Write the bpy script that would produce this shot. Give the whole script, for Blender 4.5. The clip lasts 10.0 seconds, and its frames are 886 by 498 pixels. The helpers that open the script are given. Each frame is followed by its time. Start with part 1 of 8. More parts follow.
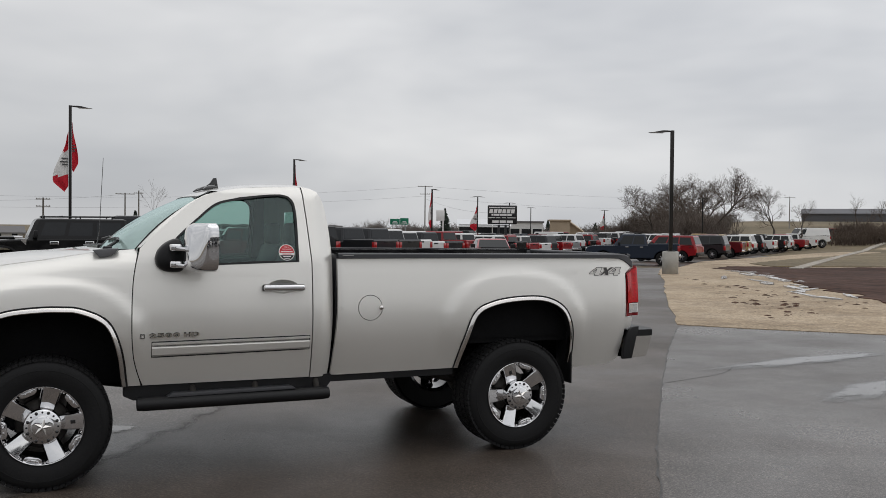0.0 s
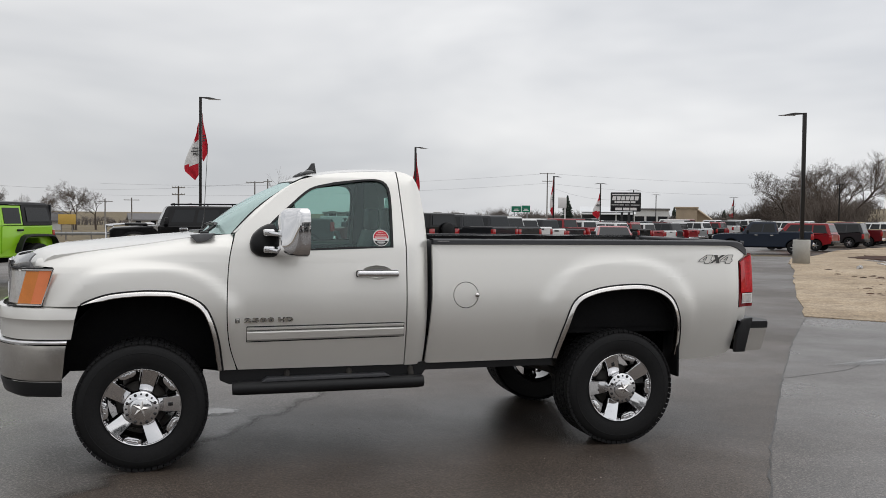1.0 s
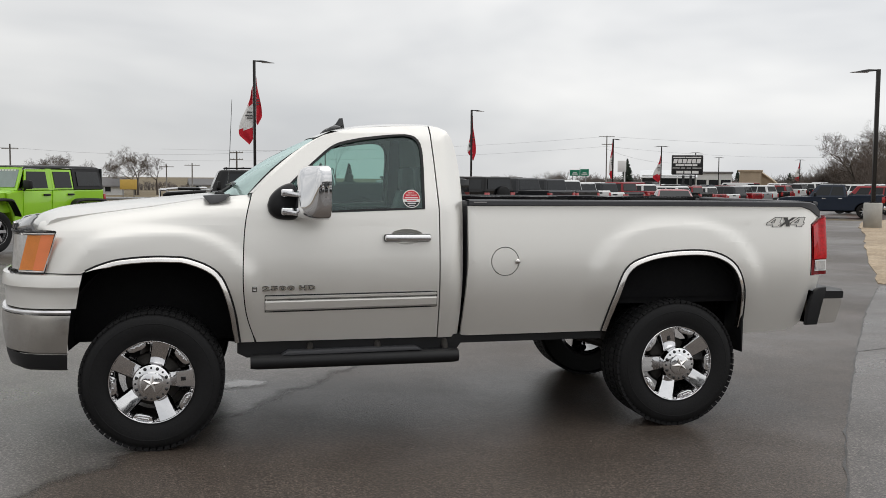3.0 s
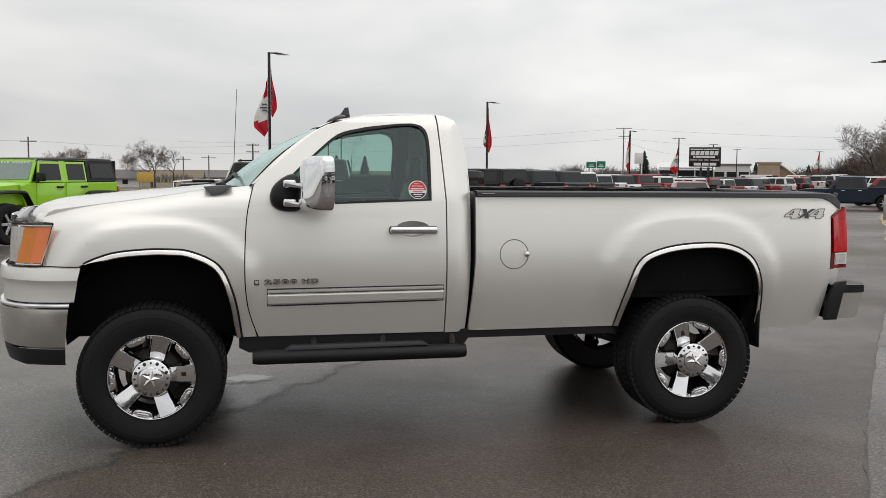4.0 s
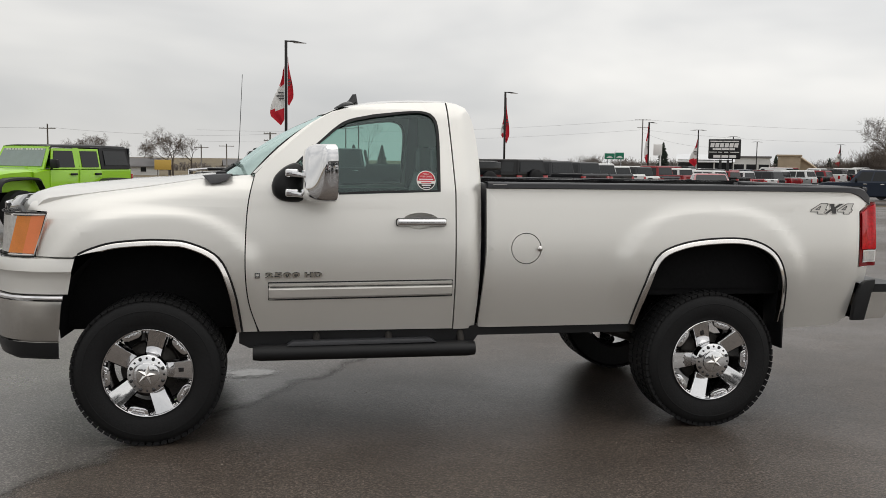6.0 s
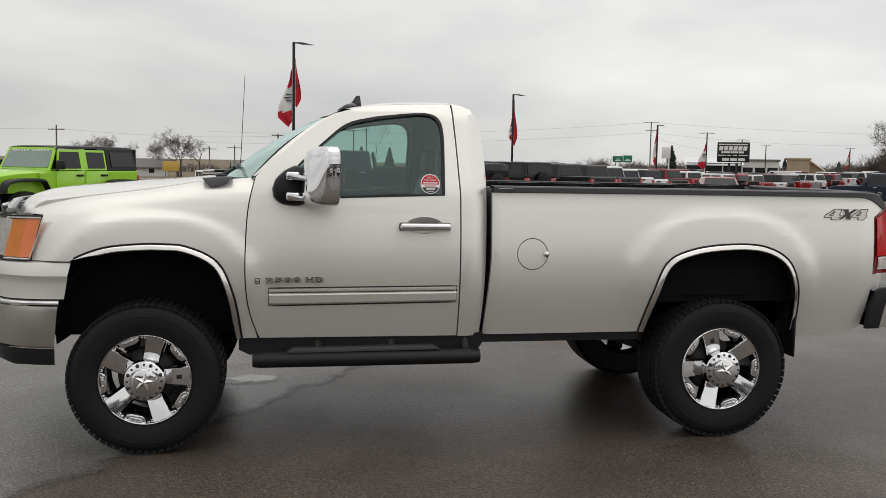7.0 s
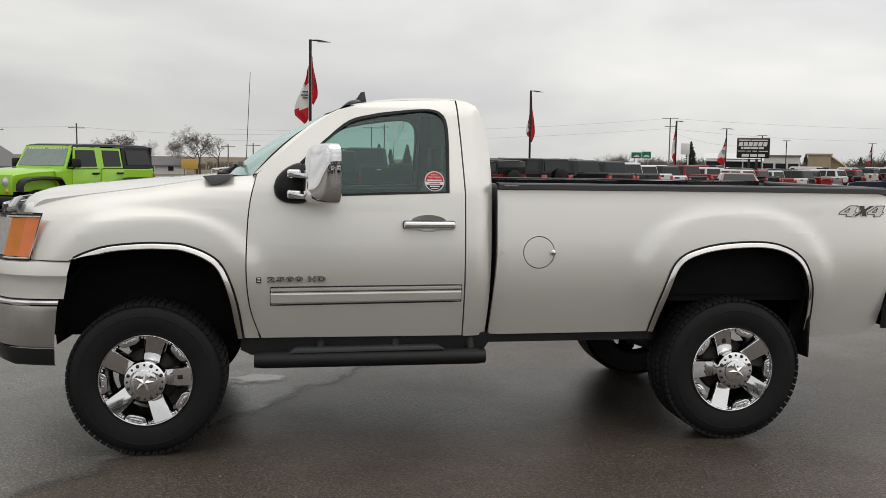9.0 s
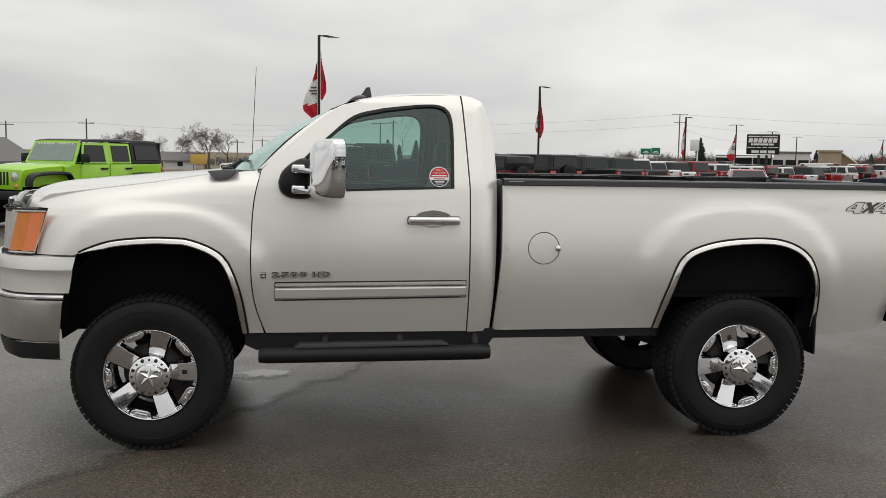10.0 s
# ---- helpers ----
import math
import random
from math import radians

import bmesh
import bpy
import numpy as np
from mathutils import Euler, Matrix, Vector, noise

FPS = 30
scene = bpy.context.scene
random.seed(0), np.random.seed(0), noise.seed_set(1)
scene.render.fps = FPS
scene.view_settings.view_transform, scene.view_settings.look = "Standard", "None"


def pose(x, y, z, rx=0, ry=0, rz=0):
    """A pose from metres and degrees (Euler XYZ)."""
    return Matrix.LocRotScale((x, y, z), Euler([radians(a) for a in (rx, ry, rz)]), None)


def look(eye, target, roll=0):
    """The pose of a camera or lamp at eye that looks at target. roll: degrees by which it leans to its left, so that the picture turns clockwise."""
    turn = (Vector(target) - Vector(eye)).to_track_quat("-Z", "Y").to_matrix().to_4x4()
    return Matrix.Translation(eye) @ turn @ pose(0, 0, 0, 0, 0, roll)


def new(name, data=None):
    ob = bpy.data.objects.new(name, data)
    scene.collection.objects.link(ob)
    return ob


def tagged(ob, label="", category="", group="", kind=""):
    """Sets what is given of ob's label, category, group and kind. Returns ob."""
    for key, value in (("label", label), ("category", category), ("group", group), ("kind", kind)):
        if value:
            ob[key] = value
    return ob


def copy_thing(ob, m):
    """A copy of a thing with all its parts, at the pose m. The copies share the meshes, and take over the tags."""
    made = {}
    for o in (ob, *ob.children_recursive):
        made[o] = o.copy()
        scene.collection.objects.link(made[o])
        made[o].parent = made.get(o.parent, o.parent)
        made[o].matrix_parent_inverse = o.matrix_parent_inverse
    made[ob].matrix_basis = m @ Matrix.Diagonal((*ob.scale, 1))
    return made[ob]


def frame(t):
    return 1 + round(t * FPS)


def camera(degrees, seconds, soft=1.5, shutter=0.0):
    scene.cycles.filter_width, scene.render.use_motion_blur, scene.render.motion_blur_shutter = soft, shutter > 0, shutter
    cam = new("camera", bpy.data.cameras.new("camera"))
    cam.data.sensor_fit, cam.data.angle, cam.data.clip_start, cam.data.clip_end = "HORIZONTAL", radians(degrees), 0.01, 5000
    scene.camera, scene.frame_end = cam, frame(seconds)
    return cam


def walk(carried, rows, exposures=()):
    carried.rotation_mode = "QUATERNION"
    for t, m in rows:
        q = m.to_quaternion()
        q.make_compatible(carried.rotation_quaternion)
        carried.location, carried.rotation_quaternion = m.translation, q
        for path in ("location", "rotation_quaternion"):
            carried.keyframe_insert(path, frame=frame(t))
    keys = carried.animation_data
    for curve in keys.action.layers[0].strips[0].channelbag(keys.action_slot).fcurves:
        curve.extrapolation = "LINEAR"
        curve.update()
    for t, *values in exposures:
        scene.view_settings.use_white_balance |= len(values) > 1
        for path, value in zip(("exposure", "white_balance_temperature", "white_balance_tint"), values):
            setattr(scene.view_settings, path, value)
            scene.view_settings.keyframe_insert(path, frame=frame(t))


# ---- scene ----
cam = camera(50.3, 10.0, soft=0.65)
PATH = [
    (0, (0.009, -6.487, 1.71), (0.811, -4.656, 1.666), 0.6),
    (0.5, (0.116, -6.433, 1.705), (0.729, -4.531, 1.644), 0.5),
    (1, (0.254, -6.368, 1.695), (0.812, -4.449, 1.622), 0.6),
    (1.5, (0.356, -6.237, 1.678), (0.882, -4.310, 1.586), 0.7),
    (2, (0.417, -6.083, 1.673), (0.915, -4.150, 1.557), 0.7),
    (2.5, (0.471, -5.966, 1.668), (0.939, -4.027, 1.532), 0.7),
    (3, (0.554, -5.830, 1.657), (0.992, -3.885, 1.508), 0.4),
    (4.5, (0.676, -5.635, 1.644), (1.069, -3.682, 1.471), 0.5),
    (5, (0.711, -5.569, 1.643), (1.093, -3.613, 1.461), 0.6),
    (5.5, (0.728, -5.514, 1.643), (1.103, -3.558, 1.456), 0.7),
    (7, (0.783, -5.336, 1.651), (1.136, -3.376, 1.469), 1),
    (7.5, (0.813, -5.295, 1.653), (1.156, -3.333, 1.474), 1),
    (8, (0.840, -5.276, 1.655), (1.173, -3.311, 1.475), 0.9),
    (8.5, (0.860, -5.261, 1.654), (1.183, -3.295, 1.47), 0.9),
    (9, (0.879, -5.255, 1.652), (1.193, -3.290, 1.463), 0.8),
    (9.5, (0.900, -5.255, 1.649), (1.204, -3.288, 1.456), 0.7),
    (10, (0.903, -5.252, 1.65), (1.199, -3.284, 1.452), 0.9),
]
walk(cam, [(t, look(e, g, r)) for t, e, g, r in PATH],
     exposures=[(0, -0.24, 6420, 10), (0.5, -0.1, 6420, 10), (1, -0.03, 6430, 10), (2.5, 0.05, 6480, 9.5), (4.5, 0.10, 6640, 9), (7, 0.02, 6680, 9), (10, 0.04, 6690, 8.5)])

# ---- sky and light: a closed overcast, brighter overhead ----
world = bpy.data.worlds.new("overcast")
scene.world = world
world.use_nodes = True
wn, wl = world.node_tree.nodes, world.node_tree.links
wn.clear()
w_out = wn.new("ShaderNodeOutputWorld")
w_bg = wn.new("ShaderNodeBackground")
w_geo = wn.new("ShaderNodeTexCoord")
w_map = wn.new("ShaderNodeMapping")
w_map.inputs["Scale"].default_value = (1.0, 1.0, 3.2)
w_noise = wn.new("ShaderNodeTexNoise")
w_noise.inputs["Scale"].default_value = 2.1
w_noise.inputs["Detail"].default_value = 4.0
w_noise.inputs["Roughness"].default_value = 0.52
w_noise.inputs["Distortion"].default_value = 0.25
w_ramp = wn.new("ShaderNodeValToRGB")
w_ramp.color_ramp.elements[0].position = 0.34
w_ramp.color_ramp.elements[0].color = (0.57, 0.58, 0.60, 1)
w_ramp.color_ramp.elements[1].position = 0.66
w_ramp.color_ramp.elements[1].color = (0.83, 0.825, 0.82, 1)
w_sep = wn.new("ShaderNodeSeparateXYZ")
w_zen = wn.new("ShaderNodeMapRange")
w_zen.inputs["From Min"].default_value = 0.0
w_zen.inputs["From Max"].default_value = 1.0
w_zen.inputs["To Min"].default_value = 1.02
w_zen.inputs["To Max"].default_value = 1.65
w_mul = wn.new("ShaderNodeVectorMath")
w_mul.operation = "SCALE"
w_sky = wn.new("ShaderNodeTexSky")
w_sky.sky_type = "NISHITA"
w_sky.sun_disc = False
w_sky.sun_elevation = radians(38)
w_sky.sun_rotation = radians(160)
w_dim = wn.new("ShaderNodeVectorMath")
w_dim.operation = "SCALE"
w_dim.inputs["Scale"].default_value = 0.06
w_mix = wn.new("ShaderNodeMix")
w_mix.data_type = "RGBA"
w_mix.inputs[0].default_value = 0.93
wl.new(w_geo.outputs["Generated"], w_map.inputs["Vector"])
wl.new(w_map.outputs["Vector"], w_noise.inputs["Vector"])
wl.new(w_noise.outputs["Fac"], w_ramp.inputs["Fac"])
wl.new(w_geo.outputs["Generated"], w_sep.inputs["Vector"])
wl.new(w_sep.outputs["Z"], w_zen.inputs["Value"])
wl.new(w_ramp.outputs["Color"], w_mul.inputs[0])
w_side = wn.new("ShaderNodeMapRange")
w_side.inputs["From Min"].default_value, w_side.inputs["From Max"].default_value = -0.3, 0.8
w_side.inputs["To Min"].default_value, w_side.inputs["To Max"].default_value = 0.88, 1.18
w_both = wn.new("ShaderNodeMath")
w_both.operation = "MULTIPLY"
wl.new(w_sep.outputs["X"], w_side.inputs["Value"])
wl.new(w_side.outputs["Result"], w_both.inputs[0])
wl.new(w_zen.outputs["Result"], w_both.inputs[1])
wl.new(w_both.outputs[0], w_mul.inputs["Scale"])
wl.new(w_sky.outputs["Color"], w_dim.inputs[0])
wl.new(w_dim.outputs["Vector"], w_mix.inputs[6])
wl.new(w_mul.outputs["Vector"], w_mix.inputs[7])
wl.new(w_mix.outputs[2], w_bg.inputs["Color"])
wl.new(w_bg.outputs["Background"], w_out.inputs["Surface"])
w_bg.inputs["Strength"].default_value = 1.0

sun_data = bpy.data.lights.new("sun", "SUN")
sun_data.energy, sun_data.angle, sun_data.color = 0.5, radians(70), (1.0, 0.975, 0.94)
sun = new("sun", sun_data)
sun.matrix_basis = look((0, 0, 40), (-4, 4, 0))


# ---- materials ----
MATS = {}


def mat(name, color, rough=0.5, metal=0.0, var=0.12, scale=6.0, fine=60.0, bump=0.0, coat=0.0, rvar=0.08, coord="Object", spec=0.5, trans=0.0, ior=1.45, per_object=0.0):
    """A principled surface with colour and roughness that vary at two scales."""
    m = bpy.data.materials.new(name)
    m.use_nodes = True
    n, l = m.node_tree.nodes, m.node_tree.links
    b = n["Principled BSDF"]
    b.inputs["Metallic"].default_value = metal
    b.inputs["Specular IOR Level"].default_value = spec
    b.inputs["IOR"].default_value = ior
    b.inputs["Coat Weight"].default_value = coat
    b.inputs["Coat Roughness"].default_value = 0.04
    b.inputs["Transmission Weight"].default_value = trans
    tc = n.new("ShaderNodeTexCoord")
    n1 = n.new("ShaderNodeTexNoise")
    n1.inputs["Scale"].default_value, n1.inputs["Detail"].default_value = scale, 4
    n2 = n.new("ShaderNodeTexNoise")
    n2.inputs["Scale"].default_value, n2.inputs["Detail"].default_value = fine, 3
    l.new(tc.outputs[coord], n1.inputs["Vector"])
    l.new(tc.outputs[coord], n2.inputs["Vector"])
    add = n.new("ShaderNodeMath")
    add.operation = "ADD"
    l.new(n1.outputs["Fac"], add.inputs[0])
    l.new(n2.outputs["Fac"], add.inputs[1])
    mr = n.new("ShaderNodeMapRange")
    mr.inputs["From Min"].default_value, mr.inputs["From Max"].default_value = 0.6, 1.4
    mr.inputs["To Min"].default_value, mr.inputs["To Max"].default_value = 1 - var, 1 + var
    l.new(add.outputs[0], mr.inputs["Value"])
    sc = n.new("ShaderNodeVectorMath")
    sc.operation = "SCALE"
    sc.inputs[0].default_value = color[:3]
    if per_object:
        oi = n.new("ShaderNodeObjectInfo")
        pr = n.new("ShaderNodeMapRange")
        pr.inputs["To Min"].default_value, pr.inputs["To Max"].default_value = 1 - per_object, 1 + per_object
        l.new(oi.outputs["Random"], pr.inputs["Value"])
        mm = n.new("ShaderNodeMath")
        mm.operation = "MULTIPLY"
        l.new(mr.outputs[0], mm.inputs[0])
        l.new(pr.outputs[0], mm.inputs[1])
        l.new(mm.outputs[0], sc.inputs["Scale"])
    else:
        l.new(mr.outputs[0], sc.inputs["Scale"])
    l.new(sc.outputs[0], b.inputs["Base Color"])
    rr = n.new("ShaderNodeMapRange")
    rr.inputs["From Min"].default_value, rr.inputs["From Max"].default_value = 0.35, 0.65
    rr.inputs["To Min"].default_value, rr.inputs["To Max"].default_value = max(0, rough - rvar), min(1, rough + rvar)
    l.new(n1.outputs["Fac"], rr.inputs["Value"])
    l.new(rr.outputs[0], b.inputs["Roughness"])
    if bump:
        bp = n.new("ShaderNodeBump")
        bp.inputs["Strength"].default_value, bp.inputs["Distance"].default_value = bump, 0.01
        l.new(n2.outputs["Fac"], bp.inputs["Height"])
        l.new(bp.outputs[0], b.inputs["Normal"])
    MATS[name] = m
    return m


def paint(name, color, metal=0.25, rough=0.38, var=0.05, spec=0.5, coat=0.9):
    return mat(name, color, rough, metal, var=var, scale=1.5, fine=900, coat=coat, rvar=0.03, spec=spec)


silver = paint("silver_birch_paint", (0.818, 0.803, 0.762), 0.50, 0.36, 0.025)
chrome = mat("chrome", (0.78, 0.78, 0.79), 0.06, 1.0, var=0.03, rvar=0.03)
bright_steel = mat("polished_steel", (0.72, 0.70, 0.68), 0.16, 1.0, var=0.05, rvar=0.05)
dull_chrome = mat("satin_chrome", (0.52, 0.50, 0.47), 0.22, 1.0, var=0.05, rvar=0.05)
rubber = mat("tyre_rubber", (0.014, 0.014, 0.0146), 0.66, 0, var=0.25, scale=5, fine=90, bump=0.15, spec=0.2)
black_plastic = mat("black_plastic", (0.014, 0.014, 0.015), 0.42, 0, var=0.15, fine=300, bump=0.06, spec=0.3)
grey_plastic = mat("rail_plastic", (0.05, 0.051, 0.056), 0.38, 0, var=0.12, fine=260, bump=0.05)
gloss_black = mat("gloss_black", (0.012, 0.012, 0.013), 0.12, 0, coat=0.6)
# base blackened so that deep shade in wells and underbody sits in the colour
dark_inside = mat("dark_shaded_underbody", (0.006, 0.006, 0.0066), 0.9, 0, var=0.3, bump=0.1, spec=0.2)
seam_black = mat("seam_rubber", (0.008, 0.008, 0.009), 0.55)
cast_metal = mat("cast_iron", (0.06, 0.055, 0.05), 0.55, 0.4, var=0.25, bump=0.2)
cabin_grey = mat("cabin_trim", (0.040, 0.046, 0.046), 0.6, 0, var=0.15, bump=0.1)
red_lens = mat("red_lens", (0.52, 0.006, 0.012), 0.10, 0, var=0.45, scale=9, fine=60, coat=0.25, spec=0.2)
dark_red_lens = mat("dark_red_lens", (0.20, 0.004, 0.006), 0.12, 0, var=0.1, coat=0.2, spec=0.2)
amber_lens = mat("amber_lens", (0.82, 0.27, 0.06), 0.1, 0, var=0.12, scale=12, fine=150, coat=1.0)
coral_lens = mat("coral_lens", (0.95, 0.27, 0.10), 0.1, 0, var=0.06, scale=12, fine=150, coat=1.0)
white_lens = mat("white_lens", (0.62, 0.6, 0.58), 0.12, 0.2, var=0.15, scale=30, coat=1.0)
clear_lens = mat("clear_lens", (0.95, 0.96, 0.97), 0.02, 0, var=0.0, rvar=0.0, trans=1.0, ior=1.2)
cowl_grey = mat("cowl_grey", (0.13, 0.132, 0.138), 0.45, 0, var=0.12, fine=200, bump=0.05)
smoke_acrylic = mat("smoke_acrylic", (0.24, 0.245, 0.25), 0.09, 0, var=0.06, coat=1.0)
sticker_red = mat("sticker_red", (0.55, 0.02, 0.035), 0.35)
sticker_white = mat("sticker_white", (0.8, 0.79, 0.77), 0.4, var=0.03)
sticker_black = mat("sticker_black", (0.02, 0.02, 0.02), 0.4)


def glass_material(name, tint, reflect=0.06, film=0.0, film_color=(0.6, 0.7, 0.67)):
    """Tinted pane: what is behind shows through the tint, with a sharp mirror on top that grows at grazing angles."""
    m = bpy.data.materials.new(name)
    m.use_nodes = True
    n, l = m.node_tree.nodes, m.node_tree.links
    n.clear()
    o = n.new("ShaderNodeOutputMaterial")
    t = n.new("ShaderNodeBsdfTransparent")
    t.inputs["Color"].default_value = (*tint, 1)
    g = n.new("ShaderNodeBsdfGlossy")
    g.inputs["Roughness"].default_value = 0.01
    g.inputs["Color"].default_value = (0.80, 0.97, 0.96, 1)
    lw = n.new("ShaderNodeLayerWeight")
    lw.inputs["Blend"].default_value = 0.5
    pw = n.new("ShaderNodeMath")
    pw.operation = "POWER"
    pw.inputs[1].default_value = 5.0
    f = n.new("ShaderNodeMapRange")
    f.inputs["To Min"].default_value, f.inputs["To Max"].default_value = reflect, 0.95
    l.new(lw.outputs["Facing"], pw.inputs[0])
    l.new(pw.outputs[0], f.inputs["Value"])
    x = n.new("ShaderNodeMixShader")
    l.new(f.outputs[0], x.inputs[0])
    l.new(t.outputs[0], x.inputs[1])
    l.new(g.outputs[0], x.inputs[2])
    if film:
        df = n.new("ShaderNodeBsdfDiffuse")
        df.inputs["Color"].default_value = (*film_color, 1)
        fx = n.new("ShaderNodeMixShader")
        fn = n.new("ShaderNodeTexNoise")
        fn.inputs["Scale"].default_value, fn.inputs["Detail"].default_value = 5.0, 4
        fr = n.new("ShaderNodeMapRange")
        fr.inputs["To Min"].default_value, fr.inputs["To Max"].default_value = film * 0.8, min(1.0, film * 1.2)
        l.new(fn.outputs["Fac"], fr.inputs["Value"])
        l.new(fr.outputs[0], fx.inputs[0])
        l.new(t.outputs[0], fx.inputs[1])
        l.new(df.outputs[0], fx.inputs[2])
        l.new(fx.outputs[0], x.inputs[1])
    l.new(x.outputs[0], o.inputs["Surface"])
    return m


side_glass = glass_material("tinted_side_glass", (0.56, 0.74, 0.69), 0.075)
screen_glass = glass_material("windscreen_glass", (0.66, 0.80, 0.76), 0.08, 0.55, (0.62, 0.80, 0.755))
dark_glass = mat("far_car_glass", (0.014, 0.016, 0.018), 0.06, 0, var=0.1, rvar=0.02, spec=0.42)


# ---- mesh helpers ----
def finish(bm, angle=35):
    """Smooth faces with hard edges where they meet at more than the angle."""
    lim = radians(angle)
    for f in bm.faces:
        f.smooth = True
    for e in bm.edges:
        if len(e.link_faces) != 2 or e.calc_face_angle(0) > lim:
            e.smooth = False
    return bm


def mesh_of(name, bm, material, angle=35):
    finish(bm, angle)
    me = bpy.data.meshes.new(name)
    bm.to_mesh(me)
    bm.free()
    for m in material if isinstance(material, (list, tuple)) else [material]:
        me.materials.append(m)
    return me


def part(name, bm, material, parent, label="", angle=35):
    """One mesh under a thing or a part, in the coordinates of that thing."""
    ob = new(name, mesh_of(name, bm, material, angle))
    ob.parent = parent
    if label:
        tagged(ob, label)
    return ob


def piece(name, me, parent, m=None):
    """A further object on mesh data that is already there."""
    ob = new(name, me)
    ob.parent = parent
    if m is not None:
        ob.matrix_basis = m
    return ob


def thing(name, label, category, group="", kind=""):
    ob = new(name)
    ob.empty_display_size = 0.2
    return tagged(ob, label, category, group, kind)


def solo(name, bm, material, label, category, group="", kind="", angle=35):
    ob = new(name, mesh_of(name, bm, material, angle))
    return tagged(ob, label, category, group, kind)


def grid_faces(bm, rows, close_u=False, close_v=False, idx=0):
    """Quads over rows of points (lists of equal length)."""
    vs = [[bm.verts.new(p) for p in r] for r in rows]
    nu, nv = len(vs), len(vs[0])
    for i in range(nu if close_u else nu - 1):
        for j in range(nv if close_v else nv - 1):
            a, b, c, d = vs[i][j], vs[(i + 1) % nu][j], vs[(i + 1) % nu][(j + 1) % nv], vs[i][(j + 1) % nv]
            try:
                bm.faces.new((a, b, c, d)).material_index = idx
            except ValueError:
                pass
    return vs


def cap(bm, ring, idx=0):
    f = bm.faces.new(ring)
    f.material_index = idx
    return f


def box(bm, x0, x1, y0, y1, z0, z1, bevel=0.0, seg=2, m=None, idx=0):
    r = bmesh.ops.create_cube(bm, size=1)
    vs = r["verts"]
    bmesh.ops.scale(bm, vec=(x1 - x0, y1 - y0, z1 - z0), verts=vs)
    bmesh.ops.translate(bm, vec=((x0 + x1) / 2, (y0 + y1) / 2, (z0 + z1) / 2), verts=vs)
    if bevel > 0:
        es = list({e for v in vs for e in v.link_edges})
        out = bmesh.ops.bevel(bm, geom=es, offset=bevel, segments=seg, affect="EDGES", profile=0.5)
        vs = list({v for f in out["faces"] for v in f.verts} | {v for v in vs if v.is_valid})
    fs = {f for v in vs for f in v.link_faces}
    for f in fs:
        f.material_index = idx
    if m is not None:
        bmesh.ops.transform(bm, matrix=m, verts=vs)
    return bm


def lathe(bm, prof, axis="y", seg=48, origin=(0, 0, 0), idx=0):
    """Turns a profile of (radius, along) round an axis."""
    rows = []
    for k in range(seg):
        a = 2 * math.pi * k / seg
        c, s = math.cos(a), math.sin(a)
        row = []
        for r, h in prof:
            p = {"y": (r * c, h, r * s), "z": (r * c, r * s, h), "x": (h, r * c, r * s)}[axis]
            row.append((p[0] + origin[0], p[1] + origin[1], p[2] + origin[2]))
        rows.append(row)
    grid_faces(bm, rows, close_u=True, idx=idx)
    return bm


def tube(bm, pts, rad, seg=8, ends=True, idx=0):
    """A round bar along points; rad is a number or one for each point."""
    pts = [Vector(p) for p in pts]
    n = len(pts)
    rads = rad if isinstance(rad, (list, tuple)) else [rad] * n
    rows, side = [], None
    for i, p in enumerate(pts):
        d = (pts[min(i + 1, n - 1)] - pts[max(i - 1, 0)]).normalized()
        if side is None:
            side = d.orthogonal().normalized()
        side = (side - d * side.dot(d)).normalized()
        up = d.cross(side)
        rows.append([p + (side * math.cos(2 * math.pi * k / seg) + up * math.sin(2 * math.pi * k / seg)) * rads[i] for k in range(seg)])
    vs = grid_faces(bm, rows, close_v=True, idx=idx)
    if ends:
        cap(bm, vs[0][::-1], idx)
        cap(bm, vs[-1], idx)
    return bm


def slab(bm, outline, y0, y1, bevel=0.0, plane="xz", idx=0):
    """A flat shape, an outline in xz (or xy, yz), given a thickness along the third axis."""
    def put(a, b, h):
        return {"xz": (a, h, b), "xy": (a, b, h), "yz": (h, a, b)}[plane]
    lo = [bm.verts.new(put(a, b, y0)) for a, b in outline]
    hi = [bm.verts.new(put(a, b, y1)) for a, b in outline]
    fs = [bm.faces.new(lo), bm.faces.new(hi[::-1])]
    n = len(lo)
    for i in range(n):
        fs.append(bm.faces.new((lo[i], hi[i], hi[(i + 1) % n], lo[(i + 1) % n])))
    bmesh.ops.recalc_face_normals(bm, faces=fs)
    for f in fs:
        f.material_index = idx
    if bevel:
        es = [e for e in fs[0].edges] + [e for e in fs[1].edges]
        bmesh.ops.bevel(bm, geom=es, offset=bevel, segments=2, affect="EDGES", profile=0.5)
    return bm


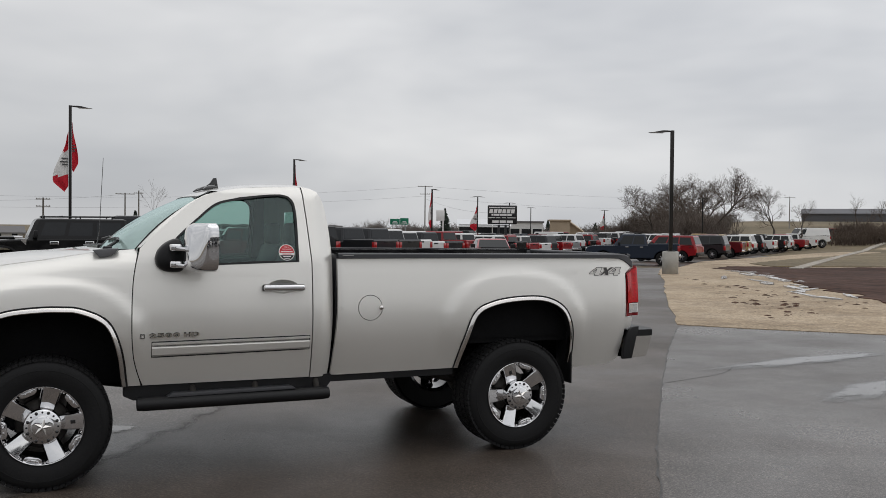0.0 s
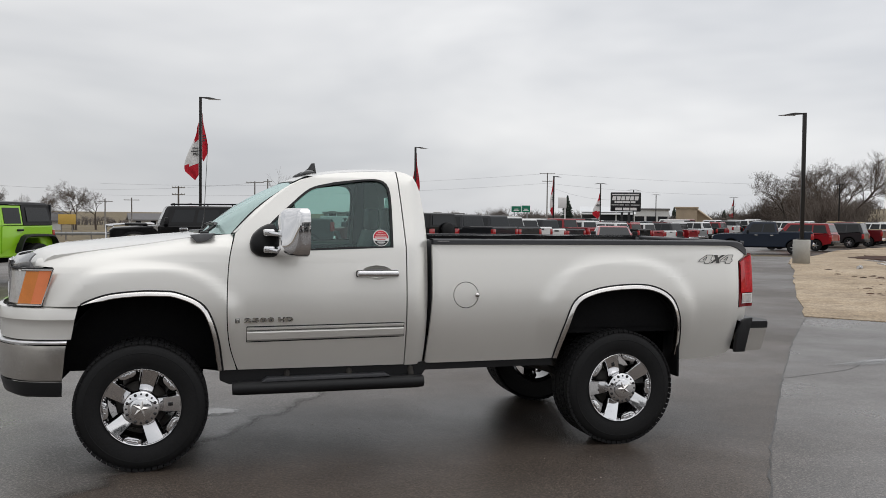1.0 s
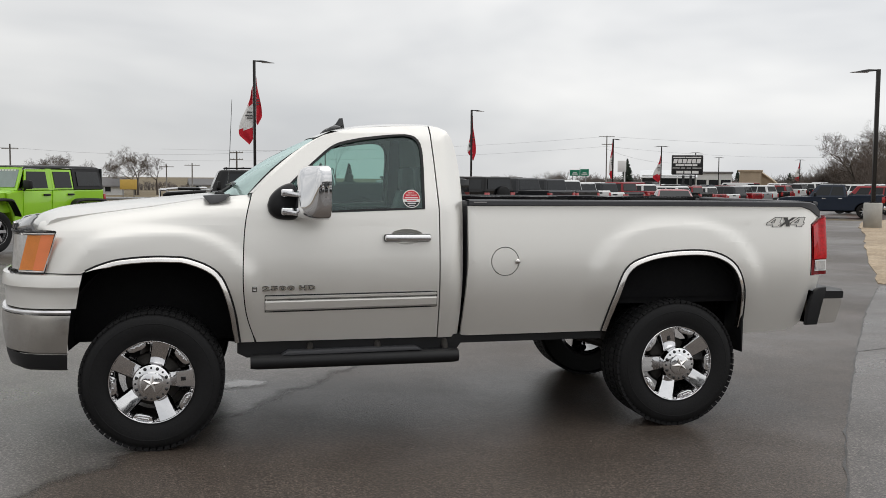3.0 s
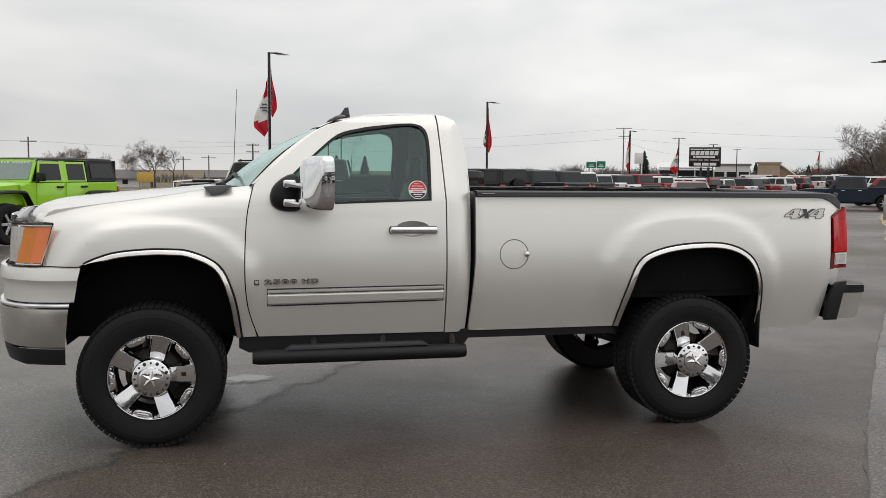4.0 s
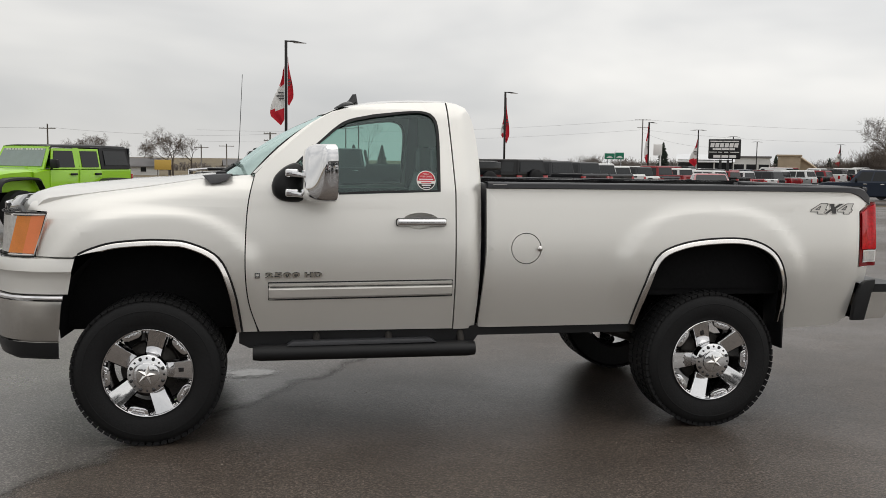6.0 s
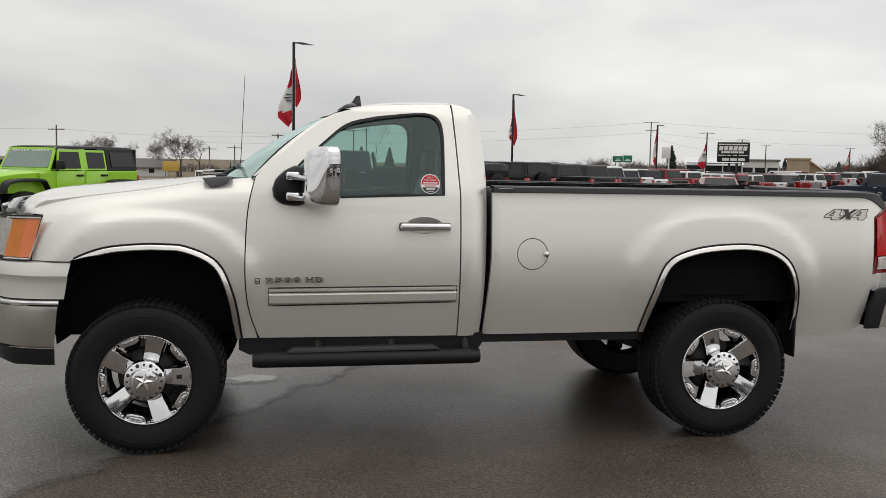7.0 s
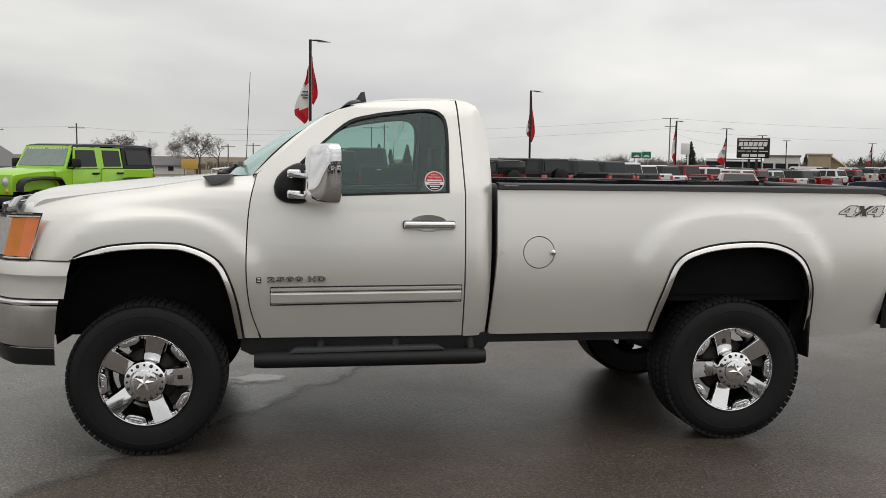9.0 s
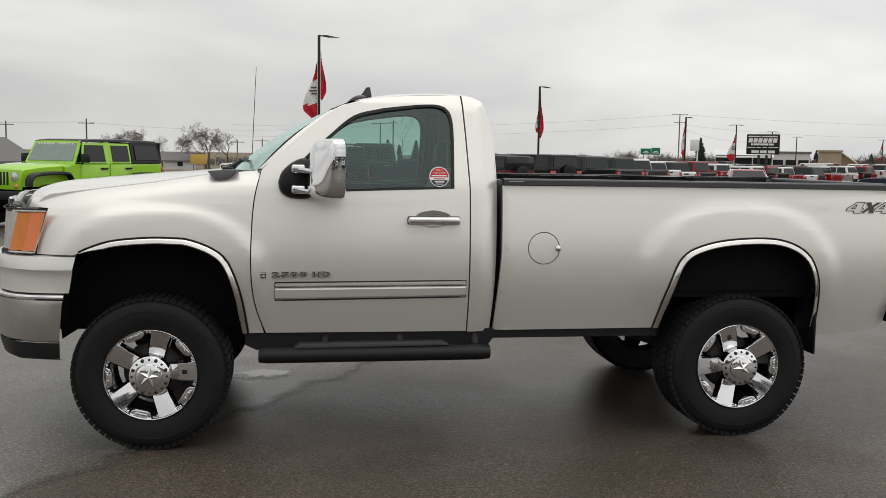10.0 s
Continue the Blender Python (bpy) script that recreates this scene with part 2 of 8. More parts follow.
def spline(pts, n):
    """n points on a smooth curve through pts (Catmull-Rom, evenly by chord)."""
    P = [np.array(p, float) for p in pts]
    P = [2 * P[0] - P[1]] + P + [2 * P[-1] - P[-2]]
    seg = [np.linalg.norm(P[i + 1] - P[i]) for i in range(1, len(P) - 2)]
    tot = sum(seg)
    out = []
    for k in range(n):
        d = tot * k / (n - 1)
        i = 0
        while i < len(seg) - 1 and d > seg[i]:
            d -= seg[i]
            i += 1
        u = min(1.0, d / seg[i])
        a, b, c, e = P[i], P[i + 1], P[i + 2], P[i + 3]
        q = 0.5 * (2 * b + (c - a) * u + (2 * a - 5 * b + 4 * c - e) * u ** 2 + (3 * b - a - 3 * c + e) * u ** 3)
        out.append(tuple(float(v) for v in q))
    return out


def text_mesh(words, size, depth, width=None, shear=0.0, spread=1.0, bold=0.0):
    """Letters of the built-in font as a bmesh in xy, its lower left corner at the origin."""
    cu = bpy.data.curves.new("letters", "FONT")
    cu.body, cu.size, cu.extrude, cu.shear, cu.space_character = words, size, depth, shear, spread
    cu.resolution_u, cu.offset = 3, bold
    tmp = new("letters", cu)
    bpy.context.view_layer.update()
    me = bpy.data.meshes.new_from_object(tmp.evaluated_get(bpy.context.evaluated_depsgraph_get()))
    bm = bmesh.new()
    bm.from_mesh(me)
    bpy.data.objects.remove(tmp)
    bpy.data.curves.remove(cu)
    bpy.data.meshes.remove(me)
    lo = Vector((min(v.co.x for v in bm.verts), min(v.co.y for v in bm.verts), 0))
    bmesh.ops.translate(bm, vec=-lo, verts=bm.verts)
    if width:
        k = width / max(v.co.x for v in bm.verts)
        bmesh.ops.scale(bm, vec=(k, 1, 1), verts=bm.verts)
    return bm


STAND = Matrix.Rotation(radians(90), 4, "X")


def skin(bm, outer, holes, depth_at, step, flange=0.02, idx=0, flip=False):
    """A body panel: an outline in xz with holes, cut into a fine grid, pushed to y = depth_at(x, z), its edges turned in by the flange."""
    from mathutils.geometry import tessellate_polygon
    loops = [outer, *holes]
    flat = [p for lp in loops for p in lp]
    tris = tessellate_polygon([[Vector((x, z, 0)) for x, z in lp] for lp in loops])
    t = bmesh.new()
    vs = [t.verts.new((x, 0, z)) for x, z in flat]
    for tri in tris:
        try:
            t.faces.new([vs[i] for i in tri])
        except ValueError:
            pass
    xs, zs = [p[0] for p in flat], [p[1] for p in flat]
    for lo, hi, nrm in ((min(xs), max(xs), (1, 0, 0)), (min(zs), max(zs), (0, 0, 1))):
        k = math.floor(lo / step) + 1
        while k * step < hi - 1e-4:
            c = k * step
            bmesh.ops.bisect_plane(t, geom=t.verts[:] + t.edges[:] + t.faces[:], dist=1e-5, plane_co=(c, 0, 0) if nrm[0] else (0, 0, c), plane_no=nrm)
            k += 1
    bmesh.ops.recalc_face_normals(t, faces=t.faces)
    if sum(f.normal.y * f.calc_area() for f in t.faces) > 0:
        bmesh.ops.reverse_faces(t, faces=t.faces)
    for v in t.verts:
        v.co.y = depth_at(v.co.x, v.co.z)
    if flange:
        rim = [e for e in t.edges if e.is_boundary]
        r = bmesh.ops.extrude_edge_only(t, edges=rim)
        bmesh.ops.translate(t, vec=(0, flange, 0), verts=[g for g in r["geom"] if isinstance(g, bmesh.types.BMVert)])
    if flip:
        for v in t.verts:
            v.co.y = 2.0 - v.co.y
        bmesh.ops.reverse_faces(t, faces=t.faces)
    m = bpy.data.meshes.new("tmp")
    t.to_mesh(m)
    t.free()
    before = len(bm.faces)
    bm.from_mesh(m)
    bm.faces.ensure_lookup_table()
    for f in bm.faces[before:]:
        f.material_index = idx
    bpy.data.meshes.remove(m)
    return bm


# ---- the pickup truck: x runs from its front axle to its tail, its left side near y = 0, its middle at y = 1 ----
SIDE_Z = [0.40, 0.50, 0.64, 0.80, 1.00, 1.20, 1.40, 1.46, 1.50, 1.95, 2.02]
SIDE_Y = [0.16, 0.15, 0.114, 0.060, 0.019, 0.028, 0.055, 0.066, 0.078, 0.25, 0.32]
HOOD_X = [-0.80, -0.64, -0.40, 0.0, 0.33, 0.62]
HOOD_Z = [1.345, 1.388, 1.421, 1.475, 1.529, 1.552]


def smooth01(u):
    u = min(1.0, max(0.0, u))
    return u * u * (3 - 2 * u)


def flare(x, z, cx, rx, ry, cz):
    """How far a wheel bulge stands out of the side."""
    d = (abs((x - cx) / rx) ** 2.6 + abs(max(z - cz, 0) / ry) ** 2.6) ** (1 / 2.6)
    return 0.020 * (1 - smooth01((d - 0.90) / 0.12)) * smooth01((z - 0.66) / 0.34)


def side_y(x, z):
    y = float(np.mean(np.interp([z - 0.09, z - 0.06, z - 0.03, z, z + 0.03, z + 0.06, z + 0.09] if z < 1.36 else [z], SIDE_Z, SIDE_Y)))
    if x < -0.2:
        y += 0.10 * ((-0.2 - x) / 0.5) ** 2
    y -= flare(x, z, 0.03, 0.62, 0.56, 0.80) if x < 0.75 else 0.0
    y -= flare(x, z, 3.39, 0.64, 0.60, 0.80) if x > 2.5 else 0.0
    return y


def fender_y(x, z):
    """The front wing, which rolls over to the bonnet at its top."""
    top = float(np.interp(x, HOOD_X, HOOD_Z))
    s = min(0.985, max(0.0, (z - (top - 0.20)) / 0.20))
    return side_y(x, min(z, 1.38)) + 0.15 * (1 - math.sqrt(1 - s * s))


def cab_y(x, z):
    """The greenhouse leans in; its rear corner is rounded in plan."""
    y = side_y(x, z)
    if x > 1.80:
        y += 0.065 * ((x - 1.80) / 0.134) ** 2
    return y


def bed_y(x, z):
    y = side_y(x, min(z, 1.45))
    if x > 4.30:
        y += 0.09 * ((x - 4.30) / 0.22) ** 2
    if x < 1.97:
        y += 0.03 * ((1.97 - x) / 0.05)
    return y


truck = thing("pickup_truck", "silver-beige lifted pickup truck with chrome wheels on damp asphalt", "pickup truck")
truck.matrix_basis = pose(0.083, 0.008, 0, 0, 0, -0.85)

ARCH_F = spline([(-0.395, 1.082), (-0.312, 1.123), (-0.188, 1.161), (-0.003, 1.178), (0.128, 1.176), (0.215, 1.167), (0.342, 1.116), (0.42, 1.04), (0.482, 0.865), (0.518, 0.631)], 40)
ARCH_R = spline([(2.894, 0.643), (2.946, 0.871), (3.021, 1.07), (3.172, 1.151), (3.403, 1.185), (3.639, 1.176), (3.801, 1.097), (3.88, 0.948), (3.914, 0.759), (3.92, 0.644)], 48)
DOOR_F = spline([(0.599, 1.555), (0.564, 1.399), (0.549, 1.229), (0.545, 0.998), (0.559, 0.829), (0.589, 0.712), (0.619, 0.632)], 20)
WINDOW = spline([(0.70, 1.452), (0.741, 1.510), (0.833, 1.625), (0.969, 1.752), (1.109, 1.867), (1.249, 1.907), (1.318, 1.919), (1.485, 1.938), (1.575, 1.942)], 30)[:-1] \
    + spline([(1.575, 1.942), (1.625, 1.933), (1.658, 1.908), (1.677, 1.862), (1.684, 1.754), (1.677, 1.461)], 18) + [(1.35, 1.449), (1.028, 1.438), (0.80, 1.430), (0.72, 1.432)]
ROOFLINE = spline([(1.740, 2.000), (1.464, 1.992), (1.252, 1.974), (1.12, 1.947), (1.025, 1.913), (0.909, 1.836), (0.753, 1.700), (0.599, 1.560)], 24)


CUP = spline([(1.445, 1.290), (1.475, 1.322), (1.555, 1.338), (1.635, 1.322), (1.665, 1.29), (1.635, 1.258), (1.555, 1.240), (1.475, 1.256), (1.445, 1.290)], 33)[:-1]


def shrink(loop, d, c):
    """Moves an outline towards a centre by about d."""
    out = []
    for x, z in loop:
        v = Vector((c[0] - x, c[1] - z))
        v = v.normalized() * min(d, v.length)
        out.append((x + v.x, z + v.y))
    return out


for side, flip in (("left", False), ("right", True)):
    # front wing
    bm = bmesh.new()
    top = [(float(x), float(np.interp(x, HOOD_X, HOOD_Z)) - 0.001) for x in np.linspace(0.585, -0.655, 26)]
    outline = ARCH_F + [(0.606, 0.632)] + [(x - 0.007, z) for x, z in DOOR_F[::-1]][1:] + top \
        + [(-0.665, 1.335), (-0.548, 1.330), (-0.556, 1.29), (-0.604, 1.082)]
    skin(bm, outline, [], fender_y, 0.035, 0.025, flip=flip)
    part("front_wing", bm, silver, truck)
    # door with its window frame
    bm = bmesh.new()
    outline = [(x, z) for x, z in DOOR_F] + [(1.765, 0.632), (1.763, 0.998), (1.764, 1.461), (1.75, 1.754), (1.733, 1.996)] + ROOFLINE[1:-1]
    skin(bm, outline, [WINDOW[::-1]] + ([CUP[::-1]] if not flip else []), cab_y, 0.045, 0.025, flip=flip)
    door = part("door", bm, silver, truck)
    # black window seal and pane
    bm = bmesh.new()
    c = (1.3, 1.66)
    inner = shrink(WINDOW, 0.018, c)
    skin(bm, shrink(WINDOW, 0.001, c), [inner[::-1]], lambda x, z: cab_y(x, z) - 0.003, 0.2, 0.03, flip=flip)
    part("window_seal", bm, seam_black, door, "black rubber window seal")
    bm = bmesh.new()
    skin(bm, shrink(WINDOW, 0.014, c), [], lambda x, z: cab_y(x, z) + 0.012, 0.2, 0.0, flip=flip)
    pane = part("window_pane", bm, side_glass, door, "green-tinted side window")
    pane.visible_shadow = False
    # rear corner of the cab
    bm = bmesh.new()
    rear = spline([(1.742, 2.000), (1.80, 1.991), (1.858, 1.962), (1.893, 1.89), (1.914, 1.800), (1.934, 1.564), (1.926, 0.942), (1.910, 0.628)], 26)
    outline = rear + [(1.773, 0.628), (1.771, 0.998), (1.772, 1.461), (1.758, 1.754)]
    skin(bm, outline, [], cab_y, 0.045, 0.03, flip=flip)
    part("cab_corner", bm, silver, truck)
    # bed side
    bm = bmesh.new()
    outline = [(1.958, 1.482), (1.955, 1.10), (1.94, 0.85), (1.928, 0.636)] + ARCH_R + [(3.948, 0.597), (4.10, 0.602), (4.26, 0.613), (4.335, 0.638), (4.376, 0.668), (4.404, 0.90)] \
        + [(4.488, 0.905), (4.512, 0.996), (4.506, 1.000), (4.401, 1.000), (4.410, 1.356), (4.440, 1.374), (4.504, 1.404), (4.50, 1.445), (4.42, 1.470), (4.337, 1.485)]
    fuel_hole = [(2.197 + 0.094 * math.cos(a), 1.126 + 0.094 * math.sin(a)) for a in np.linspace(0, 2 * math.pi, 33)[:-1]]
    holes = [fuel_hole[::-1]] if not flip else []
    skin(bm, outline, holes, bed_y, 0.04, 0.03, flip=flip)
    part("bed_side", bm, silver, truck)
    # dark lining in the gaps
    bm = bmesh.new()
    skin(bm, [(0.52, 0.66), (0.66, 0.66), (0.62, 1.0), (0.64, 1.5), (0.55, 1.5), (0.50, 1.0)], [], lambda x, z: side_y(x, z) + 0.03, 0.1, 0, flip=flip)
    part("seam_lining", bm, seam_black, truck)
    bm = bmesh.new()
    skin(bm, [(1.72, 0.66), (1.82, 0.66), (1.82, 1.44), (1.77, 1.98), (1.70, 1.98), (1.70, 1.44)], [], lambda x, z: side_y(x, z) + 0.03, 0.1, 0, flip=flip)
    part("seam_lining", bm, seam_black, truck)
    # bright wheel-arch trims with a black seal
    for arch, depth, sec in ((ARCH_F, fender_y, 8), (ARCH_R, bed_y, 9)):
        bm = bmesh.new()
        cx = 0.03 if sec == 8 else 3.40
        rows = []
        use = arch if sec == 9 else arch[1:]
        for step, (x, z) in enumerate(use):
            taper = min(1.0, 0.2 + 0.2 * step) if sec == 8 else 1.0
            v = Vector((cx - x, 0.62 - z)).normalized()
            row = []
            for k, (d, o) in enumerate(((-0.003, 0.004), (0.002, -0.006), (0.007, -0.010), (0.027, -0.018), (0.032, -0.016), (0.034, 0.03))):
                px, pz = x + v.x * d * taper, z + v.y * d * taper
                row.append((px, (depth(x, z) + o) if not flip else 2.0 - depth(x, z) - o, pz))
            rows.append(row)
        grid_faces(bm, rows)
        bmesh.ops.recalc_face_normals(bm, faces=bm.faces)
        trim = part("wheel_arch_trim", bm, bright_steel, truck, "polished stainless wheel-arch trim")
        bm = bmesh.new()
        path = []
        for x, z in use:
            v = Vector((cx - x, 0.62 - z)).normalized()
            y = depth(x, z) - 0.004
            path.append((x - v.x * 0.004, y if not flip else 2.0 - y, z - v.y * 0.004))
        tube(bm, path, 0.0045, 6)
        part("trim_seal", bm, seam_black, trim)
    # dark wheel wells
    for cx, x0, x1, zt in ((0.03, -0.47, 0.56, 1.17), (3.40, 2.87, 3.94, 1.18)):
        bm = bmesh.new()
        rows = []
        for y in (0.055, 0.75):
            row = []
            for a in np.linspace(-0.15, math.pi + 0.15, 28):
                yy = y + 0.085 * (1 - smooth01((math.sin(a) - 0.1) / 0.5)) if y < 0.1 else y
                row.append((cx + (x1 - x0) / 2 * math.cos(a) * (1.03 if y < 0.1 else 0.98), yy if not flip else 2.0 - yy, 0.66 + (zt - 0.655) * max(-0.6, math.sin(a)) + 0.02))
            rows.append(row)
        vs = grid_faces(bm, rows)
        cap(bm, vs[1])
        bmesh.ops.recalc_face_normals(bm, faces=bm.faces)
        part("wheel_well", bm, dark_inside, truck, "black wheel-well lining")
    # sill under the door
    bm = bmesh.new()
    slab(bm, [(0.50, 0.64), (2.90, 0.645), (2.90, 0.590), (1.93, 0.585), (1.90, 0.545), (0.56, 0.53), (0.50, 0.56)], 0.135 if not flip else 1.865, 0.22 if not flip else 1.78)
    part("sill", bm, black_plastic, truck)
    # headlamp
    sgn = (lambda y: y) if not flip else (lambda y: 2.0 - y)
    plan = spline([(-0.556, 0.060), (-0.63, 0.082), (-0.72, 0.13), (-0.80, 0.23), (-0.85, 0.40), (-0.87, 0.56)], 25)
    def lamp_rows(off, a, b, z0, z1, lean=0.05, n=10):
        rows = []
        for i in range(a, b):
            x, y = plan[i]
            row = []
            for k in range(n):
                w = k / (n - 1)
                row.append((x - lean * (1 - w) * (1 - i / 24) + 0.024 * w * max(0.0, 1 - i / 6) + off, sgn(y + off + 0.015 * (1 - w)), z0 + (z1 - z0) * w))
            rows.append(row)
        return rows
    bm = bmesh.new()
    grid_faces(bm, lamp_rows(0.05, 0, 25, 1.082, 1.325))
    bmesh.ops.recalc_face_normals(bm, faces=bm.faces)
    lampbox = part("headlamp", bm, chrome, truck, "chrome headlamp with amber turn signal")
    bm = bmesh.new()
    rows = lamp_rows(0.0, 0, 4, 1.098, 1.308)
    grid_faces(bm, rows)
    bmesh.ops.recalc_face_normals(bm, faces=bm.faces)
    signal = part("turn_signal", bm, coral_lens, lampbox, "coral amber turn-signal lens")
    bm = bmesh.new()
    rows = lamp_rows(0.001, 3, 7, 1.100, 1.306)
    for i, row in enumerate(rows):
        for k, (x, y, z) in enumerate(row):
            row[k] = (x - (0.018 * (1 - k / 9) if i == len(rows) - 1 else 0.0), y, z)
    grid_faces(bm, rows)
    bmesh.ops.recalc_face_normals(bm, faces=bm.faces)
    part("signal_reflector", bm, amber_lens, signal, "deeper amber reflector behind the lens")
    bm = bmesh.new()
    grid_faces(bm, lamp_rows(0.004, 5, 25, 1.09, 1.318))
    bmesh.ops.recalc_face_normals(bm, faces=bm.faces)
    lens = part("headlamp_lens", bm, clear_lens, lampbox, "clear headlamp lens")
    lens.visible_shadow = False
    bm = bmesh.new()
    for zc in (1.15, 1.265):
        for yy, xx in ((0.30, -0.765), (0.19, -0.70)):
            lathe(bm, [(0.0, 0.03), (0.02, 0.028), (0.045, 0.0), (0.05, -0.012)], "x", 20, (xx, sgn(yy), zc))
    part("reflector", bm, dull_chrome, lampbox)
    # added white panel: bright reflections behind the clear lens, painted as colour
    bm = bmesh.new()
    grid_faces(bm, lamp_rows(0.012, 6, 14, 1.10, 1.305))
    bmesh.ops.recalc_face_normals(bm, faces=bm.faces)
    part("side_reflector", bm, white_lens, lampbox, "added white panel imitating bright reflections in the headlamp")
    bm = bmesh.new()
    edge = lamp_rows(-0.002, 0, 8, 1.090, 1.315, n=6)
    tube(bm, [edge[i][0] for i in range(7, 0, -1)] + [p for p in edge[0]] + [edge[i][-1] for i in range(1, 8)], 0.0055, 6)
    part("lamp_bezel", bm, white_lens, lampbox, "bright rim of the headlamp")
    bm = bmesh.new()
    for w in (1.080, 1.326):
        tube(bm, [lamp_rows(-0.003, 0, 25, 1.080, 1.326, n=2)[i][0 if w < 1.2 else 1] for i in range(25)], 0.004, 6)
    a0 = lamp_rows(-0.003, 0, 1, 1.080, 1.326, n=6)[0]
    tube(bm, a0, 0.004, 6)
    part("lamp_seal", bm, seam_black, lampbox)

# fuel door with its gap and knob
bm = bmesh.new()
disc = [(2.197 + 0.089 * math.cos(a), 1.126 + 0.089 * math.sin(a)) for a in np.linspace(0, 2 * math.pi, 41)[:-1]]
skin(bm, disc, [], lambda x, z: side_y(x, z) + 0.0005, 0.03, 0.02)
fuel = part("fuel_door", bm, silver, truck, "round fuel door")
bm = bmesh.new()
slab(bm, [(2.197 + 0.10 * math.cos(a), 1.126 + 0.10 * math.sin(a)) for a in np.linspace(0, 2 * math.pi, 33)[:-1]], 0.046, 0.060)
part("fuel_door_gap", bm, seam_black, fuel)
bm = bmesh.new()
lathe(bm, [(0.0, -0.012), (0.010, -0.011), (0.017, -0.004), (0.019, 0.006)], "y", 16, (2.279, 0.016, 1.126))
part("finger_pull", bm, bright_steel, fuel)

# bonnet
def hood_z(x, y):
    u = (y - 1.0) / 0.83
    edge = float(np.interp(x, HOOD_X, HOOD_Z))
    crown = float(np.interp(x, [-0.88, -0.60, -0.10, 0.30, 0.60], [0.050, 0.070, 0.050, 0.020, 0.016]))
    return edge + crown * (1 - abs(u) ** 3)
bm = bmesh.new()
rows = []
for i in range(31):
    w = i / 30
    row = []
    for j in range(41):
        y = 0.185 + (2.0 - 2 * 0.185) * j / 40
        u = abs(y - 1.0) / 0.815
        xf = -0.86 + 0.20 * u ** 2.4
        xr = 0.30 + 0.16 * u ** 2
        x = xf + (xr - xf) * w
        z = hood_z(x, y) - 0.11 * max(0, 1 - w / 0.10) ** 2
        row.append((x, y, z))
    rows.append(row)
grid_faces(bm, rows)
bmesh.ops.recalc_face_normals(bm, faces=bm.faces)
r = bmesh.ops.extrude_edge_only(bm, edges=[e for e in bm.edges if e.is_boundary])
bmesh.ops.translate(bm, vec=(0, 0, -0.03), verts=[g for g in r["geom"] if isinstance(g, bmesh.types.BMVert)])
bonnet = part("bonnet", bm, silver, truck)
# smoked bug deflector along the bonnet's front edge
bm = bmesh.new()
rows = []
for j in range(45):
    y = 0.135 + (2.0 - 0.27) * j / 44
    u = abs(y - 1.0) / 0.865
    xf = -0.875 + 0.215 * u ** 2.4
    z0 = float(np.interp(xf, HOOD_X, HOOD_Z))
    e = 1 - 0.30 * smooth01((u - 0.95) / 0.05)
    rows.append([(xf + 0.015, y, z0 - 0.075), (xf - 0.022, y, z0 - 0.05), (xf - 0.030, y, z0 - 0.01), (xf - 0.010, y, z0 + 0.028 * e), (xf + 0.012, y, z0 + 0.050 * e),
                 (xf + 0.016, y, z0 + 0.046 * e), (xf - 0.002, y, z0 + 0.022 * e), (xf - 0.020, y, z0 - 0.012)])
vs = grid_faces(bm, rows, close_v=True)
cap(bm, vs[0])
cap(bm, vs[-1])
bmesh.ops.recalc_face_normals(bm, faces=bm.faces)
part("bug_deflector", bm, smoke_acrylic, truck, "smoked acrylic bug deflector", 50)
# cowl
bm = bmesh.new()
rows = []
for j in range(21):
    y = 0.17 + 1.66 * j / 20
    u = abs(y - 1.0) / 0.83
    x0, x1 = 0.29 + 0.15 * u ** 2, 0.40 + 0.22 * u ** 2
    z = hood_z(x0, y)
    rows.append([(x0, y, z - 0.035), (x0 + 0.04, y, z - 0.028), (x1, y, z - 0.015), (x1 + 0.04, y, z - 0.03)])
grid_faces(bm, rows)
bmesh.ops.recalc_face_normals(bm, faces=bm.faces)
part("cowl", bm, black_plastic, truck)
for y0, y1 in ((0.098, 0.20), (1.80, 1.902)):
    bm = bmesh.new()
    slab(bm, [(0.302, 1.543), (0.38, 1.550), (0.465, 1.553), (0.44, 1.518), (0.40, 1.500), (0.345, 1.494)], y0, y1, 0.005)
    part("cowl_corner", bm, cowl_grey, truck, "grey plastic corner of the cowl")
for y0, y1 in ((0.24, 0.85), (0.95, 1.5)):
    bm = bmesh.new()
    tube(bm, [(0.40, y0, 1.555), (0.47, y0 + 0.08, 1.60), (0.49, y0 + 0.3, 1.615), (0.43, y1, 1.60)], [0.014, 0.011, 0.009, 0.006], 6)
    tube(bm, [(0.47, y0 + 0.02, 1.605), (0.475, y0 + 0.3, 1.620), (0.44, y1 + 0.03, 1.602)], 0.007, 6)
    box(bm, 0.37, 0.43, y0 - 0.03, y0 + 0.03, 1.52, 1.565, 0.01)
    part("wiper", bm, black_plastic, truck)

# windscreen, its border, roof
WS_LO = [(0.375 + 0.20 * abs(u) ** 2.2, 1.0 + 0.835 * u, 1.535 + 0.012 * abs(u)) for u in np.linspace(-1, 1, 25)]
WS_HI = [(0.985 + 0.05 * abs(u) ** 2.2, 1.0 + 0.735 * u, 1.924 - 0.012 * abs(u) ** 2) for u in np.linspace(-1, 1, 25)]
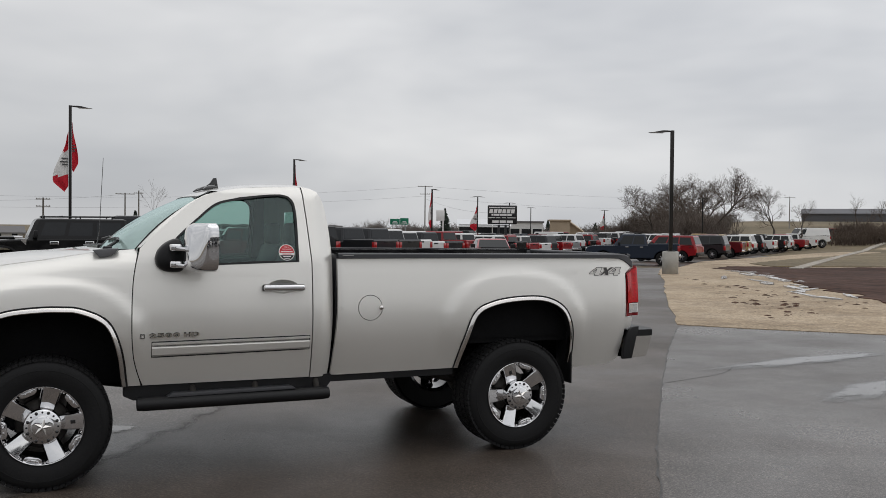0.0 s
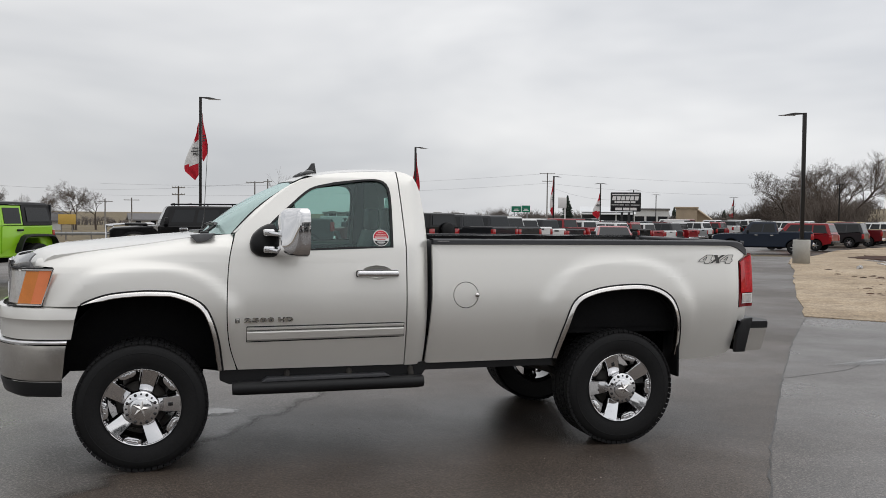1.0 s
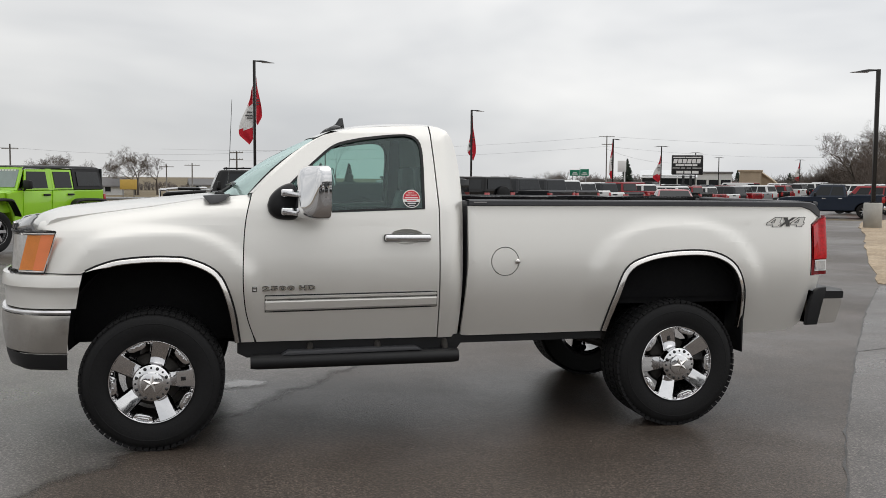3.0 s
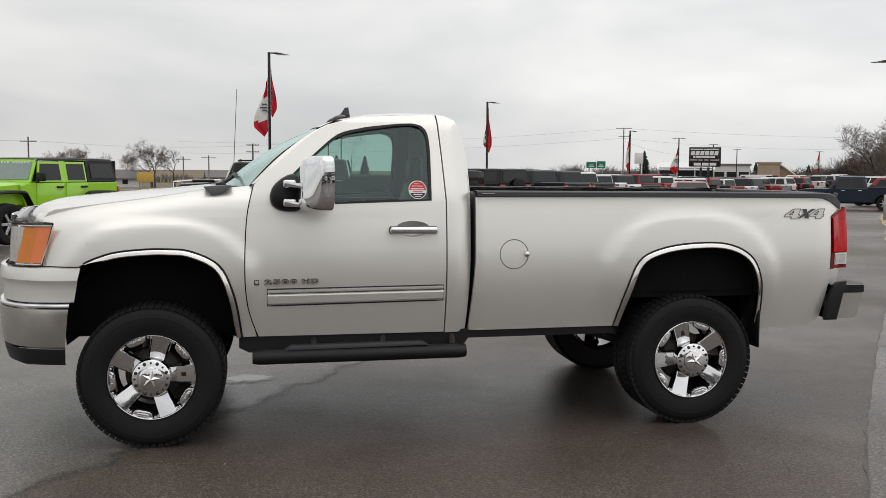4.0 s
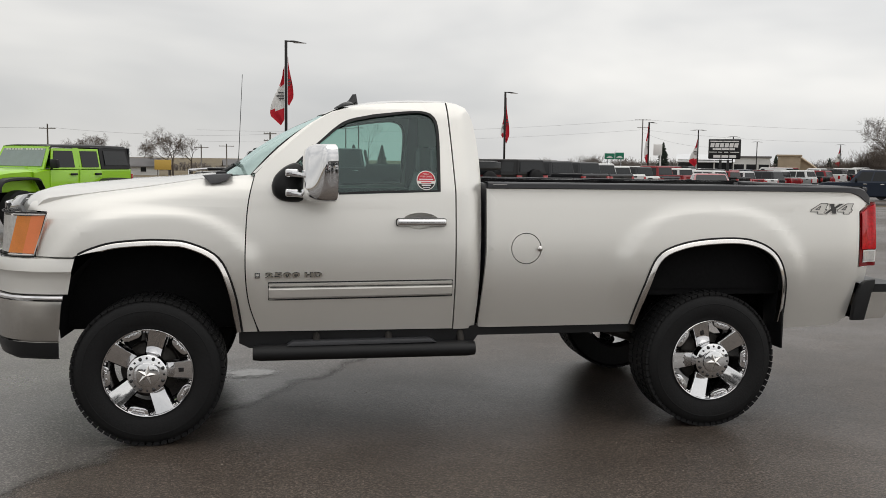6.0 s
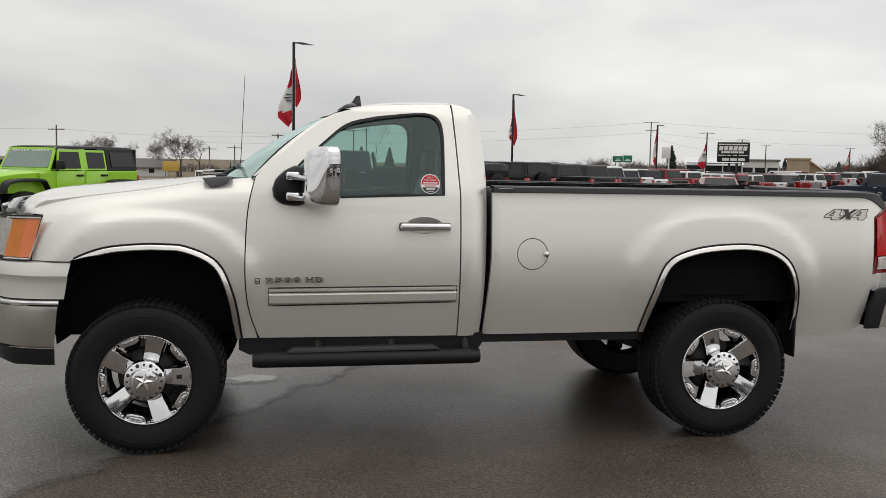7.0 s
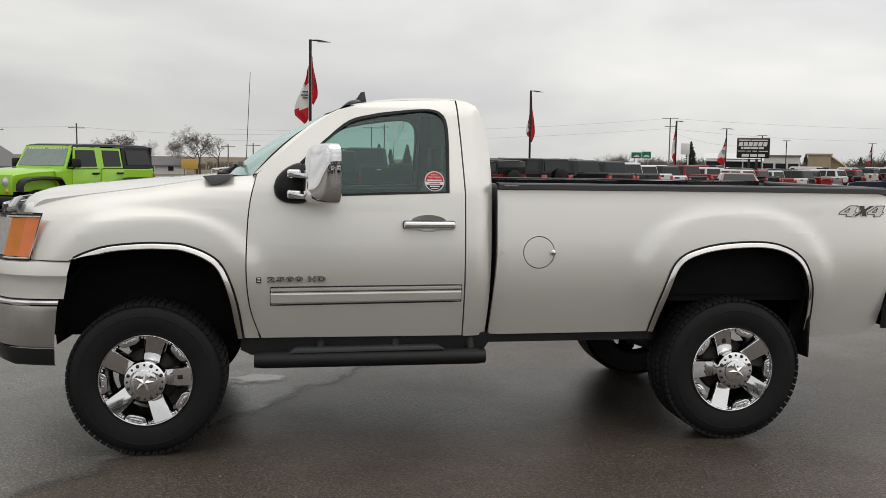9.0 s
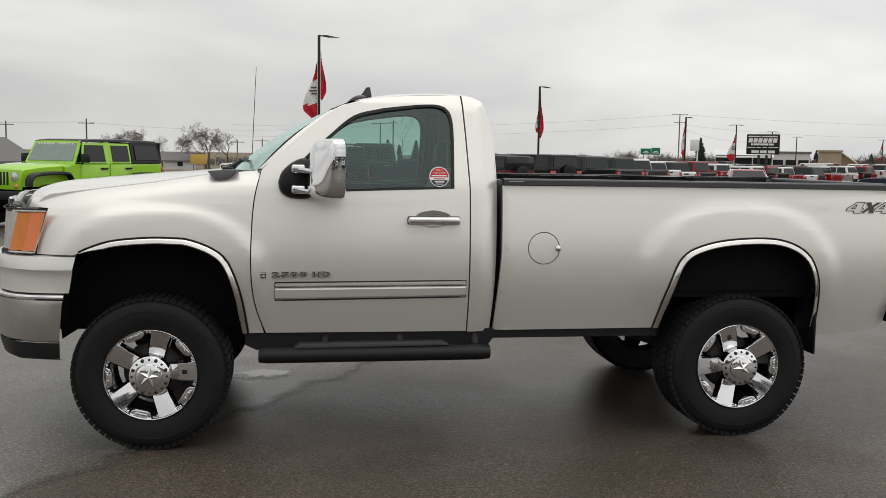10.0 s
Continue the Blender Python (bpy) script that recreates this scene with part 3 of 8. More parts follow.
def screen_rows(n, shift=0.0):
    rows = []
    for a, b in zip(WS_LO, WS_HI):
        row = []
        for k in range(n):
            w = k / (n - 1)
            bow = 0.025 * math.sin(math.pi * w)
            row.append((a[0] + (b[0] - a[0]) * w - bow + shift, a[1] + (b[1] - a[1]) * w, a[2] + (b[2] - a[2]) * w + bow))
        rows.append(row)
    return rows
bm = bmesh.new()
grid_faces(bm, screen_rows(9))
bmesh.ops.recalc_face_normals(bm, faces=bm.faces)
ws = part("windscreen", bm, screen_glass, truck, "pale green windscreen")
ws.visible_shadow = False
bm = bmesh.new()
R = screen_rows(9, -0.002)
for row in (R[0], R[-1]):
    tube(bm, row, 0.0055, 6)
tube(bm, [r[-1] for r in R], 0.004, 6)
part("windscreen_seal", bm, seam_black, truck)
# A pillars between windscreen and door frame
for k, s in ((0, 1), (-1, -1)):
    bm = bmesh.new()
    rows = []
    for i, (x, y, z) in enumerate(R[k]):
        w = i / 8
        dx, dz = ROOFLINE[::-1][0], ROOFLINE[::-1][7]
        px = dx[0] + (dz[0] - dx[0]) * w
        q = spline(ROOFLINE[::-1][:12], 9)[i]
        yy = cab_y(q[0], q[1]) + 0.002
        yy = yy if s == 1 else 2.0 - yy
        rows.append([(x + 0.004, y - 0.004 * s, z), ((x + q[0]) / 2 - 0.004, (y + yy) / 2 - 0.008 * s, (z + q[1]) / 2 + 0.006), (q[0], yy, q[1])])
    grid_faces(bm, rows)
    bmesh.ops.recalc_face_normals(bm, faces=bm.faces)
    part("a_pillar", bm, silver, truck)
bm = bmesh.new()
rows = []
ROOF_EDGE = [(1.005, 1.912), (1.06, 1.930), (1.18, 1.960), (1.35, 1.987), (1.55, 1.999), (1.74, 1.999), (1.80, 1.990), (1.858, 1.960), (1.892, 1.885)]
for x, z in spline(ROOF_EDGE, 24):
    yl = cab_y(min(x, 1.88), min(z, 2.0)) - 0.002 + 0.010 * smooth01((x - 1.75) / 0.06)
    row = []
    for u in np.linspace(-1, 1, 33):
        roll = 1 - abs(u) ** 5
        k = smooth01((1.14 - x) / 0.135)
        front = 0.987 + 0.05 * abs(u) ** 2.2
        row.append((x + (front - x) * k, 1.0 + (1.0 - yl) * u, (z - 0.002 + 0.017 * roll + 0.018 * (1 - u * u)) * (1 - k) + (1.928 - 0.012 * u * u) * k))
    rows.append(row)
grid_faces(bm, rows)
bmesh.ops.recalc_face_normals(bm, faces=bm.faces)
roof = part("roof", bm, silver, truck)
# back wall of the cab with its window
bm = bmesh.new()
rows = []
for z in np.linspace(0.64, 1.95, 12):
    x = float(np.interp(z, [0.6, 0.95, 1.56, 1.81, 1.9, 1.98], [1.910, 1.926, 1.934, 1.914, 1.893, 1.858])) - 0.004
    yl = cab_y(min(x, 1.9), z) + 0.02
    rows.append([(x + 0.02 * (1 - u * u), 1.0 + (1.0 - yl) * u, z) for u in np.linspace(-1, 1, 17)])
vs = grid_faces(bm, rows)
kill = [f for f in bm.faces if 1.46 < f.calc_center_median().z < 1.86 and 0.42 < f.calc_center_median().y < 1.58]
bmesh.ops.delete(bm, geom=kill, context="FACES")
bmesh.ops.recalc_face_normals(bm, faces=bm.faces)
part("cab_back", bm, silver, truck)
bm = bmesh.new()
slab(bm, [(0.40, 1.44), (1.60, 1.44), (1.56, 1.88), (0.44, 1.88)], 1.922, 1.927, plane="yz")
rw = part("rear_window", bm, side_glass, truck, "tinted rear window")
rw.visible_shadow = False

# roof marker lamps and fin aerial
for y in (0.75, 1.0, 1.25):
    bm = bmesh.new()
    rows = []
    xl = 1.10 + 0.03 * ((y - 1.0) / 0.55) ** 2
    zl = float(np.interp(xl, [1.06, 1.18, 1.35], [1.930, 1.960, 1.985])) + 0.034 + 0.018 * (1 - ((y - 1.0) / 0.7) ** 2)
    for i in range(9):
        w = i / 8
        hh = 0.026 * math.sin(math.pi * min(1, w * 0.9 + 0.08)) ** 0.6
        rows.append([(xl + 0.10 * w, y + 0.038 * math.cos(a) * (0.5 + 0.5 * math.sin(math.pi * w)), zl - 0.014 + 0.026 * w + hh * math.sin(a)) for a in np.linspace(0, math.pi, 9)])
    grid_faces(bm, rows)
    bmesh.ops.recalc_face_normals(bm, faces=bm.faces)
    part("marker_lamp", bm, gloss_black, truck, "dark smoked roof marker lamp")
bm = bmesh.new()
slab(bm, [(1.14, 1.985), (1.26, 2.000), (1.256, 2.03), (1.246, 2.086), (1.220, 2.082), (1.195, 2.043), (1.16, 2.015)], 0.985, 1.015, 0.008)
part("fin_aerial", bm, gloss_black, truck, "black shark-fin aerial")
bm = bmesh.new()
tube(bm, [(0.40, 1.88, 1.50), (0.415, 1.885, 1.56), (0.43, 1.89, 1.66), (0.46, 1.90, 2.27)], [0.010, 0.006, 0.003, 0.002], 6)
part("mast_aerial", bm, gloss_black, truck)

# front bumper: painted top, bright lower bar, black air dam; grille
def front_plan(off, n=41):
    half = [(-0.455, 0.035 - off), (-0.55, 0.045 - off), (-0.68, 0.085 - off), (-0.80 - off, 0.18), (-0.90 - off, 0.36), (-0.955 - off, 0.65), (-0.965 - off, 1.0)]
    full = half + [(x, 2.0 - y) for x, y in half[-2::-1]]
    return spline(full, n)
def wrap(prof, n=61):
    rows = []
    for i in range(n):
        rows.append([])
    for off, z, back in prof:
        for i, (x, y) in enumerate(front_plan(off, n)):
            rows[i].append((x + (back if i in (0, n - 1) else 0), y, z))
    return rows
bm = bmesh.new()
vs = grid_faces(bm, wrap([(-0.03, 1.077, 0.066), (-0.004, 1.071, 0.064), (0.004, 1.04, 0.058), (0.008, 1.00, 0.048), (-0.006, 0.985, 0.045), (-0.012, 0.95, 0.038), (-0.012, 0.872, 0.024), (-0.03, 0.866, 0.022)]))
bmesh.ops.recalc_face_normals(bm, faces=bm.faces)
fascia = part("bumper_fascia", bm, silver, truck)
bm = bmesh.new()
grid_faces(bm, wrap([(-0.02, 0.864, 0), (0.006, 0.862, 0), (0.012, 0.852, 0), (0.010, 0.842, 0), (-0.01, 0.838, 0)]))
bmesh.ops.recalc_face_normals(bm, faces=bm.faces)
part("bumper_strip", bm, chrome, truck, "thin chrome strip")
bm = bmesh.new()
grid_faces(bm, wrap([(-0.02, 0.836, -0.005), (0.008, 0.833, -0.005), (0.012, 0.80, -0.01), (0.008, 0.70, -0.02), (-0.006, 0.61, -0.03), (-0.03, 0.596, -0.03)]))
bmesh.ops.recalc_face_normals(bm, faces=bm.faces)
part("front_bumper", bm, dull_chrome, truck, "chromed front bumper")
bm = bmesh.new()
grid_faces(bm, wrap([(-0.01, 0.598, -0.03), (-0.012, 0.57, -0.03), (-0.03, 0.51, -0.035), (-0.06, 0.495, -0.035)]))
bmesh.ops.recalc_face_normals(bm, faces=bm.faces)
part("air_dam", bm, black_plastic, truck)
bm = bmesh.new()
box(bm, -0.86, -0.82, 0.54, 1.46, 1.09, 1.36, 0.015)
grille = part("grille", bm, black_plastic, truck)
for z in (1.13, 1.18, 1.23, 1.28, 1.33):
    bm = bmesh.new()
    box(bm, -0.875, -0.855, 0.56, 1.44, z - 0.008, z + 0.008, 0.004)
    part("grille_bar", bm, dull_chrome, grille)
bm = bmesh.new()
for z in (1.092, 1.358):
    tube(bm, [(-0.865, 0.54, z), (-0.885, 0.75, z), (-0.89, 1.0, z), (-0.885, 1.25, z), (-0.865, 1.46, z)], 0.014, 8)
for y in (0.54, 1.46):
    tube(bm, [(-0.865, y, 1.092), (-0.865, y, 1.358)], 0.014, 8)
part("grille_frame", bm, chrome, grille, "chrome grille frame")
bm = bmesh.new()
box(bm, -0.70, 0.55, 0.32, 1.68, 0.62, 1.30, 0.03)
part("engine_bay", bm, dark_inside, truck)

# door fittings
bm = bmesh.new()
rows = []
for i in range(25):
    x = 0.672 + (1.748 - 0.672) * i / 24
    e = 0.008 if i in (0, 24) else 0.0
    t0 = 0.928 + 0.010 * i / 24
    b0 = 0.828 + 0.016 * i / 24
    prof = ((b0, 0.004), (b0 + 0.005, -0.010), (b0 + 0.014, -0.016), (t0 - 0.040, -0.017), (t0 - 0.033, -0.014), (t0 - 0.029, -0.006), (t0 - 0.022, -0.006), (t0 - 0.017, -0.013), (t0 - 0.006, -0.013), (t0, 0.004))
    rows.append([(x, side_y(x, z) + off + (e if off < 0 else 0), z) for z, off in prof])
vs = grid_faces(bm, rows)
bmesh.ops.recalc_face_normals(bm, faces=bm.faces)
if sum(f.normal.y for f in bm.faces) > 0:
    bmesh.ops.reverse_faces(bm, faces=bm.faces)
moulding = part("side_moulding", bm, silver, truck, "beige side moulding with a grooved top", 25)
# thin black tube round the moulding, painting the shadow line at its edge
bm = bmesh.new()
rim = [(0.672 + 1.076 * i / 24, 0.930 + 0.010 * i / 24) for i in range(25)] + [(1.748 - 1.076 * i / 24, 0.842 - 0.016 * i / 24) for i in range(25)]
tube(bm, [(x, side_y(x, z) - 0.001, z) for x, z in rim + rim[:1]], 0.0036, 6)
part("moulding_seal", bm, seam_black, moulding)
# black tube laid in the groove to darken it like shade
bm = bmesh.new()
tube(bm, [(x, side_y(x, z) - 0.0065, z) for x, z in [(0.680 + 1.060 * i / 24, 0.9025 + 0.010 * i / 24) for i in range(25)]], 0.0022, 6)
part("moulding_groove", bm, seam_black, moulding)
bm = bmesh.new()
rows = [[(1.555 + (x - 1.555) * k, side_y(x, z) + d, 1.289 + (z - 1.289) * k) for x, z in CUP] for k, d in ((1.0, 0.0), (0.95, 0.012), (0.80, 0.026), (0.5, 0.034), (0.02, 0.036))]
grid_faces(bm, rows, close_v=True)
bmesh.ops.recalc_face_normals(bm, faces=bm.faces)
part("handle_recess", bm, silver, truck, "", 60)
bm = bmesh.new()
box(bm, 1.410, 1.704, -0.020, 0.017, 1.263, 1.303, 0.014, 3)
handle = part("door_handle", bm, chrome, truck, "chrome door handle with a key lock")
bm = bmesh.new()
box(bm, 1.406, 1.708, 0.010, 0.042, 1.258, 1.307, 0.014, 3)
part("handle_seat", bm, gloss_black, handle)
bm = bmesh.new()
lathe(bm, [(0.0, -0.016), (0.008, -0.016), (0.009, -0.011)], "y", 16, (1.672, 0, 1.283))
part("key_lock", bm, cast_metal, handle)
badge_face = mat("badge_face", (0.40, 0.37, 0.32), 0.22, 0.8, var=0.05)
badge_metal = mat("badge_metal", (0.80, 0.78, 0.74), 0.14, 1.0, var=0.05)
for x, wide, ch in ((0.654, 0.046, "2"), (0.7045, 0.046, "5"), (0.755, 0.046, "0"), (0.8055, 0.046, "0"), (0.877, 0.048, "H"), (0.930, 0.048, "D")):
    for grow_by, deep, off, m in ((0.0026, 0.003, 0.0245, gloss_black), (0.0008, 0.004, 0.0190, badge_face)):
        bm = text_mesh(ch, 0.038, deep, wide, 0.0, 1.0, grow_by)
        bmesh.ops.transform(bm, matrix=Matrix.Translation((x, off, 0.9595 + 0.008 * (x - 0.65))) @ STAND, verts=bm.verts)
        if m is gloss_black:
            letter = part("badge_letter", bm, m, truck, "dark-edged chrome letter of the 2500 HD badge")
        else:
            part("letter_face", bm, m, letter, "chrome face of the letter")
bm = bmesh.new()
slab(bm, [(0.595, 0.958), (0.623, 0.959), (0.623, 0.990), (0.595, 0.989)], 0.008, 0.034, 0.002)
badge = part("maker_badge", bm, gloss_black, truck, "small dark badge plate")
bm = bmesh.new()
for z in (0.9665, 0.9745, 0.9825):
    box(bm, 0.599, 0.619, 0.004, 0.010, z - 0.0026, z + 0.0026, 0.001)
part("badge_bar", bm, badge_metal, badge)
# 4x4 decal: slanted block figures with a dark outline
decal_silver = mat("decal_silver", (0.74, 0.72, 0.68), 0.4)
decal_dark = mat("decal_dark", (0.055, 0.052, 0.05), 0.35)
FOUR = [(0.0, 0.20), (0.0, 0.42), (0.20, 1.0), (0.42, 1.0), (0.42, 0.42), (0.47, 0.42), (0.47, 0.20), (0.42, 0.20), (0.42, 0.0), (0.23, 0.0), (0.23, 0.20)]
HOLE = [(0.12, 0.42), (0.23, 0.42), (0.23, 0.78)]
CROSS = [(0.0, 0.0), (0.15, 0.52), (0.04, 1.0), (0.20, 1.0), (0.25, 0.72), (0.36, 1.0), (0.50, 1.0), (0.33, 0.50), (0.42, 0.0), (0.26, 0.0), (0.22, 0.28), (0.13, 0.0)]
def decal_at(u, v, off):
    x, z = 4.047 + 0.226 * u + 0.036 * v, 1.341 + 0.066 * v
    return (x, bed_y(x, z) - off, z)
for k, (shift, shape, hole) in enumerate(((0.0, FOUR, HOLE), (0.41, CROSS, None), (0.80, FOUR, HOLE))):
    bm = bmesh.new()
    off = 0.0036 if k == 1 else 0.0022
    vs = [bm.verts.new(decal_at(shift + u, v, off)) for u, v in shape]
    bmesh.ops.triangulate(bm, faces=[bm.faces.new(vs)])
    bmesh.ops.recalc_face_normals(bm, faces=bm.faces)
    if sum(f.normal.y for f in bm.faces) > 0:
        bmesh.ops.reverse_faces(bm, faces=bm.faces)
    figure = part("decal_figure", bm, decal_dark if k == 1 else decal_silver, truck, "figure of the outlined 4x4 decal")
    bm = bmesh.new()
    for loop in (shape, hole):
        if loop:
            pts = [decal_at(shift + u, v, off + 0.0006) for u, v in loop]
            for a, b in zip(pts, pts[1:] + pts[:1]):
                tube(bm, [a, b], 0.0021, 5)
    part("figure_edge", bm, decal_silver if k == 1 else decal_dark, figure, "outline of the decal figure")
# sticker in the side window
bm = bmesh.new()
def sticker_arc(r, a0, a1, off, mat_i):
    pts = [(1.593 + r * math.cos(a), 1.527 + r * math.sin(a)) for a in np.linspace(a0, a1, 37)]
    if abs(a1 - a0) > 6:
        pts = pts[:-1]
    skin(bm, pts, [], lambda x, z: cab_y(x, z) + off, 0.3, 0, idx=mat_i)
sticker_arc(0.057, 0, 2 * math.pi, 0.0095, 0)
sticker_arc(0.052, -0.05, math.pi + 0.05, 0.0085, 1)
sticker_arc(0.052, math.pi + 0.38, 2 * math.pi - 0.38, 0.0085, 2)
for w, z, h, mi in ((0.062, 1.513, 0.005, 1), (0.055, 1.495, 0.007, 0), (0.040, 1.484, 0.004, 0), (0.085, 1.530, 0.006, 0)):
    skin(bm, [(1.593 - w / 2, z), (1.593 + w / 2, z), (1.593 + w / 2, z + h), (1.593 - w / 2, z + h)], [], lambda x, z: cab_y(x, z) + 0.0076, 0.3, 0, idx=mi)
sticker = part("window_sticker", bm, [sticker_white, sticker_red, sticker_black], truck, "round red, white and black sticker inside the window")
for words, w, z in (("FOR A", 0.036, 1.560), ("TEST DRIVE", 0.070, 1.545)):
    bm = text_mesh(words, 0.013, 0.0003, w)
    yy = cab_y(1.59, z) + 0.0072
    bmesh.ops.transform(bm, matrix=Matrix.Translation((1.593 - w / 2, yy, z)) @ Matrix.Rotation(radians(-22), 4, "X") @ STAND, verts=bm.verts)
    part("sticker_line", bm, sticker_white, sticker)

# tow mirror
for s in (1, -1):
    def my(y):
        return y if s == 1 else 2.0 - y
    bm = bmesh.new()
    rows = []
    base = spline([(0.690, 1.49), (0.70, 1.44), (0.745, 1.405), (0.82, 1.396), (0.87, 1.41), (0.885, 1.48), (0.88, 1.56), (0.84, 1.62), (0.77, 1.60), (0.71, 1.545), (0.690, 1.49)], 33)[:-1]
    for k, d in ((1.0, 0.05), (1.0, -0.02), (0.93, -0.055), (0.7, -0.075), (0.02, -0.08)):
        rows.append([(0.785 + (x - 0.785) * k, my(0.06 + d * 0.9), 1.48 + (z - 1.48) * k) for x, z in base])
    grid_faces(bm, rows, close_v=True)
    bmesh.ops.recalc_face_normals(bm, faces=bm.faces)
    mbase = part("mirror", bm, black_plastic, truck, "chrome tow mirror on a black foot", 50)
    bm = bmesh.new()
    rows = []
    # plan of the shell: a flat flank at the back, sweeping round to the front
    plan = spline([(1.040, -0.085), (1.042, -0.20), (1.042, -0.325), (1.034, -0.334), (1.010, -0.336), (0.984, -0.335), (0.960, -0.327), (0.925, -0.295), (0.895, -0.245), (0.880, -0.185), (0.876, -0.13), (0.885, -0.085), (0.96, -0.075), (1.040, -0.085)], 53)[:-1]
    for w in np.linspace(0, 1, 25):
        z = 1.412 + 0.314 * w
        e = max(0.40, (1 - abs(2 * w - 1) ** 7.0) ** 0.40) if 0 < w < 1 else 0.40
        row = []
        for x, y in plan:
            x = 1.052 - (1.042 - x) * 1.26
            q = smooth01((1.0 - x) / 0.12)
            lean = 0.040 * w * q
            px, py = 1.0 + (x - 1.0) * (0.5 + 0.5 * e) + lean * 0.75, -0.205 + (y + 0.205) * (0.6 + 0.4 * e)
            row.append((px, my(py + (lean + 0.055 * (w - 0.66) ** 2 if y < -0.1 else 0.0)), z))
        rows.append(row)
    vs = grid_faces(bm, rows, close_v=True)
    cap(bm, vs[0][::-1])
    cap(bm, vs[-1])
    bmesh.ops.recalc_face_normals(bm, faces=bm.faces)
    part("mirror_shell", bm, chrome, mbase, "chrome mirror shell", 60)
    bm = bmesh.new()
    box(bm, 1.022, 1.034, my(-0.295) if s == 1 else my(-0.105), my(-0.105) if s == 1 else my(-0.295), 1.445, 1.68, 0.004)
    part("mirror_glass", bm, chrome, mbase)
    for z in (1.565, 1.455):
        bm = bmesh.new()
        a, b = (my(-0.16), my(0.0)) if s == 1 else (my(0.0), my(-0.16))
        box(bm, 0.768, 0.840, min(a, b) + 0.02, max(a, b), z - 0.022, z + 0.022, 0.011, 3)
        slab(bm, [(0.80, z - 0.020), (0.96, z - 0.034), (0.96, z - 0.016), (0.80, z + 0.012)], min(a, b) + 0.01, max(a, b), 0.006)
        part("mirror_arm", bm, chrome, mbase)

# bed: rail caps, inner walls, floor, tailgate, tonneau bow line
for s in (1, -1):
    bm = bmesh.new()
    rows = []
    for x, z in spline([(1.962, 1.522), (2.6, 1.521), (3.4, 1.519), (4.10, 1.516), (4.34, 1.514), (4.44, 1.505), (4.50, 1.475), (4.515, 1.455)], 40):
        yl = bed_y(min(x, 4.5), 1.45) - 0.006
        low = z - 0.037 if x < 4.33 else max(1.40, z - 0.037 - 0.25 * max(0, x - 4.33))
        sec = [(yl + 0.002, low), (yl - 0.006, low + 0.004), (yl - 0.005, z - 0.008), (yl + 0.006, z), (yl + 0.09, z), (yl + 0.098, z - 0.012), (yl + 0.098, z - 0.06)]
        rows.append([(x, y if s == 1 else 2.0 - y, zz) for y, zz in sec])
    vs = grid_faces(bm, rows)
    bmesh.ops.recalc_face_normals(bm, faces=bm.faces)
    part("bed_rail_cap", bm, grey_plastic, truck, "dark grey plastic bed-rail cap")
    bm = bmesh.new()
    y = 0.14
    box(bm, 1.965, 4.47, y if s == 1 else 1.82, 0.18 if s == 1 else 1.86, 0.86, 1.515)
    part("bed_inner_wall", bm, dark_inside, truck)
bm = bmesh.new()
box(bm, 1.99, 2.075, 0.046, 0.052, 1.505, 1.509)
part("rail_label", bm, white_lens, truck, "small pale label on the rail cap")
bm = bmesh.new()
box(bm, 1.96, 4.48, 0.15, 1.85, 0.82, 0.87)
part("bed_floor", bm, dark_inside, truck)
bm = bmesh.new()
box(bm, 1.962, 1.995, 0.13, 1.87, 0.66, 1.512, 0.006)
part("bed_front_wall", bm, grey_plastic, truck)
bm = bmesh.new()
box(bm, 4.455, 4.525, 0.17, 1.83, 0.92, 1.475, 0.02, 3)
tailgate = part("tailgate", bm, silver, truck)
bm = bmesh.new()
box(bm, 4.45, 4.53, 0.17, 1.83, 1.478, 1.512, 0.012)
part("tailgate_cap", bm, grey_plastic, tailgate)
# folded soft cover on the far rail
bm = bmesh.new()
rows = []
for x in np.linspace(1.98, 4.40, 40):
    zz = 1.503 + 0.003 * math.sin(x * 9.0) * math.sin(x * 2.3)
    rows.append([(x, 1.78, 1.47), (x, 1.78, zz + 0.006), (x, 1.83, zz + 0.010), (x, 1.90, zz + 0.004), (x, 1.90, 1.47)])
grid_faces(bm, rows)
bmesh.ops.recalc_face_normals(bm, faces=bm.faces)
part("bed_cover_rail", bm, gloss_black, truck, "black bed-cover rail", 60)

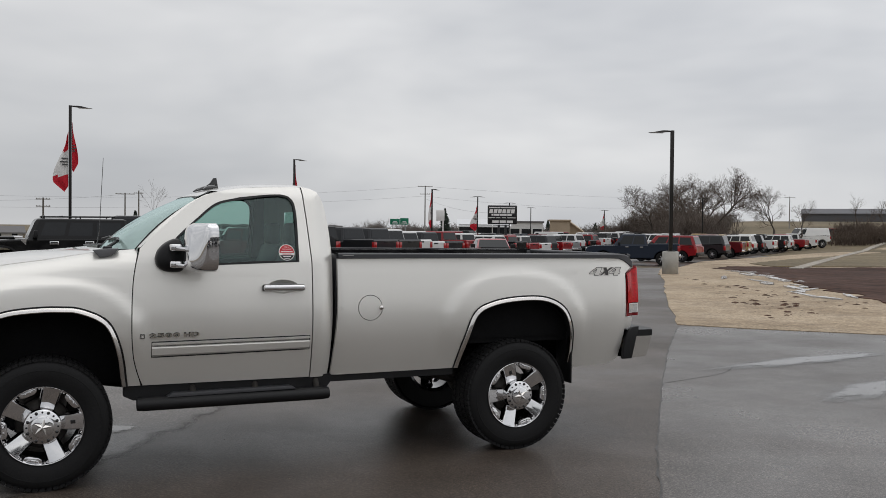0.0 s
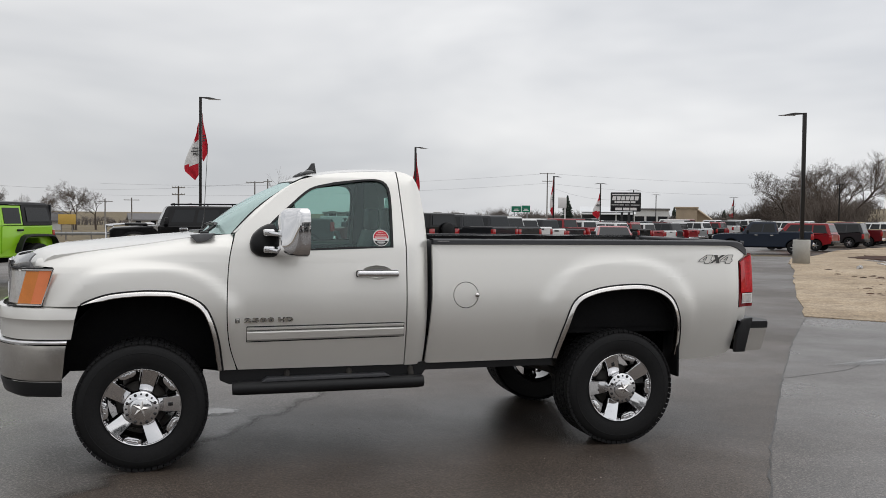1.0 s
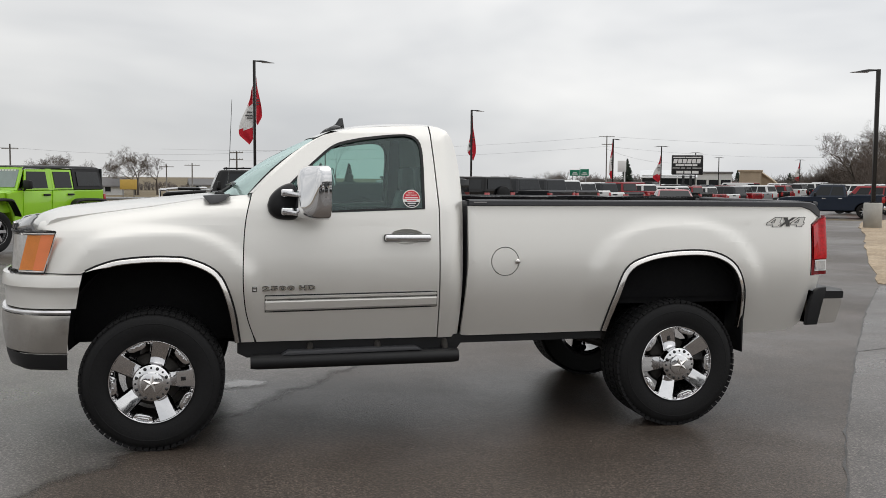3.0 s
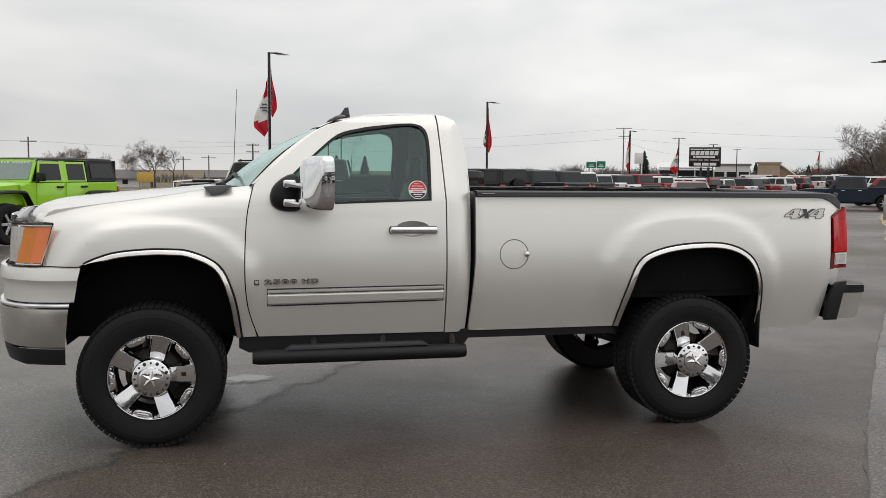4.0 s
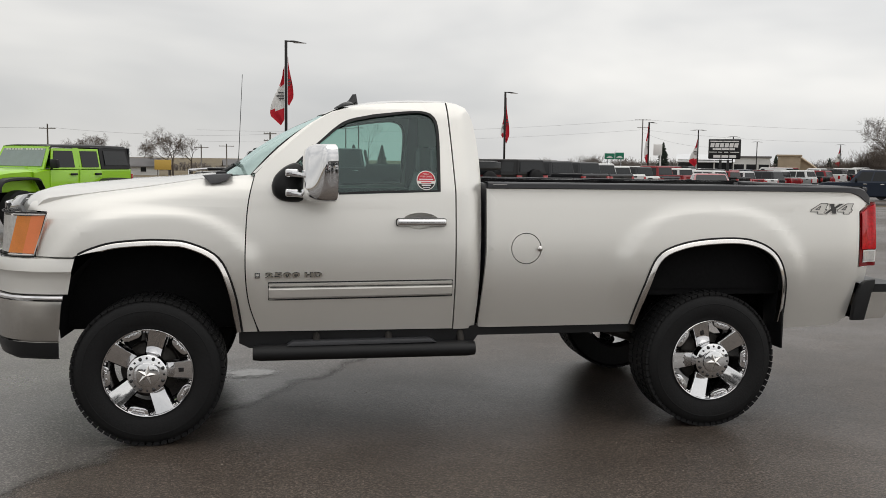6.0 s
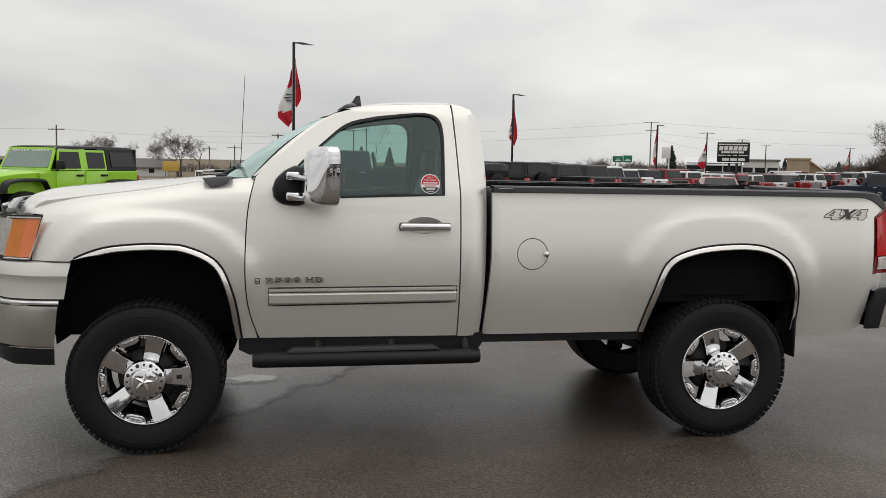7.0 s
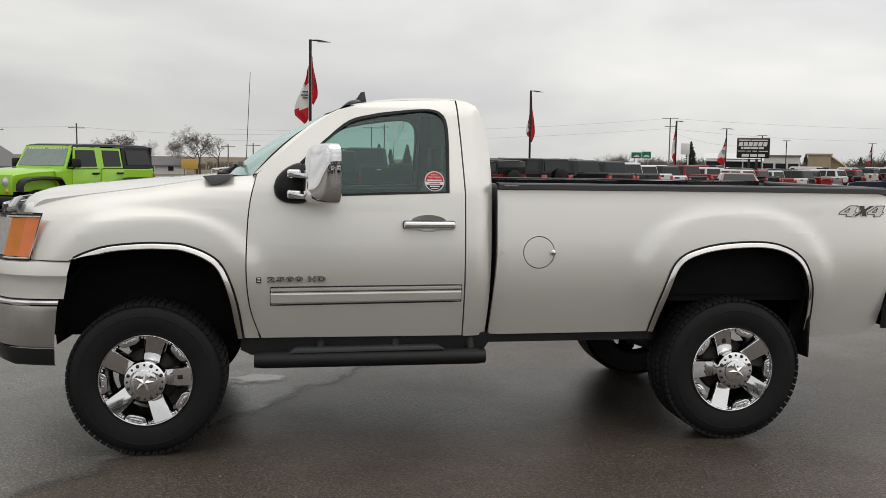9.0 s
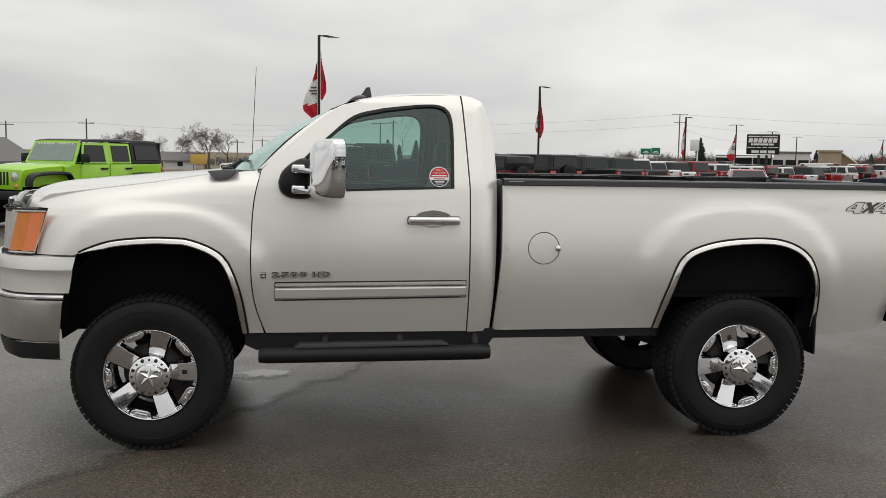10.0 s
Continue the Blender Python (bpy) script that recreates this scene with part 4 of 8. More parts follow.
# tail lamps
for s in (1, -1):
    def ty(y):
        return y if s == 1 else 2.0 - y
    def lamp_skin(zlo, zhi, u0, u1, off, n=10, m=8):
        rows = []
        for i in range(n):
            w = zlo + (zhi - zlo) * i / (n - 1)
            row = []
            for j in range(m):
                u = u0 + (u1 - u0) * j / (m - 1)
                f = (w - 1.004) / 0.4
                x0 = 4.405 + 0.009 * f
                ang = u * math.pi / 2
                px = x0 + (4.565 - x0) * min(1, u * 1.25) + 0.01 * math.sin(ang)
                py = bed_y(min(px, 4.50), w) - 0.012 + 0.20 * max(0, u - 0.62) ** 1.5 * 1.8
                lim = 1.351 + 0.46 * (px - 4.412) - (0.012 if off == 0.0 else 0.0) if w > 1.33 else 9
                row.append((px + off * 0.4, ty(py + off), min(w, lim)))
            rows.append(row)
        return rows
    bm = bmesh.new()
    grid_faces(bm, lamp_skin(1.004, 1.415, 0.0, 1.0, 0.010, 14, 10))
    bmesh.ops.recalc_face_normals(bm, faces=bm.faces)
    tl = part("tail_lamp", bm, dark_red_lens, truck, "red tail lamp with a white reversing lens")
    bm = bmesh.new()
    grid_faces(bm, lamp_skin(1.115, 1.405, 0.08, 1.0, 0.0, 12, 9))
    bmesh.ops.recalc_face_normals(bm, faces=bm.faces)
    part("brake_lens", bm, red_lens, tl, "bright red brake lens")
    bm = bmesh.new()
    grid_faces(bm, lamp_skin(1.030, 1.108, 0.15, 0.84, 0.004, 5, 8))
    bmesh.ops.recalc_face_normals(bm, faces=bm.faces)
    part("lens_frame", bm, sticker_white, tl, "pale frame of the reversing lens")
    bm = bmesh.new()
    grid_faces(bm, lamp_skin(1.040, 1.100, 0.19, 0.66, 0.0, 5, 8))
    bmesh.ops.recalc_face_normals(bm, faces=bm.faces)
    part("reversing_lens", bm, white_lens, tl, "white reversing lens")

# rear bumper
bm = bmesh.new()
rows = []
for w in np.linspace(0, 1, 41):
    y = 0.055 + (2.0 - 0.11) * w
    u = abs(2 * w - 1)
    xe = 4.735 - 0.073 * smooth01((u - 0.86) / 0.14)
    rows.append([(4.47, y, 0.836), (xe - 0.012, y, 0.836), (xe, y, 0.826), (xe - 0.006, y, 0.79), (xe - 0.040, y, 0.684), (xe - 0.058, y, 0.666), (4.43, y, 0.658)])
vs = grid_faces(bm, rows)
cap(bm, vs[0])
cap(bm, vs[-1])
bmesh.ops.recalc_face_normals(bm, faces=bm.faces)
rb = part("rear_bumper", bm, dull_chrome, truck, "chrome rear bumper with black step pad")
bm = bmesh.new()
rows = []
for w in np.linspace(0, 1, 41):
    y = 0.045 + (2.0 - 0.09) * w
    u = abs(2 * w - 1)
    xe = 4.740 - 0.073 * smooth01((u - 0.86) / 0.14)
    rows.append([(4.44, y, 0.838), (4.44, y, 0.890), (xe - 0.006, y, 0.890), (xe, y, 0.884), (xe, y, 0.846), (xe - 0.006, y, 0.838)])
vs = grid_faces(bm, rows, close_v=True)
cap(bm, vs[0])
cap(bm, vs[-1])
bmesh.ops.recalc_face_normals(bm, faces=bm.faces)
part("step_pad", bm, black_plastic, rb)
for y0, y1 in ((0.032, 0.075), (1.925, 1.968)):
    bm = bmesh.new()
    slab(bm, spline([(4.378, 0.655), (4.390, 0.76), (4.414, 0.848), (4.440, 0.893), (4.472, 0.913)], 11) + [(4.528, 0.920), (4.526, 0.885), (4.506, 0.83), (4.482, 0.73), (4.464, 0.656)], y0, y1, 0.008)
    part("bumper_end", bm, black_plastic, rb)

# running boards
for s in (1, -1):
    def ry(y):
        return y if s == 1 else 2.0 - y
    bm = bmesh.new()
    rows = []
    for i, x in enumerate(np.linspace(0.580, 1.898, 30)):
        k = 1.0 if 0 < i < 29 else 0.88
        zc = 0.511 + 0.007 * i / 29
        rows.append([(x, ry(0.078 + 0.060 * k * math.cos(a)), zc + 0.047 * k * math.sin(a)) for a in np.linspace(0, 2 * math.pi, 17)[:-1]])
    vs = grid_faces(bm, rows, close_v=True)
    cap(bm, vs[0])
    cap(bm, vs[-1])
    bmesh.ops.recalc_face_normals(bm, faces=bm.faces)
    board = part("running_board", bm, black_plastic, truck, "black tubular running board with a step pad")
    bm = bmesh.new()
    slab(bm, [(0.77, 0.552), (0.81, 0.578), (1.62, 0.584), (1.66, 0.562)], ry(0.045) if s == 1 else ry(0.125), ry(0.125) if s == 1 else ry(0.045), 0.004)
    part("step_tread", bm, grey_plastic, board)
    for x in (0.95, 1.38, 1.82):
        bm = bmesh.new()
        tube(bm, [(x, ry(0.08), 0.53), (x, ry(0.14), 0.60), (x, ry(0.25), 0.62)], 0.022, 8)
        part("bracket", bm, cast_metal, board)

# chassis
for y in (0.52, 1.48):
    bm = bmesh.new()
    tube(bm, [(-0.75, y, 0.66), (0.3, y, 0.66), (0.8, y, 0.58), (2.7, y, 0.60), (3.1, y, 0.78), (3.7, y, 0.78), (4.4, y, 0.70)], 0.065, 8)
    part("frame_rail", bm, dark_inside, truck)
for x, r in ((0.0, 0.07), (3.393, 0.075)):
    bm = bmesh.new()
    tube(bm, [(x, 0.25, 0.425), (x, 1.75, 0.425)], r, 10)
    lathe(bm, [(0.0, -0.18), (0.12, -0.15), (0.17, -0.03), (0.16, 0.06), (0.08, 0.16), (0.0, 0.17)], "y", 18, (x, 1.0, 0.43))
    part("axle", bm, cast_metal, truck)
for y in (0.42, 1.58):
    bm = bmesh.new()
    tube(bm, [(2.72, y, 0.60), (3.05, y, 0.49), (3.393, y, 0.47), (3.8, y, 0.50), (4.15, y, 0.64)], 0.03, 6)
    part("leaf_spring", bm, cast_metal, truck)
    bm = bmesh.new()
    tube(bm, [(3.50, y + (0.05 if y < 1 else -0.05), 0.45), (3.60, y + (0.12 if y < 1 else -0.12), 0.90)], 0.035, 8)
    part("shock_absorber", bm, cast_metal, truck)
bm = bmesh.new()
box(bm, 2.0, 3.0, 0.25, 0.62, 0.60, 0.80, 0.05)
box(bm, 0.4, 1.8, 0.55, 1.45, 0.56, 0.80, 0.05)
part("underbody", bm, dark_inside, truck)
bm = bmesh.new()
tube(bm, [(0.4, 1.2, 0.58), (2.4, 1.25, 0.57), (2.9, 1.45, 0.62), (4.3, 1.6, 0.62)], 0.035, 8)
part("exhaust", bm, cast_metal, truck)
# mud flaps
for y in (0.07, 1.71):
    bm = bmesh.new()
    box(bm, 3.905, 3.918, y, y + 0.24, 0.475, 0.92, 0.004, m=Matrix.Rotation(radians(0), 4, "Y"))
    part("mud_flap", bm, black_plastic, truck)

# cabin
bm = bmesh.new()
box(bm, 0.62, 1.85, 0.17, 1.83, 0.66, 0.72)
part("cabin_floor", bm, cabin_grey, truck)
bm = bmesh.new()
slab(bm, [(0.50, 1.05), (0.50, 1.50), (0.62, 1.515), (0.80, 1.47), (0.86, 1.36), (0.80, 1.05)], 0.13, 1.87, 0.02)
part("dashboard", bm, cabin_grey, truck)
bm = bmesh.new()
rows = []
for k in range(28):
    a = 2 * math.pi * k / 28
    c = Vector((0.98 - 0.075 * math.sin(a), 0.55 + 0.185 * math.cos(a), 1.34 + 0.17 * math.sin(a)))
    n = (c - Vector((0.98, 0.55, 1.34))).normalized()
    ax = Vector((0.91, 0, 0.41))
    rows.append([c + (n * math.cos(b) + ax * math.sin(b)) * 0.016 for b in np.linspace(0, 2 * math.pi, 9)[:-1]])
grid_faces(bm, rows, close_u=True, close_v=True)
tube(bm, [(0.98, 0.55, 1.34), (0.80, 0.55, 1.26)], 0.04, 10)
box(bm, 0.955, 0.985, 0.38, 0.72, 1.32, 1.36, 0.01)
bmesh.ops.recalc_face_normals(bm, faces=bm.faces)
part("steering_wheel", bm, black_plastic, truck)
for y in (0.32, 1.02):
    bm = bmesh.new()
    slab(bm, [(1.12, 0.95), (1.62, 0.90), (1.66, 1.02), (1.14, 1.08)], y, y + 0.62 if y < 1 else y + 0.66, 0.04)
    part("seat_cushion", bm, cabin_grey, truck)
    bm = bmesh.new()
    slab(bm, [(1.55, 0.98), (1.68, 0.95), (1.84, 1.52), (1.74, 1.56)], y, y + 0.62 if y < 1 else y + 0.66, 0.04)
    part("seat_back", bm, cabin_grey, truck)
    bm = bmesh.new()
    box(bm, 1.72, 1.81, y + 0.18, y + 0.46, 1.56, 1.74, 0.035, 3)
    part("head_rest", bm, cabin_grey, truck)
bm = bmesh.new()
rows = [[(x, y, 1.955 + 0.01 * (1 - ((y - 1) / 0.8) ** 2) - (0.05 if x < 1.05 else 0)) for y in np.linspace(0.30, 1.70, 9)] for x in (0.99, 1.1, 1.5, 1.84)]
grid_faces(bm, rows)
part("headliner", bm, cabin_grey, truck)
for y in (0.16, 1.80):
    bm = bmesh.new()
    box(bm, 0.64, 1.74, y, y + 0.04, 0.70, 1.43, 0.01)
    part("door_lining", bm, cabin_grey, truck)
bm = bmesh.new()
box(bm, 0.90, 0.915, 0.90, 1.10, 1.80, 1.86, 0.01)
part("rear_view_mirror", bm, black_plastic, truck)


# ---- wheels ----
def tyre_bmesh():
    bm = bmesh.new()
    prof = [(0.250, 0.012), (0.262, 0.0), (0.30, -0.012), (0.345, -0.018), (0.380, -0.012), (0.402, 0.006), (0.413, 0.022), (0.417, 0.045), (0.419, 0.15), (0.417, 0.255), (0.413, 0.278), (0.395, 0.30), (0.33, 0.31), (0.262, 0.30), (0.25, 0.28)]
    lathe(bm, prof, "y", 72)
    bmesh.ops.recalc_face_normals(bm, faces=bm.faces)
    # raised ring on the side wall
    lathe(bm, [(0.352, -0.0172), (0.354, -0.0184), (0.358, -0.0184), (0.360, -0.0165)], "y", 72)
    return bm


def lug_mesh():
    """One tread block, at the top of the wheel."""
    bm = bmesh.new()
    slab(bm, [(-0.017, 0.0), (0.018, 0.004), (0.015, 0.062), (-0.019, 0.055)], 0.412, 0.4235, plane="xy")
    slab(bm, [(-0.016, 0.082), (0.010, 0.078), (0.016, 0.138), (-0.010, 0.142)], 0.416, 0.425, plane="xy")
    slab(bm, [(-0.010, 0.16), (0.016, 0.158), (0.010, 0.218), (-0.016, 0.222)], 0.416, 0.425, plane="xy")
    slab(bm, [(-0.019, 0.24), (0.015, 0.236), (0.018, 0.298), (-0.017, 0.30)], 0.412, 0.4235, plane="xy")
    # shoulder lug on the outer wall
    slab(bm, [(-0.016, 0.403), (0.013, 0.404), (0.016, 0.418), (-0.016, 0.418)], 0.008, 0.02)
    return mesh_of("tread_block", bm, rubber)


def rim_bmesh():
    bm = bmesh.new()
    prof = [(0.257, 0.004), (0.254, -0.004), (0.250, -0.008), (0.246, -0.007), (0.243, 0.0), (0.240, 0.014)]
    lathe(bm, prof, "y", 72)
    lathe(bm, [(0.241, 0.013), (0.230, 0.030), (0.226, 0.07), (0.222, 0.16), (0.226, 0.27), (0.25, 0.285)], "y", 72, idx=1)
    bmesh.ops.recalc_face_normals(bm, faces=bm.faces)
    return bm


def spoke_bmesh():
    """One broad spoke along +x, dished from hub to rim."""
    bm = bmesh.new()
    rows = []
    for w in np.linspace(0, 1, 9):
        r = 0.085 + (0.243 - 0.085) * w
        half = 0.046 + 0.011 * w
        y = 0.040 - 0.042 * w ** 0.9
        rows.append([(r, y + 0.055, -half - 0.006), (r, y + 0.008, -half), (r, y, -half + 0.007), (r, y - 0.002, 0), (r, y, half - 0.007), (r, y + 0.008, half), (r, y + 0.055, half + 0.006)])
    vs = grid_faces(bm, rows)
    cap(bm, vs[-1])
    bmesh.ops.recalc_face_normals(bm, faces=bm.faces)
    if sum(f.normal.y * f.calc_area() for f in bm.faces) > 0:
        bmesh.ops.reverse_faces(bm, faces=bm.faces)
    return bm


def pocket_bmesh():
    """The bolted plate between two spokes at the rim, centred on +x."""
    bm = bmesh.new()
    slab(bm, [(0.240, -0.062), (0.214, -0.050), (0.205, -0.030), (0.205, 0.030), (0.214, 0.050), (0.240, 0.062)], 0.006, 0.03, 0.004)
    slab(bm, [(0.236, -0.040), (0.222, -0.030), (0.222, 0.030), (0.236, 0.040)], 0.000, 0.010, 0.003)
    for z in (-0.016, 0.016):
        lathe(bm, [(0.0, -0.006), (0.006, -0.005), (0.008, 0.002)], "y", 10, (0.228, 0, z))
    for q in (-1, 1):
        for k, (r0, r1) in enumerate(((0.222, 0.241), (0.214, 0.232))):
            a, b = sorted((q * (0.066 + 0.014 * k), q * (0.078 + 0.014 * k)))
            box(bm, r0, r1, 0.006 + 0.004 * k, 0.03, a, b, 0.002, 1)
    return bm


def cap_bmesh():
    bm = bmesh.new()
    lathe(bm, [(0.112, 0.03), (0.115, -0.010), (0.109, -0.030), (0.094, -0.040), (0.070, -0.044), (0.067, -0.052), (0.055, -0.057), (0.0, -0.059)], "y", 48)
    bmesh.ops.recalc_face_normals(bm, faces=bm.faces)
    return bm


def star_bmesh():
    bm = bmesh.new()
    c = bm.verts.new((0, -0.072, 0))
    ring = []
    for k in range(10):
        r = 0.056 if k % 2 == 0 else 0.022
        a = math.pi / 2 + k * math.pi / 5
        ring.append(bm.verts.new((r * math.cos(a), -0.0585, r * math.sin(a))))
    for k in range(10):
        bm.faces.new((c, ring[k], ring[(k + 1) % 10]))
    bmesh.ops.recalc_face_normals(bm, faces=bm.faces)
    return bm


LUG = lug_mesh()
SPOKE = mesh_of("spoke", spoke_bmesh(), chrome)
PLATE = mesh_of("rim_plate", pocket_bmesh(), chrome)
RIM = mesh_of("rim", rim_bmesh(), [chrome, gloss_black])
TYRE = mesh_of("tyre", tyre_bmesh(), rubber)
CAP = mesh_of("centre_cap", cap_bmesh(), chrome)
STAR = mesh_of("cap_star", star_bmesh(), bright_steel, 10)
bm = bmesh.new()
lathe(bm, [(0.0, -0.004), (0.0075, -0.004), (0.0085, 0.004)], "y", 12)
BOLT = mesh_of("cap_bolt", bm, gloss_black)
bm = bmesh.new()
lathe(bm, [(0.0, 0.10), (0.155, 0.10), (0.165, 0.12), (0.165, 0.15), (0.0, 0.15)], "y", 40)
DISC = mesh_of("brake_disc", bm, cast_metal)
bm = bmesh.new()
slab(bm, [(-0.018, -0.012), (0.018, -0.012), (0.018, 0.012), (-0.018, 0.012)], -0.004, 0.004, 0.002)
LOGO = mesh_of("spoke_badge", bm, gloss_black)


def wheel(x, mirror, first_angle):
    y0 = 0.0 if not mirror else 2.0
    base = Matrix.Translation((x, y0, 0.425)) @ (Matrix.Rotation(math.pi, 4, "Z") if mirror else Matrix.Identity(4))
    t = piece("wheel", TYRE, truck, base)
    tagged(t, "black all-terrain tyre on a five-spoke chrome rim")
    piece("rim", RIM, t)
    for k in range(5):
        a = radians(first_angle + 72 * k)
        piece("spoke", SPOKE, t, Matrix.Rotation(-a, 4, "Y"))
        piece("rim_plate", PLATE, t, Matrix.Rotation(-(a + radians(36)), 4, "Y"))
    piece("spoke_badge", LOGO, t, Matrix.Rotation(-radians(first_angle if x < 1 else first_angle + 72), 4, "Y") @ Matrix.Translation((0.185, 0.0115, 0)))
    piece("brake_disc", DISC, t)
    piece("centre_cap", CAP, t)
    piece("cap_star", STAR, t, Matrix.Rotation(radians(12 if x < 1 else -20), 4, "Y"))
    for k in range(16):
        a = 2 * math.pi * k / 16
        piece("cap_bolt", BOLT, t, Matrix.Translation((0.093 * math.cos(a), -0.040, 0.093 * math.sin(a))) @ Matrix.Scale(1.25 if k % 2 else 0.8, 4))
    for k in range(64):
        piece("tread_block", LUG, t, Matrix.Rotation(2 * math.pi * k / 64, 4, "Y"))


wheel(0.0, False, 4)
wheel(3.393, False, 36)
wheel(0.0, True, 20)
wheel(3.393, True, 50)


# ---- ground: level near the truck, falling away behind the lot, rising to a low hill beyond the field ----
def gz(x, y):
    d = math.hypot(x - 0.5, y + 5.5)
    ang = math.degrees(math.atan2(x - 0.5, y + 5.5))
    low = -min(0.75, 0.0115 * max(0.0, d - 20)) * (1 - smooth01((ang - 25) / 10))
    hill = smooth01((ang - 35) / 6) * min(5.5, 0.030 * max(0.0, d - 120))
    dip = -0.5 * smooth01((ang - 24) / 8) * smooth01((d - 38) / 22)
    return low + hill + dip


def ground_material(name, dark, light, rough0, rough1, patch, fine, bump, third=None, spec=0.5, stretch=(1, 1, 1), stones=0.0, amp=(0.72, 1.3)):
    """Earth, grass or tarmac: broad patches, mid blotches, grit; roughness follows its own patches."""
    m = bpy.data.materials.new(name)
    m.use_nodes = True
    n, l = m.node_tree.nodes, m.node_tree.links
    b = n["Principled BSDF"]
    b.inputs["Specular IOR Level"].default_value = spec
    tc = n.new("ShaderNodeTexCoord")
    mp = n.new("ShaderNodeMapping")
    mp.inputs["Scale"].default_value = stretch
    l.new(tc.outputs["Object"], mp.inputs["Vector"])

    def noise_node(scale, detail, rough=0.55):
        q = n.new("ShaderNodeTexNoise")
        q.inputs["Scale"].default_value, q.inputs["Detail"].default_value, q.inputs["Roughness"].default_value = scale, detail, rough
        l.new(mp.outputs["Vector"], q.inputs["Vector"])
        return q
    big, mid, grit = noise_node(patch, 4), noise_node(patch * 9, 4), noise_node(fine, 2, 0.7)
    r = n.new("ShaderNodeValToRGB")
    r.color_ramp.elements[0].position, r.color_ramp.elements[1].position = 0.36, 0.66
    r.color_ramp.elements[0].color, r.color_ramp.elements[1].color = (*dark, 1), (*light, 1)
    if third:
        e = r.color_ramp.elements.new(0.52)
        e.color = (*third, 1)
    a = n.new("ShaderNodeMath")
    a.operation = "MULTIPLY_ADD"
    a.inputs[1].default_value = 0.45
    l.new(mid.outputs["Fac"], a.inputs[0])
    h = n.new("ShaderNodeMath")
    h.operation = "MULTIPLY_ADD"
    h.inputs[1].default_value = 0.55
    h.inputs[2].default_value = 0.0
    l.new(big.outputs["Fac"], h.inputs[0])
    l.new(h.outputs[0], a.inputs[2])
    l.new(a.outputs[0], r.inputs["Fac"])
    g = n.new("ShaderNodeMapRange")
    g.inputs["From Min"].default_value, g.inputs["From Max"].default_value = 0.3, 0.7
    g.inputs["To Min"].default_value, g.inputs["To Max"].default_value = amp
    l.new(grit.outputs["Fac"], g.inputs["Value"])
    s = n.new("ShaderNodeVectorMath")
    s.operation = "SCALE"
    l.new(r.outputs["Color"], s.inputs[0])
    l.new(g.outputs[0], s.inputs["Scale"])
    if stones:
        # single chips of stone in the binder, each with its own tone
        v = n.new("ShaderNodeTexVoronoi")
        v.inputs["Scale"].default_value = stones * 1.3
        l.new(mp.outputs["Vector"], v.inputs["Vector"])
        sp = n.new("ShaderNodeSeparateColor")
        l.new(v.outputs["Color"], sp.inputs[0])
        pw = n.new("ShaderNodeMath")
        pw.operation = "POWER"
        pw.inputs[1].default_value = 2.6
        l.new(sp.outputs[0], pw.inputs[0])
        vr = n.new("ShaderNodeMapRange")
        vr.inputs["To Min"].default_value, vr.inputs["To Max"].default_value = 0.62, 2.1
        l.new(pw.outputs[0], vr.inputs["Value"])
        s2 = n.new("ShaderNodeVectorMath")
        s2.operation = "SCALE"
        l.new(s.outputs[0], s2.inputs[0])
        l.new(vr.outputs[0], s2.inputs["Scale"])
        s = s2
    l.new(s.outputs[0], b.inputs["Base Color"])
    wet = noise_node(patch * 1.7, 5, 0.6)
    q = n.new("ShaderNodeMapRange")
    q.inputs["From Min"].default_value, q.inputs["From Max"].default_value = 0.40, 0.62
    q.inputs["To Min"].default_value, q.inputs["To Max"].default_value = rough0, rough1
    l.new(wet.outputs["Fac"], q.inputs["Value"])
    l.new(q.outputs[0], b.inputs["Roughness"])
    bp = n.new("ShaderNodeBump")
    bp.inputs["Strength"].default_value, bp.inputs["Distance"].default_value = bump, 0.006
    l.new(grit.outputs["Fac"], bp.inputs["Height"])
    l.new(bp.outputs[0], b.inputs["Normal"])
    return m


asphalt = ground_material("damp_asphalt", (0.050, 0.0395, 0.0318), (0.092, 0.0735, 0.0600), 0.33, 0.50, 0.16, 60, 0.6, spec=0.30, stones=105, amp=(0.55, 1.45))
field = ground_material("winter_grass", (0.10, 0.078, 0.042), (0.21, 0.165, 0.095), 0.85, 0.95, 0.03, 3, 0.8, (0.15, 0.115, 0.062), amp=(0.6, 1.4))
sand = ground_material("trampled_sand", (0.25, 0.185, 0.12), (0.47, 0.375, 0.265), 0.75, 0.95, 0.35, 22, 1.0, (0.40, 0.31, 0.21), amp=(0.55, 1.4))
mud = ground_material("brown_mud", (0.035, 0.018, 0.013), (0.10, 0.055, 0.038), 0.80, 0.95, 0.22, 5, 1.0, (0.068, 0.034, 0.024), spec=0.15, amp=(0.5, 1.5), stretch=(1, 0.35, 1))
gravel_mat = ground_material("pale_gravel", (0.26, 0.23, 0.19), (0.38, 0.34, 0.29), 0.6, 0.9, 0.12, 20, 0.8)
water = mat("standing_water", (0.42, 0.40, 0.38), 0.10, 0, var=0.5, scale=2, fine=8, rvar=0.06, spec=0.9)
concrete = mat("weathered_concrete", (0.42, 0.41, 0.38), 0.85, 0, var=0.22, scale=3, fine=50, bump=0.25)
snow = mat("old_snow", (0.75, 0.76, 0.78), 0.8, 0, var=0.06, bump=0.2)


